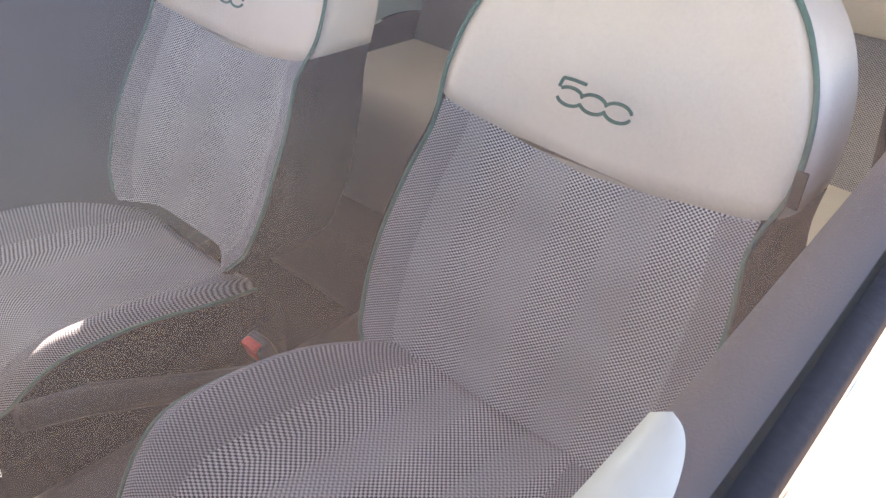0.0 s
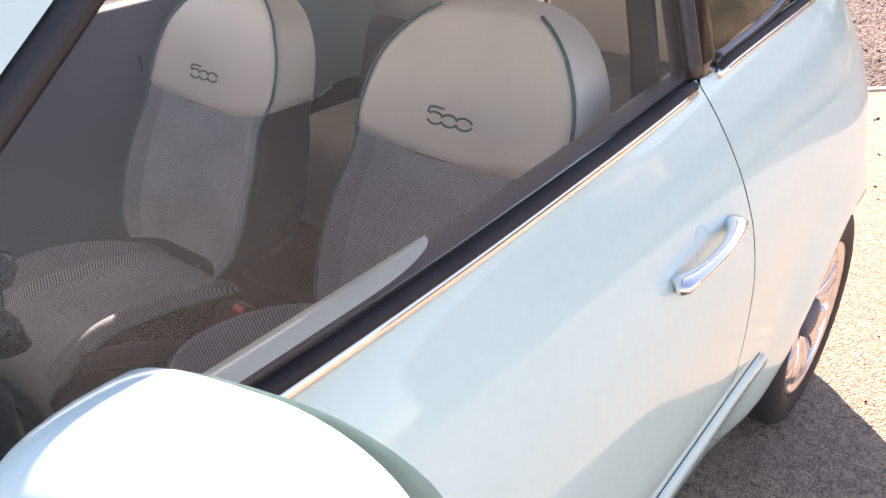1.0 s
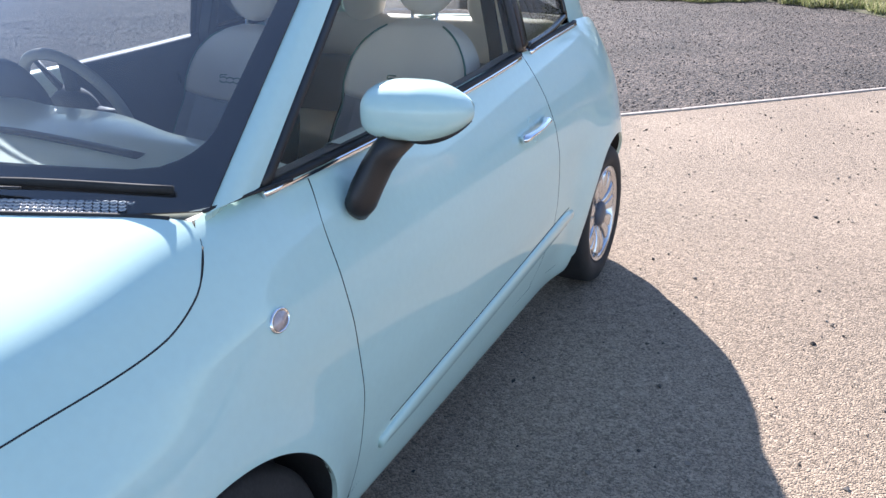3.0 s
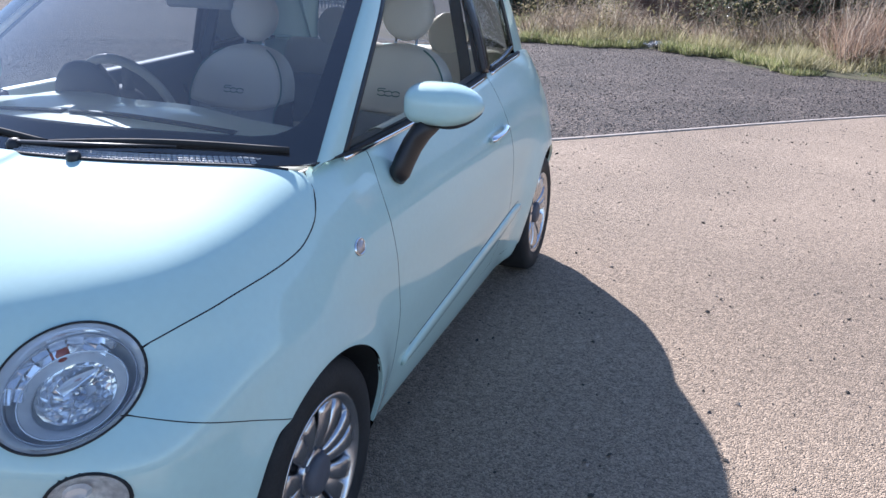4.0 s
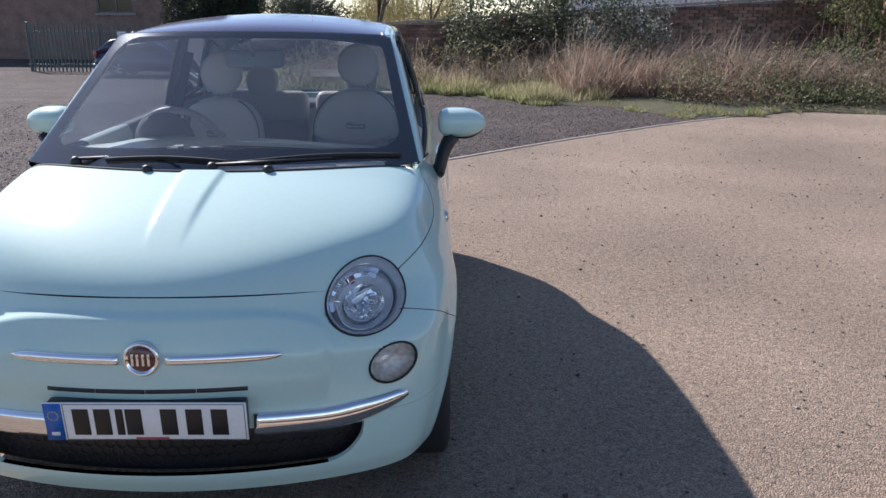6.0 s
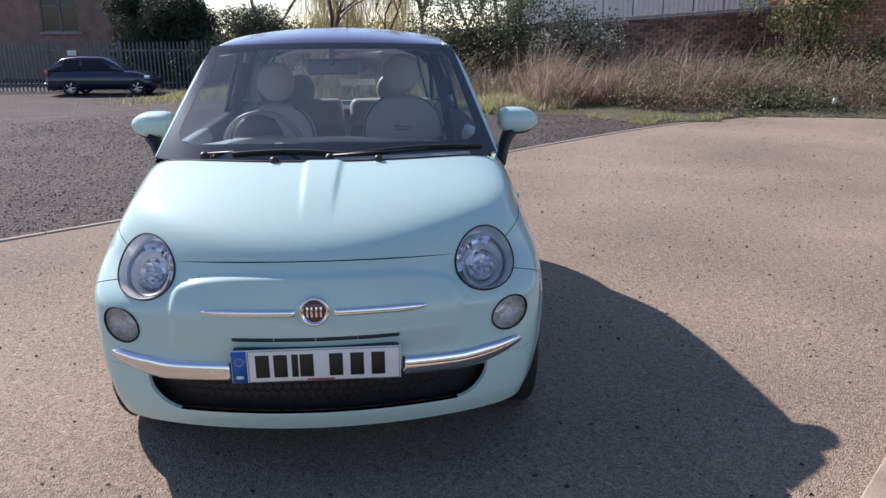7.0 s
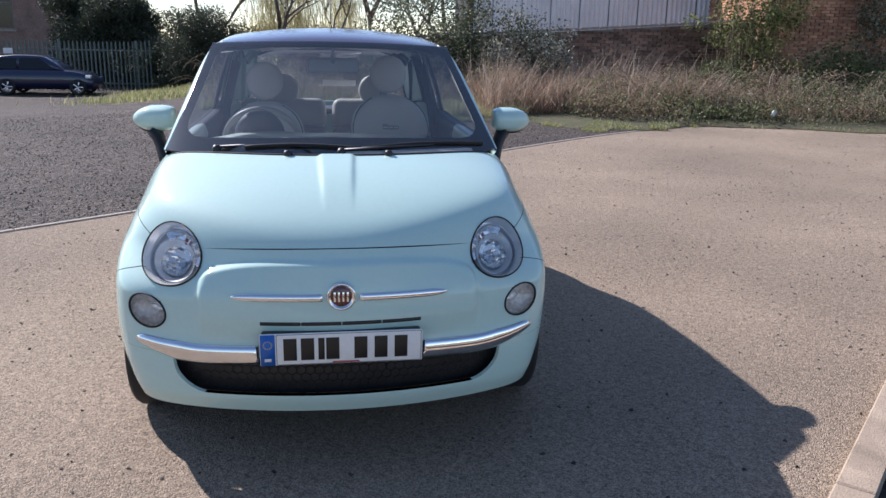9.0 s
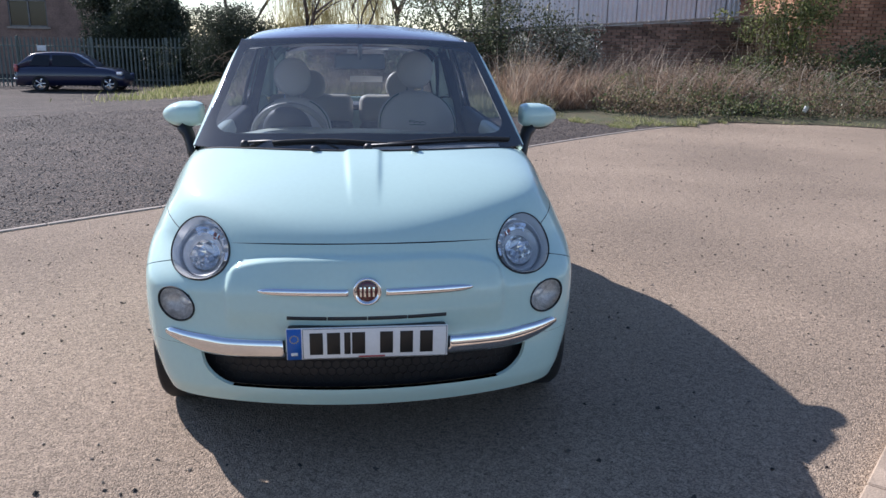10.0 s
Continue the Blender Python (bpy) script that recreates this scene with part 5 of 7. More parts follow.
tube(bm, [wm @ Vector((0.178 * math.cos(a), 0.178 * math.sin(a), 0)) for a in (2 * math.pi * k / 56 for k in range(56))], 0.0155, sides=10, closed=True, up=wm.to_3x3() @ Vector((0, 0, 1)))
wheel_ob = part("steering_wheel", bm, mat("wheel_leather", (0.40, 0.38, 0.35), 0.45, var=0.06, fine=300), car, "grey leather steering wheel with dark spokes")
bm = bmesh.new()
lathe(bm, [(0.07, -0.04), (0.075, 0.01), (0.05, 0.03), (0.0, 0.034)], wm, 32)
for a in (0, 180, 250, 290):
    c, s = math.cos(math.radians(a)), math.sin(math.radians(a))
    tube(bm, [wm @ Vector((0.05 * c, 0.05 * s, 0.0)), wm @ Vector((0.172 * c, 0.172 * s, 0.0))], [0.022, 0.014], flat=0.5)
part("wheel_boss", bm, DARK_TRIM, wheel_ob)
bm = bmesh.new()
tube(bm, [wm @ Vector((0, 0, -0.03)), wm @ Vector((0, 0, -0.25))], 0.035)
part("steering_column", bm, BLACK, wheel_ob)

# centre console, gear lever, handbrake, belt buckle
bm = bmesh.new()
box(bm, -0.11, 0.11, 1.05, 1.45, 0.40, 0.72, 0.05, seg=3)
box(bm, -0.09, 0.09, 1.35, 2.25, 0.24, 0.44, 0.04, seg=3)
console = part("centre_console", bm, BLACK, car)
bm = bmesh.new()
lathe(bm, [(0.045, -0.11), (0.03, -0.07), (0.012, -0.05), (0.012, -0.02), (0.026, -0.01), (0.033, 0.012), (0.028, 0.032), (0.0, 0.042)], Matrix.Translation((-0.02, 1.50, 0.815)) @ pose(0, 0, 0, -12, 0, 0), 28)
part("gear_lever", bm, GLOSSY_BLACK, console)
bm = bmesh.new()
tube(bm, [(0.0, 1.95, 0.46), (0.0, 1.80, 0.53), (0.0, 1.66, 0.60), (0.0, 1.58, 0.625)], [0.02, 0.018, 0.019, 0.016], sides=12)
part("handbrake", bm, BLACK, console)
bm = bmesh.new()
buckle_m = Matrix.Translation((0.085, 1.845, 0.60)) @ pose(0, 0, 0, 20, 0, 0)
box(bm, -0.02, 0.02, -0.012, 0.012, -0.16, 0.04, 0.006, buckle_m)
buckle = part("belt_buckle", bm, BLACK, car)
bm = bmesh.new()
box(bm, -0.014, 0.014, -0.0135, 0.0, 0.012, 0.043, 0.003, buckle_m)
part("release_button", bm, RED, buckle)
for sx in (1, -1):
    # door card and its mint arm rest, belt and pillar trim
    bm = bmesh.new()
    low = onto(np.array([(0.75, y, 0.28) for y in np.linspace(1.02, 2.3, 20)]), body, 0) - np.array([0.06, 0, 0])
    midl = onto(np.array([(0.75, y, 0.70) for y in np.linspace(1.02, 2.3, 20)]), body, 0) - np.array([0.085, 0, 0])
    wl = along(W_LOW, 20)
    topo, topi = wl - np.array([0.010, 0, 0.0]), wl - np.array([0.050, 0, 0.006])
    fall = wl - np.array([0.062, 0, 0.045])
    loft(bm, [[tuple(q * np.array([sx, 1, 1])) for q in row] for row in (low, midl, fall, topi, topi * 0.6 + topo * 0.4 + np.array([0, 0, 0.004]), topo)], closed=False)
    card = part("door_card", bm, DARK_TRIM, doors[0] if sx > 0 else doors[1])
    bm = bmesh.new()
    rings = []
    for y in 1.26 + 0.425 * np.sin(np.linspace(0, math.pi / 2, 36)):
        k = math.sqrt(max(1 - (max(y - 1.57, 0) / 0.1151) ** 2, 0))
        o, i, f = (np.array([float(np.interp(y, row[:, 1], row[:, q])) for q in range(3)]) for row in (topo, topi, fall))
        m_ = np.array([float(np.interp(y, midl[:, 1], midl[:, q])) for q in range(3)])
        low_ = f + (m_ - f) * 0.62 * max(k, 0.05)
        rings.append([tuple((q + np.array([0, 0, 0.0])) * np.array([sx, 1, 1])) for q in (o + np.array([-0.004 - 0.03 * (1 - max(k, 0)), 0, 0.003]), i * 0.6 + o * 0.4 + np.array([-0.01 * (1 - max(k, 0)), 0, 0.008]), i + np.array([-0.004, 0, 0.003]), f + np.array([-0.006, 0, 0]), low_ + np.array([-0.006, 0, 0]))])
    loft(bm, rings, closed=False)
    part("door_insert", bm, MINT_TRIM, card)
    bm = bmesh.new()
    loft(bm, [[(sx * x, 2.27 + dy, z) for dy, dx in ((0.0, 0), (0.12, 0))] for x, z in ((0.70, 0.4), (0.68, 0.9), (0.64, 1.05), (0.545, 1.40))], closed=False)
    part("pillar_trim", bm, DARK_TRIM, car)
    bm = bmesh.new()
    a_, b_ = along(edge, 14) + np.array([-0.030, 0.030, 0]), along(W_FRONT, 14) + np.array([-0.022, 0.004, 0])
    loft(bm, [[tuple(q * np.array([sx, 1, 1])) for q in (p, r, r + np.array([-0.006, 0.003, 0]), p + np.array([-0.006, 0.006, 0]))] for p, r in zip(a_, b_)])
    part("pillar_lining", bm, IVORY, car, "ivory lining inside the screen pillar")
    bm = bmesh.new()
    tube(bm, [(sx * 0.535, 2.30, 1.30), (sx * 0.60, 2.27, 1.05), (sx * 0.65, 2.24, 0.70), (sx * 0.66, 2.18, 0.40)], 0.024, flat=0.06, up=(0, 1, 0))
    part("seat_belt", bm, BLACK, car)
bm = bmesh.new()
box(bm, -0.12, 0.12, -0.012, 0.012, -0.035, 0.035, 0.012, Matrix.Translation((0, 1.42, 1.31)), seg=3)
tube(bm, [(0, 1.42, 1.32), (0, 1.33, 1.385)], 0.01)
part("rear_view_mirror", bm, mat("mirror_grey", (0.34, 0.34, 0.35), 0.5, var=0.05), car)
bm = bmesh.new()
box(bm, -0.58, 0.58, 2.95, 3.25, 0.95, 0.985, 0.01)
part("parcel_shelf", bm, DARK_TRIM, car)
bm = bmesh.new()
box(bm, -0.62, 0.62, 2.3, 3.3, 0.18, 0.40, 0.03)
part("underbody", bm, BLACK, car)
bm = bmesh.new()
box(bm, -0.60, 0.60, 0.30, 0.45, 0.2, 0.62, 0.02)
part("radiator", bm, BLACK, car)

# the flank away from the walk stands a little further in towards the rear
for ob in car.children_recursive:
    if ob.type == "MESH":
        co = np.zeros(len(ob.data.vertices) * 3)
        ob.data.vertices.foreach_get("co", co)
        co = co.reshape(-1, 3)
        co[:, 0] += 0.022 * ease(co[:, 1] / 1.3) * np.clip((0.4 - co[:, 0]) / 0.8, 0, 1)
        ob.data.vertices.foreach_set("co", co.ravel())
        ob.data.update()

# ---- ground ----
def speckle(name, base, dark, light, stone, patch, bump, rough=0.92, worn=(0.78, 1.18), grain=0.0):
    """Rolled stone surface: single stones lighter and darker than the binder, over broad worn patches."""
    m, n, l, p = nodes_of(name)
    co = n.new("ShaderNodeTexCoord")
    vor, vor2, big, mid = n.new("ShaderNodeTexVoronoi"), n.new("ShaderNodeTexVoronoi"), n.new("ShaderNodeTexNoise"), n.new("ShaderNodeTexNoise")
    vor.inputs["Scale"].default_value, vor2.inputs["Scale"].default_value = stone, stone * 0.43
    big.inputs["Scale"].default_value, big.inputs["Detail"].default_value = patch, 5
    mid.inputs["Scale"].default_value, mid.inputs["Detail"].default_value = 30.0, 7
    for t in (vor, vor2, big, mid):
        l.new(co.outputs["Object"], t.inputs["Vector"])
    sep = n.new("ShaderNodeSeparateColor")
    l.new(vor.outputs["Color"], sep.inputs[0])
    ramp = n.new("ShaderNodeValToRGB")
    ramp.color_ramp.elements[0].position, ramp.color_ramp.elements[0].color = 0.05, (*dark, 1)
    ramp.color_ramp.elements[1].position, ramp.color_ramp.elements[1].color = 1.0, (*light, 1)
    e = ramp.color_ramp.elements.new(0.45)
    e.color = (*base, 1)
    l.new(sep.outputs[0], ramp.inputs[0])
    sep2, spot = n.new("ShaderNodeSeparateColor"), n.new("ShaderNodeMapRange")
    l.new(vor2.outputs["Color"], sep2.inputs[0])
    spot.inputs[1].default_value, spot.inputs[2].default_value, spot.inputs[3].default_value, spot.inputs[4].default_value = 0.0, 0.08, 0.60, 1.0
    l.new(sep2.outputs[1], spot.inputs[0])
    wear, wear2 = n.new("ShaderNodeMapRange"), n.new("ShaderNodeMapRange")
    for w, src, lo, hi in ((wear, big, *worn), (wear2, mid, 0.82, 1.18)):
        w.inputs[1].default_value, w.inputs[2].default_value, w.inputs[3].default_value, w.inputs[4].default_value = 0.3, 0.7, lo, hi
        l.new(src.outputs[0], w.inputs[0])
    m1, m2 = n.new("ShaderNodeMath"), n.new("ShaderNodeMath")
    m1.operation = m2.operation = "MULTIPLY"
    l.new(wear.outputs[0], m1.inputs[0]), l.new(wear2.outputs[0], m1.inputs[1])
    l.new(m1.outputs[0], m2.inputs[0]), l.new(spot.outputs[0], m2.inputs[1])
    hsv = n.new("ShaderNodeHueSaturation")
    l.new(m2.outputs[0], hsv.inputs["Value"])
    l.new(ramp.outputs[0], hsv.inputs["Color"])
    l.new(hsv.outputs[0], p.inputs["Base Color"])
    b = n.new("ShaderNodeBump")
    b.inputs["Strength"].default_value, b.inputs["Distance"].default_value = 1.0, bump
    l.new(vor.outputs["Distance"], b.inputs["Height"])
    b.invert = True
    if grain:
        rise, b2 = n.new("ShaderNodeTexNoise"), n.new("ShaderNodeBump")
        rise.inputs["Scale"].default_value, rise.inputs["Detail"].default_value = 60, 4
        l.new(co.outputs["Object"], rise.inputs["Vector"])
        b2.inputs["Strength"].default_value, b2.inputs["Distance"].default_value = 1.0, grain
        l.new(rise.outputs[0], b2.inputs["Height"])
        l.new(b2.outputs[0], b.inputs["Normal"])
    l.new(b.outputs[0], p.inputs["Normal"])
    p.inputs["Roughness"].default_value = rough
    return m


ASPHALT = speckle("asphalt", (0.300, 0.227, 0.164), (0.185, 0.140, 0.101), (0.47, 0.356, 0.258), 190, 0.5, 0.0062, grain=0.0065)
GRAVEL = speckle("dark_gravel", (0.062, 0.047, 0.040), (0.012, 0.010, 0.009), (0.17, 0.130, 0.106), 48, 0.9, 0.022, worn=(0.65, 1.25))
CONCRETE = mat("concrete", (0.42, 0.355, 0.30), 0.9, var=0.14, scale=9, fine=120, bump=0.002)
SOIL = mat("soil", (0.035, 0.025, 0.020), 0.95, var=0.3, scale=5, fine=40, bump=0.01)


def level(x, y):
    """Height of the ground, which falls gently towards the far fence."""
    a, b = np.clip((np.asarray(y, float) - 10) / 16, 0, 1), np.clip(-np.asarray(x, float) / 8, 0, 1)
    return -0.60 * a * a * (3 - 2 * a) * b * b * (3 - 2 * b)


gx = np.r_[-900, -300, -120, -60, np.linspace(-40, 40, 81), 60, 120, 300, 900]
gv = [(x, y, float(level(x, y))) for y in gx for x in gx]
ng = len(gx)
ground = raw("ground", gv, [(j * ng + i, j * ng + i + 1, (j + 1) * ng + i + 1, (j + 1) * ng + i) for j in range(ng - 1) for i in range(ng - 1)], ASPHALT, smooth=True)
tagged(ground, "pale worn asphalt of a car park", "ground", kind="structure")
KERB = along([(-12.0, -5.2, 0), (-6.0, 0.45, 0), (-2.59, 3.55, 0), (-1.57, 4.43, 0), (0.07, 5.87, 0), (2.6, 8.38, 0), (4.95, 10.42, 0), (6.9, 11.7, 0), (8.6, 12.6, 0)], 80)
steps = np.r_[0, np.linspace(0.5, 60, 60)]
gv = []
for q in KERB:
    for d in steps:
        x, y = q[0] - 0.62 * d, q[1] + 0.78 * d
        gv.append((x, y, float(level(x, y)) + 0.007))
ns = len(steps)
gravel = raw("gravel_area", gv, [(j * ns + i, (j + 1) * ns + i, (j + 1) * ns + i + 1, j * ns + i + 1) for j in range(79) for i in range(ns - 1)], GRAVEL, smooth=True)
tagged(gravel, "dark crushed gravel parking area", "gravel", kind="structure")


def edging(name, line, half, high, label, material):
    """Concrete blocks end to end along a line, each a piece of its own."""
    owner = thing(name, label, "kerb", kind="structure")
    n = int(np.linalg.norm(np.diff(line, axis=0), axis=1).sum() / 0.92)
    pts = along(line, n + 1)
    for a, b in zip(pts, pts[1:]):
        d = (b - a) / np.linalg.norm(b - a)
        bm = bmesh.new()
        length = float(np.linalg.norm(b - a))
        box(bm, 0.004, length - 0.004, -half, half, -0.06, high, 0.006, seg=1)
        part("kerb_block", bm, material, owner, smooth=False, m=Matrix.Translation(a) @ pose(0, 0, 0, 0, 0, math.degrees(math.atan2(d[1], d[0]))))


edging("kerb_edging", KERB, 0.026, 0.012, "pale concrete edging between asphalt and gravel", CONCRETE)
# raised kerb with a planting bed behind it
K0, KD, KN = np.array((1.590, -0.345, 0)), np.array((0.710, 0.704, 0)), np.array((0.704, -0.710, 0))
edging("raised_kerb", np.array([K0 - KD * 5 + KN * 0.06, K0 + KN * 0.06, K0 + KD * 5 + KN * 0.06]), 0.062, 0.055, "pale concrete kerb beside a dark soil bed", mat("sandy_concrete", (0.45, 0.345, 0.255), 0.92, var=0.2, scale=6, fine=160, bump=0.003))
bed = [K0 - KD * 6 + KN * 0.12, K0 + KD * 9 + KN * 0.12, K0 + KD * 9 + KN * 1.6, K0 - KD * 6 + KN * 1.6]
raw("soil_bed", [(q[0], q[1], 0.02) for q in bed] + [(q[0], q[1], -0.05) for q in bed], [(3, 2, 1, 0), (4, 5, 6, 7), (0, 1, 5, 4), (1, 2, 6, 5), (2, 3, 7, 6), (3, 0, 4, 7)], SOIL)
tagged(bpy.data.objects["soil_bed"], "dark bare soil bed behind the kerb", "soil", kind="structure")

# loose stones: dark chips on the asphalt, crushed stone on the gravel beside its edging
def stones(name, at, size, material, label, seed):
    """Small uneven eight-sided stones, each turned its own way."""
    r = np.random.default_rng(seed)
    n = len(at)
    shape = np.array([(1, 0, 0), (0, 1, 0), (-1, 0, 0), (0, -1, 0), (0, 0, 1), (0, 0, -1)], float)
    v = shape[None] * r.uniform(0.6, 1.3, (n, 6, 1)) * np.array([1.15, 0.95, 0.7]) + r.normal(0, 0.16, (n, 6, 3))
    a = r.uniform(0, 2 * math.pi, n)
    c, k = np.cos(a)[:, None], np.sin(a)[:, None]
    v = np.stack([v[..., 0] * c - v[..., 1] * k, v[..., 0] * k + v[..., 1] * c, v[..., 2] + 0.3 * v[..., 0] * r.uniform(-1, 1, (n, 1))], -1)
    v = (v * size[:, None, None] + at[:, None]).reshape(-1, 3)
    tri = np.array([(0, 1, 4), (1, 2, 4), (2, 3, 4), (3, 0, 4), (1, 0, 5), (2, 1, 5), (3, 2, 5), (0, 3, 5)])
    faces = (np.arange(n)[:, None, None] * 6 + tri).reshape(-1, 3)
    return tagged(raw(name, v, faces.tolist(), material), label, "stones", kind="stuff")


def chips(name, colours):
    """Stone whose colour varies from piece to piece."""
    m, n, l, p = nodes_of(name)
    geo, ramp = n.new("ShaderNodeNewGeometry"), n.new("ShaderNodeValToRGB")
    ramp.color_ramp.elements[0].color, ramp.color_ramp.elements[1].color = (*colours[0], 1), (*colours[-1], 1)
    for i, c in enumerate(colours[1:-1], 1):
        ramp.color_ramp.elements.new(i / (len(colours) - 1)).color = (*c, 1)
    l.new(geo.outputs["Random Per Island"], ramp.inputs[0])
    l.new(ramp.outputs[0], p.inputs["Base Color"])
    p.inputs["Roughness"].default_value = 0.9
    return m


rng = np.random.default_rng(5)
q = np.stack([rng.uniform(-3.6, 9.5, 22000), rng.uniform(-2.4, 12.0, 22000), np.zeros(22000)], 1)
q = q[q[:, 1] - 5.8 < 0.98 * q[:, 0] - 0.3]
r = 0.0018 + 0.0085 * rng.random(len(q)) ** 5
q[:, 2] = 0.4 * r
stones("loose_stones", q, r, chips("dark_chip", ((0.03, 0.028, 0.026), (0.09, 0.078, 0.068), (0.24, 0.19, 0.15), (0.42, 0.34, 0.27))), "small dark stones scattered on the asphalt", 6)
q = np.stack([rng.uniform(-3.6, 8.0, 900), rng.uniform(-2.4, 9.0, 900), np.zeros(900)], 1)
q = q[q[:, 1] - 5.8 < 0.98 * q[:, 0] - 0.3]
r = 0.0045 + 0.007 * rng.random(len(q)) ** 2
q[:, 2] = 0.4 * r
stones("dark_pebbles", q, r, chips("dark_pebble", ((0.018, 0.017, 0.016), (0.035, 0.031, 0.028), (0.075, 0.064, 0.055))), "dark pebbles lying on the asphalt", 8)
i, f = rng.integers(8, 79, 42000), rng.random((42000, 1))
q = KERB[i] + (KERB[np.minimum(i + 1, 79)] - KERB[i]) * f
d = 0.045 + 9.0 * rng.random(42000) ** 1.3
q = q + d[:, None] * np.array([-0.62, 0.78, 0])
r = 0.0045 + 0.0095 * rng.random(42000) ** 2
q[:, 2] = level(q[:, 0], q[:, 1]) + 0.007 + 0.25 * r
stones("crushed_stone", q, r, chips("gravel_chip", ((0.035, 0.029, 0.027), (0.075, 0.060, 0.053), (0.12, 0.097, 0.084), (0.27, 0.225, 0.195))), "loose dark crushed stone on the gravel", 7)

# ---- plants ----
def leafy(name, colours, rough=0.7, through=0.5):
    """Leaf surface whose colour varies from piece to piece."""
    m, n, l, p = nodes_of(name)
    geo, ramp = n.new("ShaderNodeNewGeometry"), n.new("ShaderNodeValToRGB")
    k = len(colours)
    ramp.color_ramp.elements[0].color, ramp.color_ramp.elements[1].color = (*colours[0], 1), (*colours[-1], 1)
    for i, c in enumerate(colours[1:-1], 1):
        ramp.color_ramp.elements.new(i / (k - 1)).color = (*c, 1)
    l.new(geo.outputs["Random Per Island"], ramp.inputs[0])
    l.new(ramp.outputs[0], p.inputs["Base Color"])
    p.inputs["Roughness"].default_value = rough
    back, mix = n.new("ShaderNodeBsdfTranslucent"), n.new("ShaderNodeMixShader")
    l.new(ramp.outputs[0], back.inputs[0])
    mix.inputs[0].default_value = through
    l.new(p.outputs[0], mix.inputs[1]), l.new(back.outputs[0], mix.inputs[2])
    l.new(mix.outputs[0], n["Material Output"].inputs[0])
    return m


GRASS = leafy("grass_blades", ((0.15, 0.175, 0.065), (0.27, 0.285, 0.12), (0.47, 0.42, 0.26)))
REED = leafy("dry_reed", ((0.15, 0.095, 0.066), (0.32, 0.215, 0.153), (0.55, 0.43, 0.33)))
BRAMBLE = leafy("bramble_leaf", ((0.05, 0.07, 0.025), (0.12, 0.15, 0.06), (0.28, 0.27, 0.15)), 0.45)
IVY = leafy("ivy_leaf", ((0.03, 0.042, 0.018), (0.08, 0.10, 0.05), (0.26, 0.26, 0.18)), 0.35)
EVERGREEN = leafy("evergreen_leaf", ((0.022, 0.034, 0.02), (0.045, 0.06, 0.035), (0.075, 0.085, 0.05)), 0.6, 0.25)
WILLOW = leafy("willow_twig", ((0.30, 0.27, 0.10), (0.42, 0.38, 0.17), (0.36, 0.30, 0.18)))
TWIG = mat("bark", (0.16, 0.13, 0.11), 0.9, var=0.25, scale=8, fine=60, bump=0.003)
DEAD = leafy("dead_stalk", ((0.21, 0.15, 0.105), (0.36, 0.29, 0.22), (0.52, 0.46, 0.38)))


def blades(name, base, height, width, lean, material, label, category, seed=1, parent=None, kind="stuff", wild=0.25):
    """Tapered blades, each a bent strip of three faces, from their feet."""
    r = np.random.default_rng(seed)
    n = len(base)
    a = r.uniform(0, 2 * math.pi, n)
    side = np.stack([np.cos(a), np.sin(a), 0 * a], 1) * (width * r.uniform(0.6, 1.3, n))[:, None] / 2
    h = height * r.uniform(0.45, 1.1, n) * (1 + 0.25 * np.sin(2.1 * base[:, 0] + 1.3 * base[:, 1]) + 0.15 * np.sin(5.3 * base[:, 0]))
    d = np.stack([r.normal(lean[0], wild, n), r.normal(lean[1], wild, n), np.ones(n)], 1)
    d /= np.linalg.norm(d, axis=1, keepdims=True)
    mid, tip = base + d * h[:, None] * 0.55, base + d * h[:, None] * 0.95 + np.stack([lean[0] * h * 0.25, lean[1] * h * 0.25, -0.05 * h], 1) + r.normal(0, 0.03, (n, 3)) * h[:, None]
    v = np.stack([base - side, base + side, mid - side * 0.8, mid + side * 0.8, tip], 1).reshape(-1, 3)
    k = np.arange(n)[:, None] * 5
    faces = np.concatenate([(k + [0, 1, 3, 2])]).tolist() + (k + [2, 3, 4]).tolist()
    ob = raw(name, v, faces, material, parent)
    return tagged(ob, label, category, kind=kind) if parent is None else ob


def leaves(name, at, size, material, label="", category="", seed=1, parent=None, kind="stuff"):
    """Small pointed leaves, folded along the middle, turned every way."""
    r = np.random.default_rng(seed)
    n = len(at)
    q = r.normal(size=(n, 3))
    q /= np.linalg.norm(q, axis=1, keepdims=True)
    w = np.cross(q, r.normal(size=(n, 3)))
    w /= np.linalg.norm(w, axis=1, keepdims=True)
    u = np.cross(q, w)
    s = (size * r.uniform(0.6, 1.4, n))[:, None]
    v = np.stack([at - q * s * 0.5, at + w * s * 0.32 + u * s * 0.08, at + q * s * 0.5, at - w * s * 0.32 + u * s * 0.08], 1).reshape(-1, 3)
    k = np.arange(n)[:, None] * 4
    ob = raw(name, v, (k + [0, 1, 2]).tolist() + (k + [0, 2, 3]).tolist(), material, parent)
    return tagged(ob, label, category, kind=kind) if parent is None else ob


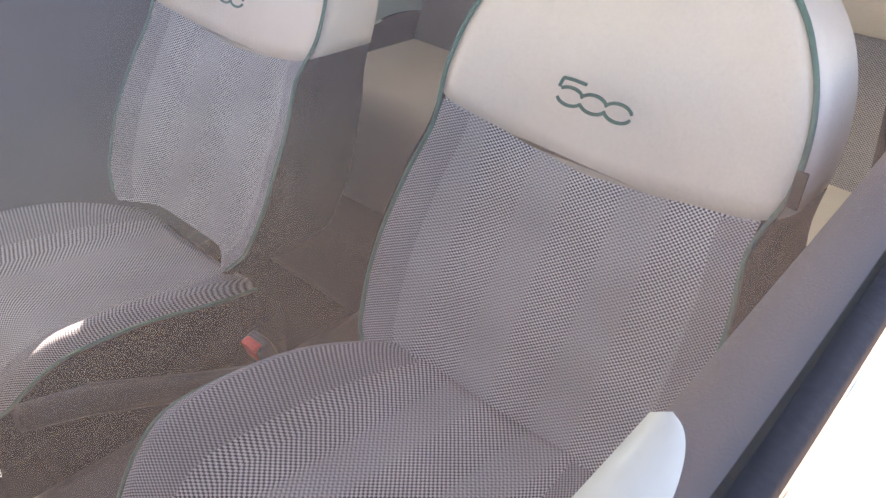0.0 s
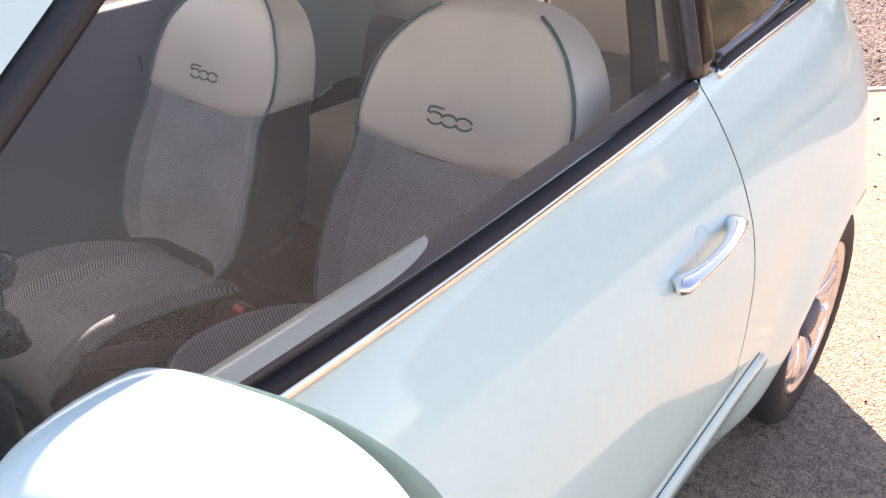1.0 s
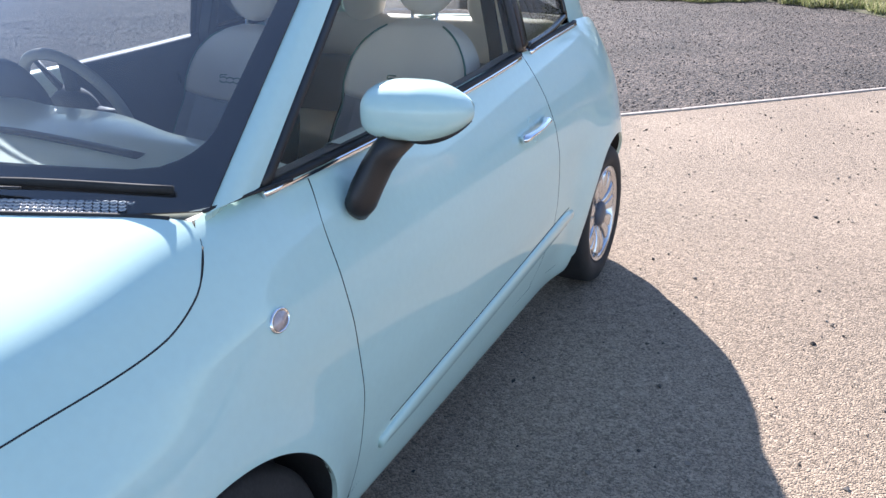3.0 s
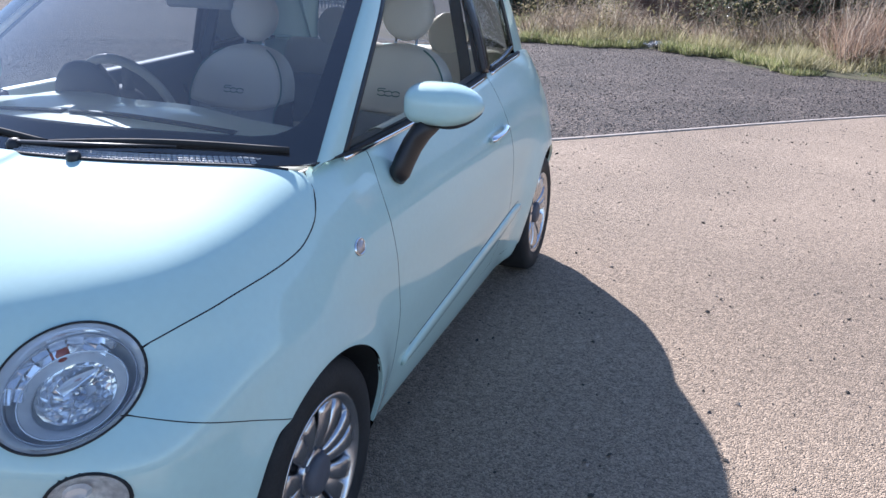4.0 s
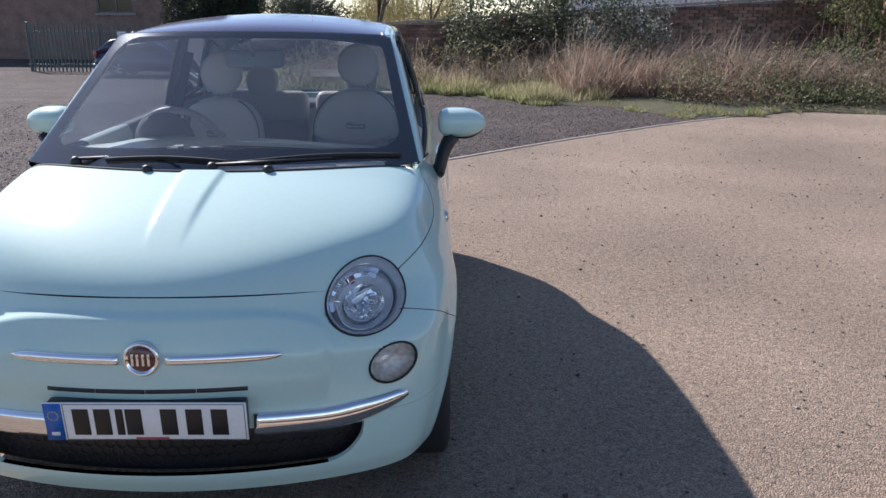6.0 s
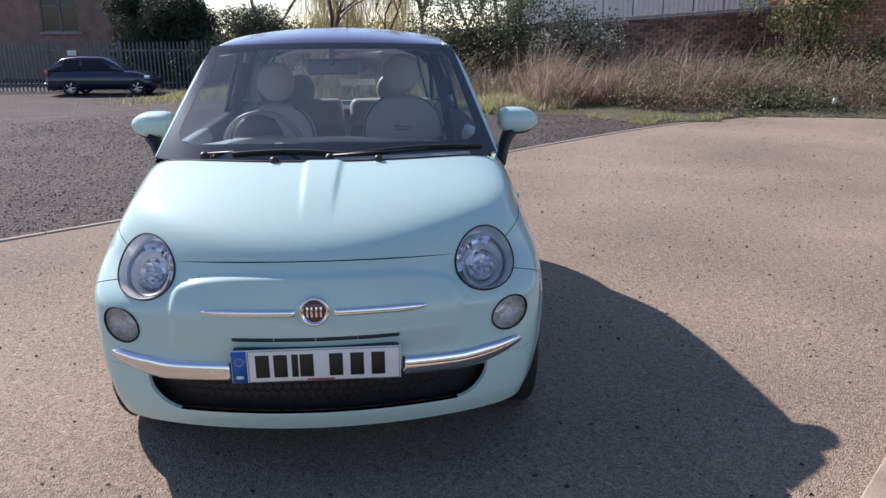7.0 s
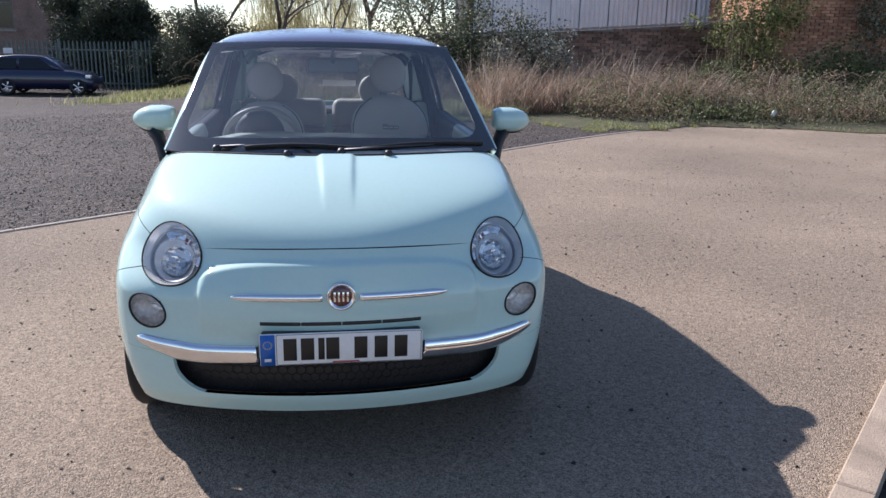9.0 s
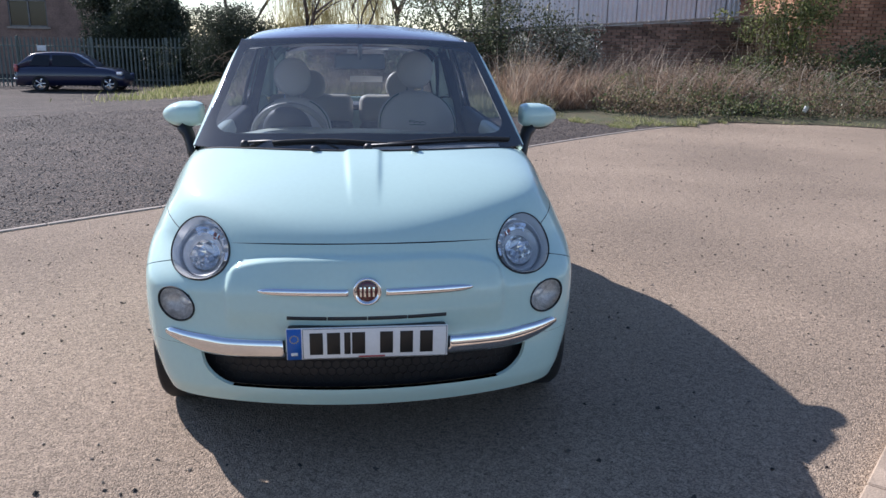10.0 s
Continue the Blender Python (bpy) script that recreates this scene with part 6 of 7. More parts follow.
def clumps(centres, radii, per, seed, squash=0.8):
    """Places for leaves on the outside of uneven clumps."""
    r = np.random.default_rng(seed)
    out = []
    for c, rad in zip(centres, radii):
        n = int(per * rad * rad)
        q = r.normal(size=(n, 3))
        q /= np.linalg.norm(q, axis=1, keepdims=True)
        q[:, 2] *= squash
        out.append(np.array(c) + q * rad * (0.55 + 0.5 * r.random((n, 1)) ** 0.6) * (1 + 0.25 * np.sin(5 * q[:, :1] + 3 * q[:, 1:2])))
    p = np.concatenate(out)
    return p[p[:, 2] > level(p[:, 0], p[:, 1]) - 0.02]


def tree(name, at, height, label, seed, spread=0.5, depth=5, leaf=None, leaf_size=0.1, per_tip=6, trunk_r=0.12, lean=0.0):
    """Tapered trunk and limbs that fork; leaves or bare twigs at the ends."""
    r = random.Random(seed)
    owner = thing(name, label, "tree", at)
    wood, twigs, tips = bmesh.new(), bmesh.new(), []

    def grow(p, d, length, rad, level_):
        q = p + d * length * 0.5 + Vector((r.uniform(-1, 1), r.uniform(-1, 1), r.uniform(-0.3, 0.6))) * length * 0.08
        e = p + d * length
        tube(wood if level_ < 2 else twigs, [p, q, e], [rad, rad * 0.85, rad * 0.65], sides=8 if level_ < 2 else 4)
        if level_ >= depth:
            tips.append(e)
            return
        for _ in range(2 if level_ == 0 else r.choice((2, 3, 3))):
            turn = Vector((r.uniform(-1, 1), r.uniform(-1, 1), r.uniform(-0.25, 0.75)))
            nd = (d * (1.0 - spread * 0.4) + turn * spread).normalized()
            grow(e if r.random() < 0.7 else q, nd, length * r.uniform(0.62, 0.85), rad * 0.62, level_ + 1)

    grow(Vector((0, 0, -0.05)), Vector((lean, 0, 1)).normalized(), height * 0.30, trunk_r, 0)
    part("trunk", wood, TWIG, owner)
    part("limbs", twigs, TWIG, owner)
    if leaf:
        rr = np.random.default_rng(seed)
        pts = np.concatenate([np.array(t) + rr.normal(0, 0.16 * height / 5, (per_tip, 3)) for t in tips])
        leaves("crown", pts, leaf_size, leaf, seed=seed, parent=owner)
    return owner


rng = np.random.default_rng(11)


def strip_points(n, line, near, far, seed):
    """Random feet in a band beside a line in plan."""
    r = np.random.default_rng(seed)
    p = along(line, 400)
    i = r.integers(0, 399, n)
    d = p[i + 1] - p[i]
    nrm = np.stack([-d[:, 1], d[:, 0], 0 * d[:, 0]], 1) / np.linalg.norm(d, axis=1, keepdims=True)
    q = p[i] + d * r.random((n, 1)) + nrm * (r.uniform(near, far, (n, 1)) + 0.16 * np.sin(3.7 * p[i][:, :1] + 1.0) + 0.10 * np.sin(9.1 * p[i][:, :1]))
    q[:, 2] = level(q[:, 0], q[:, 1])
    return q


VERGE = [(-2.4, 15.2, 0), (-1.2, 14.7, 0), (0.0, 14.9, 0), (1.4, 14.1, 0), (2.4, 12.6, 0), (3.8, 12.3, 0), (4.6, 10.75, 0), (6.0, 11.0, 0), (7.2, 11.6, 0), (8.6, 11.0, 0), (10.5, 10.3, 0), (14, 9.6, 0)]
# turf under the plants
tv = []
vl = along(VERGE, 60)
for q in vl:
    for d in (0.0, 0.4, 1.5, 4.0, 8.0):
        w = 0.12 * math.sin(3.1 * q[0] + d) if d == 0 else 0
        tv.append((q[0] + 0.25 * d, q[1] + 0.97 * d + w, float(level(q[0], q[1] + d)) + (0.012 if d < 0.1 else 0.05 + 0.03 * min(d, 3))))
turf = raw("turf", tv, [(j * 5 + i, (j + 1) * 5 + i, (j + 1) * 5 + i + 1, j * 5 + i + 1) for j in range(59) for i in range(4)], mat("turf_soil", (0.065, 0.07, 0.03), 0.95, var=0.35, scale=4, fine=50, bump=0.01, tint=(0.095, 0.075, 0.042)), smooth=True)
tagged(turf, "rough earth and turf bank", "turf", kind="structure")
g1 = strip_points(30000, VERGE[:5], -0.12, 2.2, 3)
g2 = strip_points(700, VERGE[7:], -0.06, 0.22, 4)
gp = g1
patchy = np.sin(2.3 * gp[:, 0] + 1.1 * gp[:, 1]) + np.sin(4.1 * gp[:, 0] - 2.7 * gp[:, 1]) > -1.35
blades("grass", gp[patchy] + np.array([0, 0, 0.02]), 0.21, 0.014, (0.05, -0.1), GRASS, "bright green rough grass verge", "grass", 5, wild=0.5)
gp = np.concatenate([strip_points(15000, VERGE[4:9], -0.10, 0.9, 8), g2])
patchy = np.sin(2.9 * gp[:, 0] + 1.1 * gp[:, 1]) + np.sin(6.1 * gp[:, 0] - 3.7 * gp[:, 1]) + 0.6 * np.sin(13 * gp[:, 0]) > -0.35
blades("low_grass", gp[patchy] + np.array([0, 0, 0.01]), 0.11, 0.012, (0.05, -0.1), GRASS, "low patchy grass at the edge of the asphalt", "grass", 12, wild=0.7)
g3 = strip_points(26000, VERGE[:6], 0.3, 3.8, 6)
blades("tall_grass", g3, 0.46, 0.013, (0.15, -0.1), leafy("straw_grass", ((0.22, 0.22, 0.10), (0.36, 0.32, 0.17), (0.52, 0.46, 0.31))), "pale straw-coloured tall grass on the bank", "grass", 7, wild=0.5)
# dry reeds before the wall, in uneven stands
r_ = np.random.default_rng(21)
fx = r_.uniform(3.2, 10.0, 23000)
fy = 13.2 + 4.2 * r_.random(23000) - 0.10 * (fx - 3.6)
stand = np.sin(1.7 * fx + 0.6 * fy) + 0.8 * np.sin(3.9 * fx - 1.3 * fy) + r_.normal(0, 0.6, 23000) - 0.35 * np.maximum(fx - 6.5, 0)
reeds = np.stack([fx, fy, 0 * fx + 0.05], 1)
blades("reeds", reeds[stand > -0.7], 0.95, 0.012, (0.28, -0.06), REED, "dense dry russet reeds before the wall", "reeds", 22, wild=0.6)
blades("tall_reeds", reeds[stand > 0.6][:1500], 1.4, 0.011, (0.34, -0.04), leafy("pale_reed", ((0.22, 0.16, 0.12), (0.34, 0.27, 0.21), (0.46, 0.40, 0.33))), "tall pale reed stalks leaning with the wind", "reeds", 26, wild=0.4)
fx = r_.uniform(4.6, 15, 9000)
blades("dead_stems", np.stack([fx, 12.8 + 3.0 * r_.random(9000) - 0.14 * (fx - 5), 0 * fx], 1), 0.8, 0.011, (0.30, -0.10), DEAD, "tangled pale dead stems", "stems", 23, wild=0.8)
fx = r_.uniform(-2.6, 4.6, 11000)
blades("dead_growth", np.stack([fx, 16.0 - 0.25 * np.maximum(fx, 0) + 2.4 * r_.random(11000), 0 * fx + 0.05], 1), 0.72, 0.013, (0.1, -0.1), leafy("brown_stalk", ((0.22, 0.165, 0.115), (0.38, 0.30, 0.22), (0.58, 0.51, 0.41))), "brown dead undergrowth along the bank", "undergrowth", 24, wild=0.8)


def canes(name, n, x0, x1, y_at, deep, high, material, label, seed):
    """Thin arching stems that rise, bend over and cross one another."""
    r = random.Random(seed)
    bm = bmesh.new()
    for _ in range(n):
        x = r.uniform(x0, x1)
        p = Vector((x, y_at(x) + r.uniform(0, deep), 0.0))
        a, reach, top = r.uniform(0, 2 * math.pi), r.uniform(0.3, 1.3), high * r.uniform(0.4, 1.1)
        d = Vector((math.cos(a), 0.6 * math.sin(a), 0))
        tube(bm, [p + d * reach * t + Vector((r.uniform(-0.03, 0.03), 0, top * (1 - (1 - 1.6 * t) ** 2 if t < 0.62 else 1.0 - 1.7 * (t - 0.62) ** 2))) for t in (0, 0.2, 0.42, 0.65, 0.85, 1.0)], [0.0065, 0.006, 0.0055, 0.0045, 0.0035, 0.0025], sides=4)
    return tagged(part(name, bm, material), label, "stems", kind="stuff")


canes("bramble_canes", 520, 5.0, 15.0, lambda x: 12.4 - 0.13 * (x - 5), 3.0, 0.95, DEAD, "pale arching bramble canes in a tangle", 27)
canes("bank_canes", 260, -2.6, 4.6, lambda x: 14.9 - 0.25 * max(x, 0), 3.0, 1.05, DEAD, "pale arching stems on the bank", 28)
# brambles: low in front, higher towards the building
c, rad = [], []
for _ in range(460):
    x = r_.uniform(4.9, 15)
    back = r_.random()
    tall = 0.35 + 0.5 * min(max((x - 6.0) / 3.0, 0), 1)
    c.append((x, 12.05 + back * 3.0 - 0.13 * (x - 5), 0.08 + (0.26 + tall * back) * r_.random()))
    rad.append(r_.uniform(0.14, 0.40))
order = np.argsort(np.sin(1.9 * np.array(c)[:, 0] + 2.3 * np.array(c)[:, 1]) + r_.normal(0, 0.5, len(c)))
green, dry = order[:260], order[260:]
leaves("brambles", clumps([c[i] for i in green], [rad[i] for i in green], 1000, 31), 0.055, BRAMBLE, "dark green bramble thicket", "brambles", 32)
leaves("dry_brambles", clumps([c[i] for i in dry], [rad[i] for i in dry], 800, 36), 0.05, leafy("withered_leaf", ((0.12, 0.085, 0.055), (0.22, 0.165, 0.11), (0.36, 0.29, 0.20)), 0.8), "withered brown bramble growth", "brambles", 37)
c, rad = [], []
for _ in range(95):
    x = r_.uniform(-2.6, 4.4)
    c.append((x, 15.9 - 0.25 * max(x, 0) + 2.4 * r_.random(), 0.1 + 0.75 * r_.random() ** 1.6))
    rad.append(r_.uniform(0.2, 0.45))
leaves("bank_brambles", clumps(c, rad, 700, 33), 0.055, leafy("dry_bramble", ((0.09, 0.085, 0.04), (0.22, 0.19, 0.10), (0.38, 0.33, 0.21)), 0.8), "brambles along the far bank", "brambles", 34)
bm = bmesh.new()
box(bm, -0.06, 0.07, -0.03, 0.03, 0.0, 0.16, 0.02, Matrix.Translation((8.52, 11.72, 0.19)) @ pose(0, 0, 0, 14, 22, 30) @ Matrix.Diagonal((0.85, 0.7, 0.9, 1)))
tagged(part("plastic_scrap", bm, WHITE), "scrap of white plastic caught in the brambles", "litter")
# ivy-clad growth beside and on the wall
c, rad = [], []
for _ in range(80):
    c.append((r_.uniform(1.3, 5.9), r_.uniform(16.8, 18.6), r_.uniform(0.4, 2.1)))
    rad.append(r_.uniform(0.35, 0.6))
for _ in range(26):
    c.append((r_.uniform(1.6, 4.6), r_.uniform(18.2, 19.5), r_.uniform(2.0, 3.6)))
    rad.append(r_.uniform(0.4, 0.7))
leaves("ivy_thicket", clumps(c, rad, 800, 41), 0.065, IVY, "dark ivy thicket over a stump and wall end", "ivy", 42)
c, rad = [], []
for _ in range(95):
    t = r_.random()
    c.append((9.5 + 2.0 * t + r_.normal(0, 0.25), 16.95 - 0.4 * t - 0.7 * r_.random(), 0.3 + 3.2 * r_.random()))
    rad.append(r_.uniform(0.18, 0.44))
leaves("wall_ivy", clumps(c, rad, 1000, 43), 0.075, leafy("ivy_light", ((0.06, 0.075, 0.025), (0.15, 0.175, 0.065), (0.30, 0.31, 0.14))), "ivy and climbing stems hanging down the wall", "ivy", 44)
c, rad = [], []
for _ in range(34):
    c.append((r_.uniform(10.2, 15), 14.9 + 1.2 * r_.random(), 0.3 + 1.1 * r_.random()))
    rad.append(r_.uniform(0.25, 0.5))
leaves("wall_brambles", clumps(c, rad, 700, 45), 0.08, BRAMBLE, "brambles before the brick building", "brambles", 46)

c, rad = [], []
for _ in range(64):
    t = r_.random()
    c.append((13.15 + 0.9 * t + r_.normal(0, 0.14), 16.25 - 0.25 * t - 0.4 * r_.random(), 0.1 + 3.4 * r_.random()))
    rad.append(r_.uniform(0.14, 0.34))
leaves("column_ivy", clumps(c, rad, 900, 47), 0.07, leafy("sunlit_ivy", ((0.06, 0.075, 0.035), (0.18, 0.19, 0.11), (0.45, 0.45, 0.36)), 0.4), "dark ivy climbing the brick building", "ivy", 48)
c, rad = [], []
for _ in range(60):
    c.append((r_.uniform(3.9, 6.3), r_.uniform(16.4, 17.6), r_.uniform(0.7, 1.75)))
    rad.append(r_.uniform(0.15, 0.38))
leaves("pale_creeper", clumps(c, rad, 700, 49), 0.055, leafy("silver_leaf", ((0.12, 0.125, 0.08), (0.30, 0.30, 0.24), (0.58, 0.58, 0.52)), 0.5), "pale seeding creeper over the wall end", "creeper", 50)
canes("hanging_stems", 60, 9.4, 11.4, lambda x: 16.1, 0.7, 2.6, DEAD, "pale climbing stems before the wall", 29)
q = np.stack([r_.normal(0.8, 0.45, 150), r_.normal(15.3, 0.22, 150), np.zeros(150)], 1)
r = r_.uniform(0.025, 0.085, 150)
q[:, 2] = 0.06 + 0.5 * r
stones("rubble", q, r, chips("pale_rubble", ((0.30, 0.28, 0.26), (0.55, 0.53, 0.50), (0.72, 0.70, 0.67))), "small heap of pale rubble on the verge", 9)

# trees behind
tree("ivy_tree", (4.0, 19.3, 0), 6.5, "ivy-clad tree leaning over the wall end", 3, 0.5, 5, IVY, 0.09, 5, 0.16)
tree("bare_tree", (-1.6, 33, 0), 7.5, "bare grey tree against the pale sky", 8, 0.55, 6, None, trunk_r=0.14)
tree("bare_tree", (2.4, 36, 0), 8.5, "bare grey tree against the pale sky", 12, 0.5, 6, None, trunk_r=0.2)
tree("bare_tree", (5.6, 34, 0), 7.5, "bare grey tree against the pale sky", 15, 0.6, 6, None, trunk_r=0.15)
tree("budding_tree", (3.6, 27, 0), 5.2, "thin tree with sparse yellowish buds", 18, 0.6, 6, WILLOW, 0.045, 3, 0.09)
tree("budding_tree", (0.6, 29, 0), 4.6, "thin tree with sparse yellowish buds", 19, 0.6, 6, WILLOW, 0.045, 3, 0.08)
tree("bare_tree", (-5.6, 40, -0.5), 8.5, "bare grey tree against the pale sky", 25, 0.55, 6, None, trunk_r=0.15)
for i, (x, y, h) in enumerate(((-2.3, 38, 4.6), (-1.0, 40, 4.0), (1.4, 42, 4.4))):
    r2 = np.random.default_rng(60 + i)
    q = r2.normal(0, 0.7, (2600, 3)) * np.array([1, 1, 0]) + np.array([x, y, 0])
    q[:, 2] = r2.uniform(0.3, h, 2600)
    ob = blades("willow_bush", q, 1.0, 0.02, (0.0, 0.0), WILLOW, "pale yellow willow shrub behind the bank", "shrub", 70 + i, kind="stuff")


def bush(name, centre, size, n, per, material, label, seed, leaf=0.06):
    r = np.random.default_rng(seed)
    owner = thing(name, label, "bush", (0, 0, 0))
    c = [(centre[0] + r.normal(0, size[0] * 0.45), centre[1] + r.normal(0, size[1] * 0.45), centre[2] + r.uniform(0.05, 1) * size[2]) for _ in range(n)]
    leaves("foliage", clumps(c, r.uniform(0.4, 0.8, n), per * 1.7, seed), leaf, material, seed=seed, parent=owner)
    bm = bmesh.new()
    base = Vector(centre)
    for q in c[:: max(1, n // 14)]:
        tube(bm, [base, base.lerp(Vector(q), 0.5) + Vector((0.1, 0, 0.1)), Vector(q)], [0.05, 0.035, 0.015], sides=5)
    part("stems", bm, TWIG, owner)
    return owner


bush("evergreen_bush", (-4.3, 29.5, -0.5), (1.4, 0.8, 2.7), 105, 800, EVERGREEN, "tall dark evergreen bush beside the fence", 81)
bush("evergreen_bush", (-2.4, 30.5, -0.1), (1.0, 0.8, 1.5), 18, 520, BRAMBLE, "dark green bush behind the gravel", 82)
bush("low_bush", (-6.0, 31.6, -0.6), (1.1, 0.5, 1.7), 46, 900, EVERGREEN, "dark low bush at the end of the fence", 86, 0.06)
bush("conifer_hedge", (-8.0, 33.5, -0.5), (1.6, 0.8, 3.3), 110, 1500, EVERGREEN, "tall dark hedge behind the palisade fence", 83, 0.08)
bush("conifer_hedge", (-10.1, 35.5, -0.5), (1.1, 0.7, 3.7), 60, 1500, EVERGREEN, "tall dark hedge behind the palisade fence", 84, 0.08)
bush("far_bush", (0.6, 24, 0), (1.8, 0.7, 0.9), 20, 520, BRAMBLE, "brambly bush behind the parked car", 85)
g4 = r_.normal(0, 1, (7000, 3)) * np.array([0.9, 2.0, 0]) + np.array([-4.9, 25.0, 0])
g4[:, 2] = level(g4[:, 0], g4[:, 1])
blades("grass_tuft", g4, 0.24, 0.024, (0.1, -0.1), GRASS, "patch of yellow-green tall grass by the fence", "grass", 91)

# ---- brick wall and buildings ----
def brick_mat(name, a, b):
    m, n, l, p = nodes_of(name)
    info, geo, ramp, add = n.new("ShaderNodeObjectInfo"), n.new("ShaderNodeNewGeometry"), n.new("ShaderNodeValToRGB"), n.new("ShaderNodeMath")
    add.operation = "FRACT"
    add2 = n.new("ShaderNodeMath")
    l.new(info.outputs["Random"], add2.inputs[0]), l.new(geo.outputs["Random Per Island"], add2.inputs[1])
    l.new(add2.outputs[0], add.inputs[0])
    ramp.color_ramp.elements[0].color, ramp.color_ramp.elements[1].color = (*a, 1), (*b, 1)
    l.new(add.outputs[0], ramp.inputs[0])
    noise_, co = n.new("ShaderNodeTexNoise"), n.new("ShaderNodeTexCoord")
    noise_.inputs["Scale"].default_value, noise_.inputs["Detail"].default_value = 1.3, 6
    l.new(geo.outputs["Position"], noise_.inputs["Vector"])
    hsv, val = n.new("ShaderNodeHueSaturation"), n.new("ShaderNodeMapRange")
    val.inputs[1].default_value, val.inputs[2].default_value, val.inputs[3].default_value, val.inputs[4].default_value = 0.32, 0.68, 0.38, 1.35
    l.new(noise_.outputs[0], val.inputs[0]), l.new(val.outputs[0], hsv.inputs["Value"])
    l.new(ramp.outputs[0], hsv.inputs["Color"]), l.new(hsv.outputs[0], p.inputs["Base Color"])
    p.inputs["Roughness"].default_value = 0.9
    return m


OLD_BRICK = brick_mat("old_brick", (0.15, 0.085, 0.062), (0.36, 0.21, 0.15))
RED_BRICK = brick_mat("red_brick", (0.35, 0.16, 0.095), (0.58, 0.32, 0.20))
MORTAR = mat("mortar", (0.32, 0.275, 0.23), 0.95, var=0.2, scale=4, fine=80, bump=0.003)
brick_me = {}


def brickwork(owner, a, b, z0, top, material, single):
    """Courses of bricks on the face from a to b; those that single() picks are pieces, the rest one part."""
    a, b = Vector(a), Vector(b)
    d = (b - a).normalized()
    out = Vector((d.y, -d.x, 0))
    length = (b - a).length
    r = random.Random(7)
    if material.name not in brick_me:
        bm = bmesh.new()
        box(bm, -0.105, 0.105, -0.05, 0.012, -0.0325, 0.0325, 0.004, seg=1)
        me = bpy.data.meshes.new("brick")
        bm.to_mesh(me), bm.free()
        me.materials.append(material)
        brick_me[material.name] = me
    me = brick_me[material.name]
    vs, fs = [], []
    bv = np.array([v.co[:] for v in me.vertices])
    bf = [list(f.vertices) for f in me.polygons]
    rows = int(4.2 / 0.075)
    turn = math.degrees(math.atan2(d.y, d.x))
    rot = np.array(pose(0, 0, 0, 0, 0, turn).to_3x3())
    for j in range(rows):
        z = z0 + 0.0375 + 0.075 * j
        for i in range(int(length / 0.225)):
            s = 0.1125 + 0.225 * i + (0.1125 if j % 2 else 0)
            if s > length - 0.1 or z > top(s) - 0.03:
                continue
            q = a + d * s + out * r.uniform(0.0, 0.006)
            if single(s, z):
                ob = new("brick", me)
                ob.parent = owner
                ob.matrix_basis = Matrix.Translation((q.x, q.y, z)) @ pose(0, 0, 0, 0, 0, turn)
            else:
                k = len(vs)
                vs.extend((bv @ rot.T + np.array((q.x, q.y, z))).tolist())
                fs.extend([[k + w for w in f] for f in bf])
    if vs:
        ob = raw("brick_infill", vs, fs, material, owner)
        tagged(ob, kind="stuff")


A, B = (-1.0, 18.72, 0), (11.2, 17.35, 0)
wall_top = lambda s: 1.296 + 0.066 * s  # noqa: E731
length = (Vector(B) - Vector(A)).length
d_ = (Vector(B) - Vector(A)).normalized()
n_ = Vector((-d_.y, d_.x, 0))
core = [Vector(A), Vector(B), Vector(B) + n_ * 0.24, Vector(A) + n_ * 0.24]
brick_wall = raw("brick_wall", [(q.x, q.y, -0.7) for q in core] + [(core[0].x, core[0].y, 1.296), (core[1].x, core[1].y, wall_top(length)), (core[2].x, core[2].y, wall_top(length)), (core[3].x, core[3].y, 1.296)], [(0, 1, 5, 4), (1, 2, 6, 5), (2, 3, 7, 6), (3, 0, 4, 7), (4, 5, 6, 7)], MORTAR)
tagged(brick_wall, "old weathered red-brown brick boundary wall", "wall", kind="structure")
for k in range(24):
    s0, s1 = length * k / 24, length * (k + 1) / 24 - 0.012
    bm = bmesh.new()
    box(bm, 0, s1 - s0, -0.05, 0.29, 0, 0.06, 0.01)
    part("coping", bm, CONCRETE, brick_wall, smooth=False, m=Matrix.Translation(Vector(A) + d_ * s0 + Vector((0, 0, wall_top((s0 + s1) / 2) + 0.0))) @ pose(0, 0, 0, 0, -3.7, math.degrees(math.atan2(d_.y, d_.x))))
brickwork(brick_wall, A, B, 0.0, wall_top, OLD_BRICK, lambda s, z: 7.1 < s < 11.8 and z > 0.95 and (s * 7.3 + z * 31) % 1.0 < 0.98)

bx0, bx1 = (11.25, 16.9, 0), (20.0, 14.9, 0)
d2 = (Vector(bx1) - Vector(bx0)).normalized()
n2 = Vector((-d2.y, d2.x, 0))
house = thing("brick_building", "red brick building wall with climbing ivy", "building", bx0)
cor = [Vector((0, 0, 0)), Vector(bx1) - Vector(bx0), Vector(bx1) - Vector(bx0) + n2 * 6, n2 * 6]
raw("building_wall", [(q.x, q.y, -0.3) for q in cor] + [(q.x, q.y, 4.6) for q in cor], [(0, 1, 5, 4), (1, 2, 6, 5), (2, 3, 7, 6), (3, 0, 4, 7), (4, 5, 6, 7)], MORTAR, house)
brickwork(house, Vector((0, 0, 0)), cor[1], 0.0, lambda s: 4.2, RED_BRICK, lambda s, z: False)
brickwork(house, n2 * 6, Vector((0, 0, 0)), 0.0, lambda s: 4.2, RED_BRICK, lambda s, z: False)
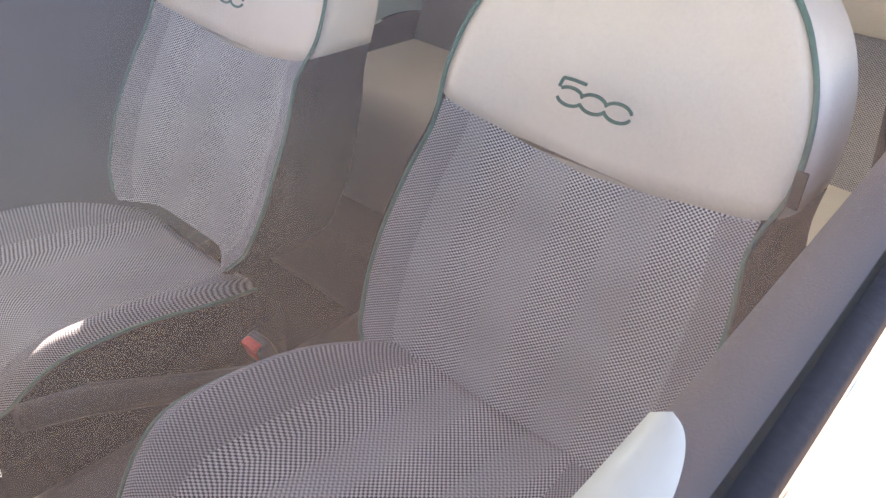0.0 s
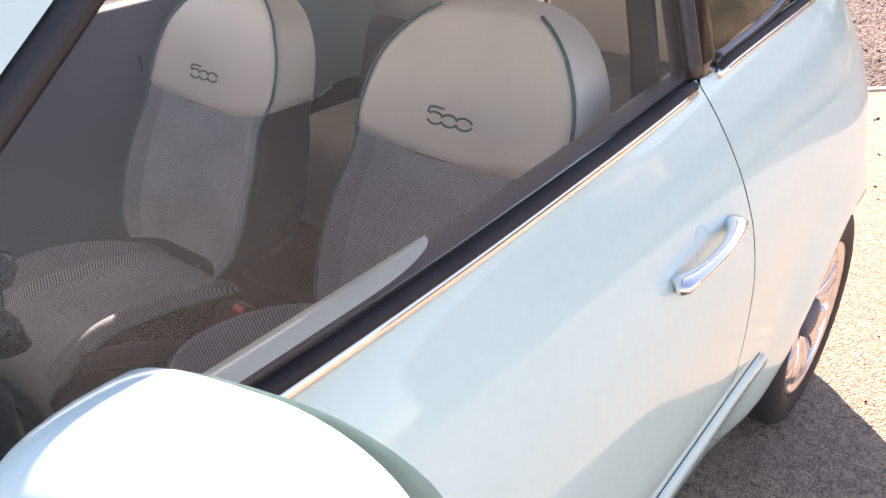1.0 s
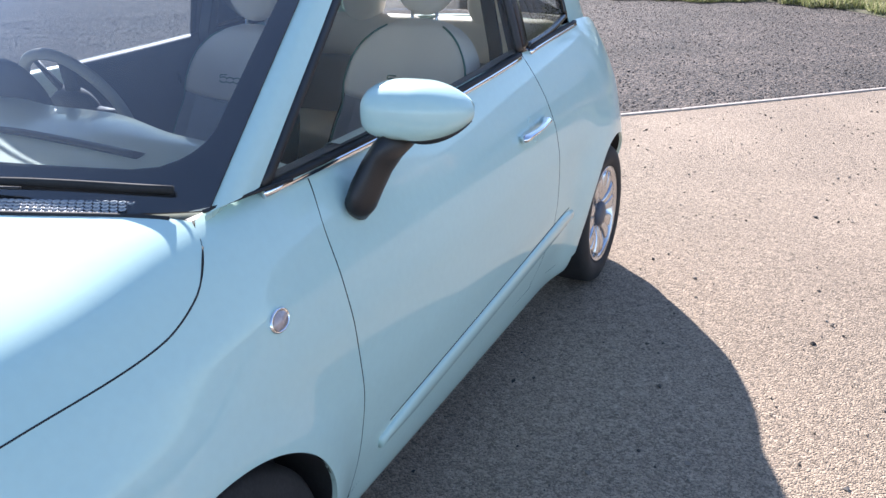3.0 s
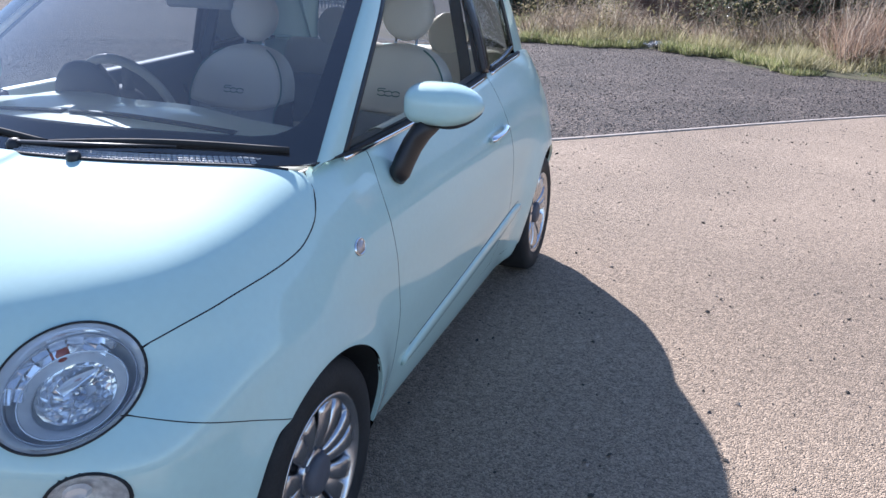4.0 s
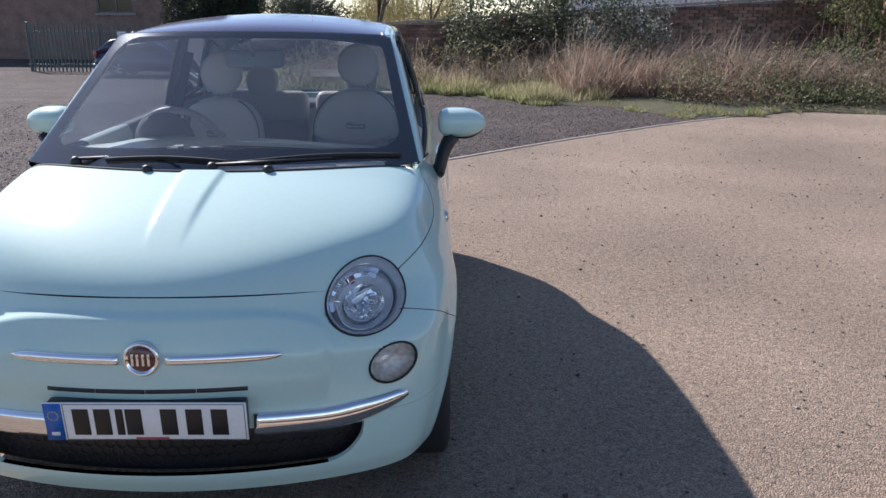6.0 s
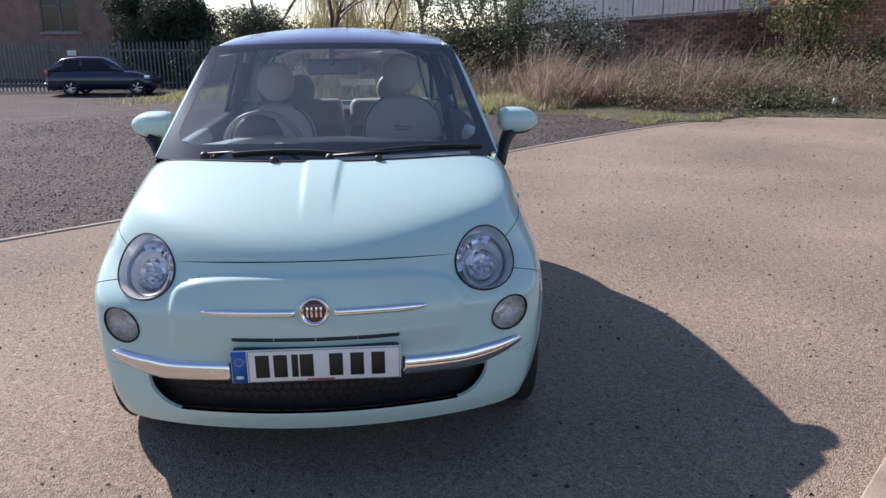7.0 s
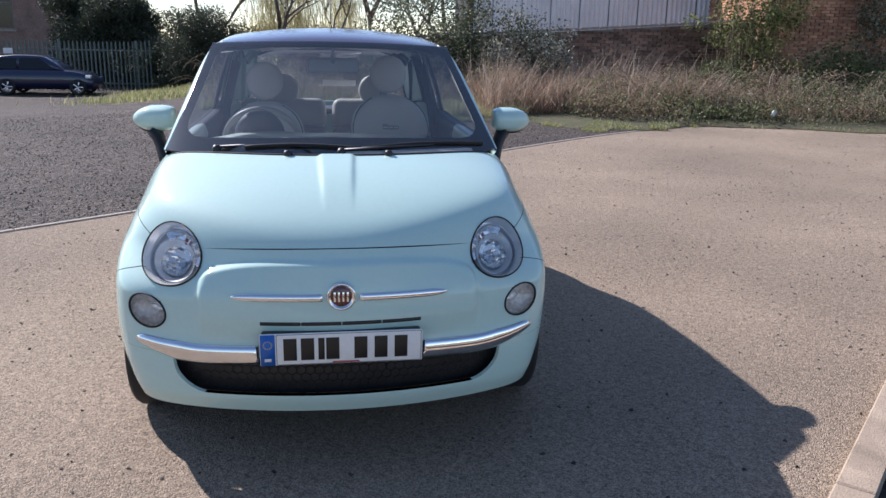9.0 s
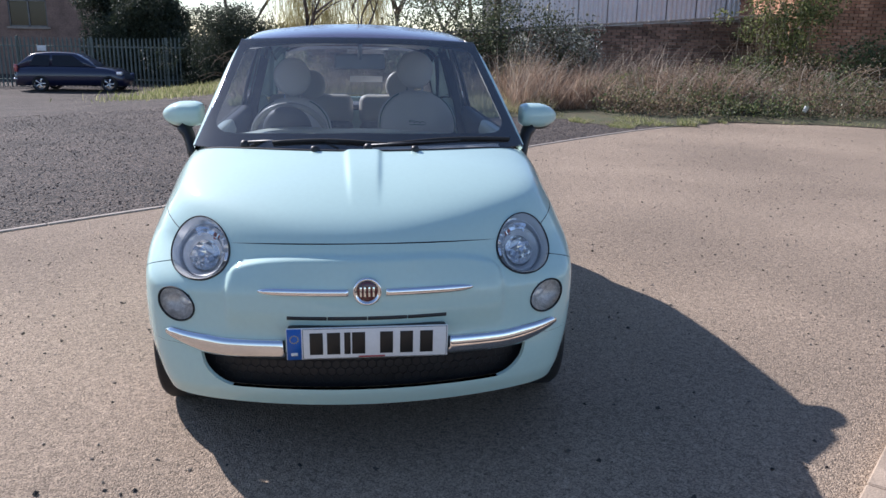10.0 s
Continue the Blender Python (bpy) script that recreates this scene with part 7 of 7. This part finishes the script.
raw("building_roof", [(q.x * 1.0, q.y, 4.6) for q in cor] + [((cor[0].x + cor[3].x) / 2, (cor[0].y + cor[3].y) / 2, 6.6), ((cor[1].x + cor[2].x) / 2, (cor[1].y + cor[2].y) / 2, 6.6)], [(0, 1, 5, 4), (2, 3, 4, 5), (1, 2, 5), (3, 0, 4)], mat("roof_tile", (0.13, 0.08, 0.06), 0.85, var=0.2, scale=3), house)

# corrugated metal shed behind the wall
METAL = mat("corrugated_metal", (0.76, 0.78, 0.82), 0.5, 0.0, var=0.08, scale=1.2, fine=30)
shed = thing("metal_shed", "pale grey corrugated metal shed behind the wall", "shed", (0, 0, 0))
for k in range(11):
    x0 = 4.8 + 0.95 * k
    z0, z1 = (1.5 if k % 4 else 1.3), 5.2
    pts = []
    for i in range(41):
        t = i / 40
        pts.append((x0 + 0.945 * t, 24.6 - 0.16 * (x0 - 4.8) - 0.1 * t + 0.022 * math.copysign(min(1, abs(1.8 * math.sin(2 * math.pi * 6 * t))), math.sin(2 * math.pi * 6 * t)), 0))
    vs = [(x, y, z0) for x, y, _ in pts] + [(x, y, z1) for x, y, _ in pts]
    raw("metal_sheet", vs, [(i, i + 1, 42 + i, 41 + i) for i in range(40)], METAL, shed)
raw("shed_body", [(4.9, 24.75, -0.2), (15.1, 23.1, -0.2), (15.6, 30, -0.2), (5.4, 30, -0.2), (4.9, 24.75, 5.15), (15.1, 23.1, 5.15), (15.6, 30, 6.2), (5.4, 30, 6.2)], [(0, 1, 5, 4), (1, 2, 6, 5), (2, 3, 7, 6), (3, 0, 4, 7), (4, 5, 6, 7)], mat("shed_dark", (0.05, 0.05, 0.055), 0.8), shed)

# ---- far left: fence, parked car, brick house ----
FENCE = mat("painted_steel", (0.15, 0.18, 0.165), 0.5, 0.2, var=0.15, scale=2)
fence = thing("palisade_fence", "grey-green steel palisade fence", "fence", (0, 0, 0))
pale = None
for k in range(58):
    x = -15.3 + 0.155 * k
    zb = float(level(x, 30.5)) - 0.02
    if pale is None:
        bm = bmesh.new()
        loft(bm, [[(-0.034, 0, z), (-0.012, -0.02, z), (0.012, -0.02, z), (0.034, 0, z), (0.012, -0.016, z), (-0.012, -0.016, z)] for z in (0, 1.78)] + [[(-0.016, 0, 1.88), (-0.006, -0.012, 1.88), (0.006, -0.012, 1.88), (0.016, 0, 1.88), (0.006, -0.01, 1.88), (-0.006, -0.01, 1.88)]])
        pale = part("pale", bm, FENCE, fence, smooth=False)
        pale.location = (x, 30.5, zb)
    else:
        ob = new("pale", pale.data)
        ob.parent, ob.location = fence, (x, 30.5, zb)
for z in (0.25, 1.5):
    bm = bmesh.new()
    box(bm, -15.4, -6.3, 30.52, 30.56, z - 0.60, z - 0.55, 0.004)
    part("rail", bm, FENCE, fence, smooth=False)
for x in (-15.3, -12.5, -9.8, -7.0):
    bm = bmesh.new()
    box(bm, x - 0.04, x + 0.04, 30.56, 30.64, -0.80, 1.30, 0.004)
    part("post", bm, FENCE, fence, smooth=False)
bm = bmesh.new()
box(bm, -11.75, -11.42, 30.44, 30.455, 0.75, 0.95, 0.003)
tagged(part("fence_sign", bm, WHITE), "small white sign plate on the fence", "sign")

far_house = thing("brick_house", "dark brown brick house with paned windows in shade", "house", (0, 0, 0))
HOUSE = mat("shaded_brick", (0.32, 0.21, 0.165), 0.9, var=0.18, scale=2, fine=14, bump=0.004)
for x0, x1, y0, y1, z0, z1 in ((-24, -16.3, 40.0, 40.25, -0.8, 6), (-16.3, -14.5, 40.0, 40.25, -0.8, 1.7), (-16.3, -14.5, 40.0, 40.25, 3.6, 6), (-14.5, -12.1, 40.0, 40.25, -0.8, 6), (-24, -23.7, 40.25, 48, -0.8, 6), (-12.4, -12.1, 40.25, 48, -0.8, 6)):
    bm = bmesh.new()
    box(bm, x0, x1, y0, y1, z0, z1)
    part("house_wall", bm, HOUSE, far_house, smooth=False)
bm = bmesh.new()
for x in (-16.3, -15.4, -14.56):
    box(bm, x, x + 0.06, 40.05, 40.14, 1.7, 3.6)
for z in (1.7, 2.9, 3.54):
    box(bm, -16.3, -14.5, 40.05, 40.14, z, z + 0.06)
win = part("window", bm, mat("dull_frame", (0.22, 0.21, 0.20), 0.6), far_house, smooth=False)
bm = bmesh.new()
box(bm, -16.3, -14.5, 40.10, 40.11, 1.7, 3.6)
part("window_pane", bm, GLOSSY_BLACK, win, smooth=False)
bm = bmesh.new()
box(bm, -16.4, -14.4, 39.9, 40.05, 1.6, 1.7)
part("sill", bm, CONCRETE, win, smooth=False)
raw("house_roof", [(-24.4, 39.6, 5.9), (-11.8, 39.6, 5.9), (-11.8, 48.4, 5.9), (-24.4, 48.4, 5.9), (-24.4, 44, 9), (-11.8, 44, 9)], [(0, 1, 5, 4), (2, 3, 4, 5), (1, 2, 5), (3, 0, 4)], mat("slate", (0.06, 0.06, 0.07), 0.7, var=0.15, scale=3), far_house)

parked = thing("parked_car", "dark blue hatchback parked on the gravel by the fence", "car", (-9.72, 28.3, -0.60))
parked.scale = (0.93, 0.95, 0.95)
NAVY = mat("navy_paint", (0.012, 0.016, 0.05), 0.3, var=0.05, coat=1.0)
low = smooth_keys((-2.0, -1.9, -1.2, 0.0, 1.0, 1.7, 1.98), (0.55, 0.88, 0.92, 0.92, 0.90, 0.78, 0.50))
high = smooth_keys((-1.95, -1.7, -1.3, -0.6, 0.1, 0.5, 0.95), (0.92, 1.15, 1.38, 1.43, 1.40, 1.22, 0.92))
bm = bmesh.new()
rings = []
for x in np.linspace(-2.0, 1.98, 40):
    z1 = float(low(x))
    w = 0.82 * (1 - 0.10 * abs(x / 2) ** 4)
    rings.append([(x, -w * 0.92, 0.22), (x, -w, 0.45), (x, -w, 0.65), (x, -w * 0.93, z1 - 0.03), (x, -w * 0.8, z1), (x, w * 0.8, z1), (x, w * 0.93, z1 - 0.03), (x, w, 0.65), (x, w, 0.45), (x, w * 0.92, 0.22)])
loft(bm, rings)
part("body", bm, NAVY, parked)
bm = bmesh.new()
rings = []
for x in np.linspace(-1.93, 0.93, 26):
    z1 = float(high(x))
    rings.append([(x, -0.72, 0.90), (x, -0.72 + 0.28 * (z1 - 0.9), z1 - 0.02), (x, -0.5, z1 + 0.01), (x, 0.5, z1 + 0.01), (x, 0.72 - 0.28 * (z1 - 0.9), z1 - 0.02), (x, 0.72, 0.90)])
loft(bm, rings)
part("roof", bm, NAVY, parked)
for x0, x1, x2, x3 in ((-1.45, -0.72, -0.72, -1.25), (-0.64, 0.62, 0.08, -0.62)):
    raw("side_window", [(x0, -0.729, 0.95), (x1, -0.729, 0.95), (x2, -0.607, 1.33), (x3, -0.607, 1.33)], [(0, 1, 2, 3)], GLOSSY_BLACK, parked)
bm = bmesh.new()
box(bm, -2.0, -1.88, -0.78, -0.58, 0.72, 0.98, 0.02)
part("tail_lamp", bm, mat("lamp_red", (0.5, 0.1, 0.1), 0.2, coat=1.0), parked)
bm = bmesh.new()
box(bm, 1.70, 1.90, -0.78, -0.55, 0.62, 0.74, 0.02)
part("head_lamp", bm, REFLECTOR, parked)
bm = bmesh.new()
box(bm, -2.06, -1.9, -0.75, 0.75, 0.42, 0.50, 0.02)
part("bumper_strip", bm, ALLOY, parked)
for x in (-1.08, 1.42):
    for sy in (-1, 1):
        m = Matrix.Translation((x, sy * 0.765, 0.30)) @ pose(0, 0, 0, 90 * -sy, 0, 0)
        bm = bmesh.new()
        lathe(bm, [(0.20, -0.09), (0.29, -0.09), (0.30, 0.0), (0.29, 0.09), (0.20, 0.09), (0.20, -0.09)], m, 32)
        w_ = part("wheel", bm, RUBBER, parked)
        bm = bmesh.new()
        lathe(bm, [(0.0, 0.06), (0.05, 0.06), (0.05, 0.0)], m, 16)
        for k in range(5):
            a = 2 * math.pi * k / 5
            box(bm, 0.03, 0.195, -0.025, 0.025, 0.05, 0.07, 0.004, m @ pose(0, 0, 0, 0, 0, math.degrees(a)))
        lathe(bm, [(0.19, 0.05), (0.205, 0.092), (0.195, 0.07), (0.19, 0.05)], m, 32)
        part("rim", bm, ALLOY, w_)

# ---- distant woods all round ----
r3 = np.random.default_rng(101)
c, rad = [], []
for k in range(260):
    a = 2 * math.pi * k / 260
    if -0.05 < a / math.pi < 0.0:
        continue
    q = r3.uniform(95, 115)
    for z in (0.6, 1.6):
        c.append((q * math.cos(a), q * math.sin(a), z + r3.uniform(-0.5, 0.9)))
        rad.append(r3.uniform(1.2, 2.1))
leaves("far_woods", clumps(c, rad, 70, 102), 0.4, leafy("far_leaf", ((0.05, 0.055, 0.03), (0.10, 0.10, 0.06), (0.16, 0.14, 0.09))), "distant line of trees round the place", "woods", 103)
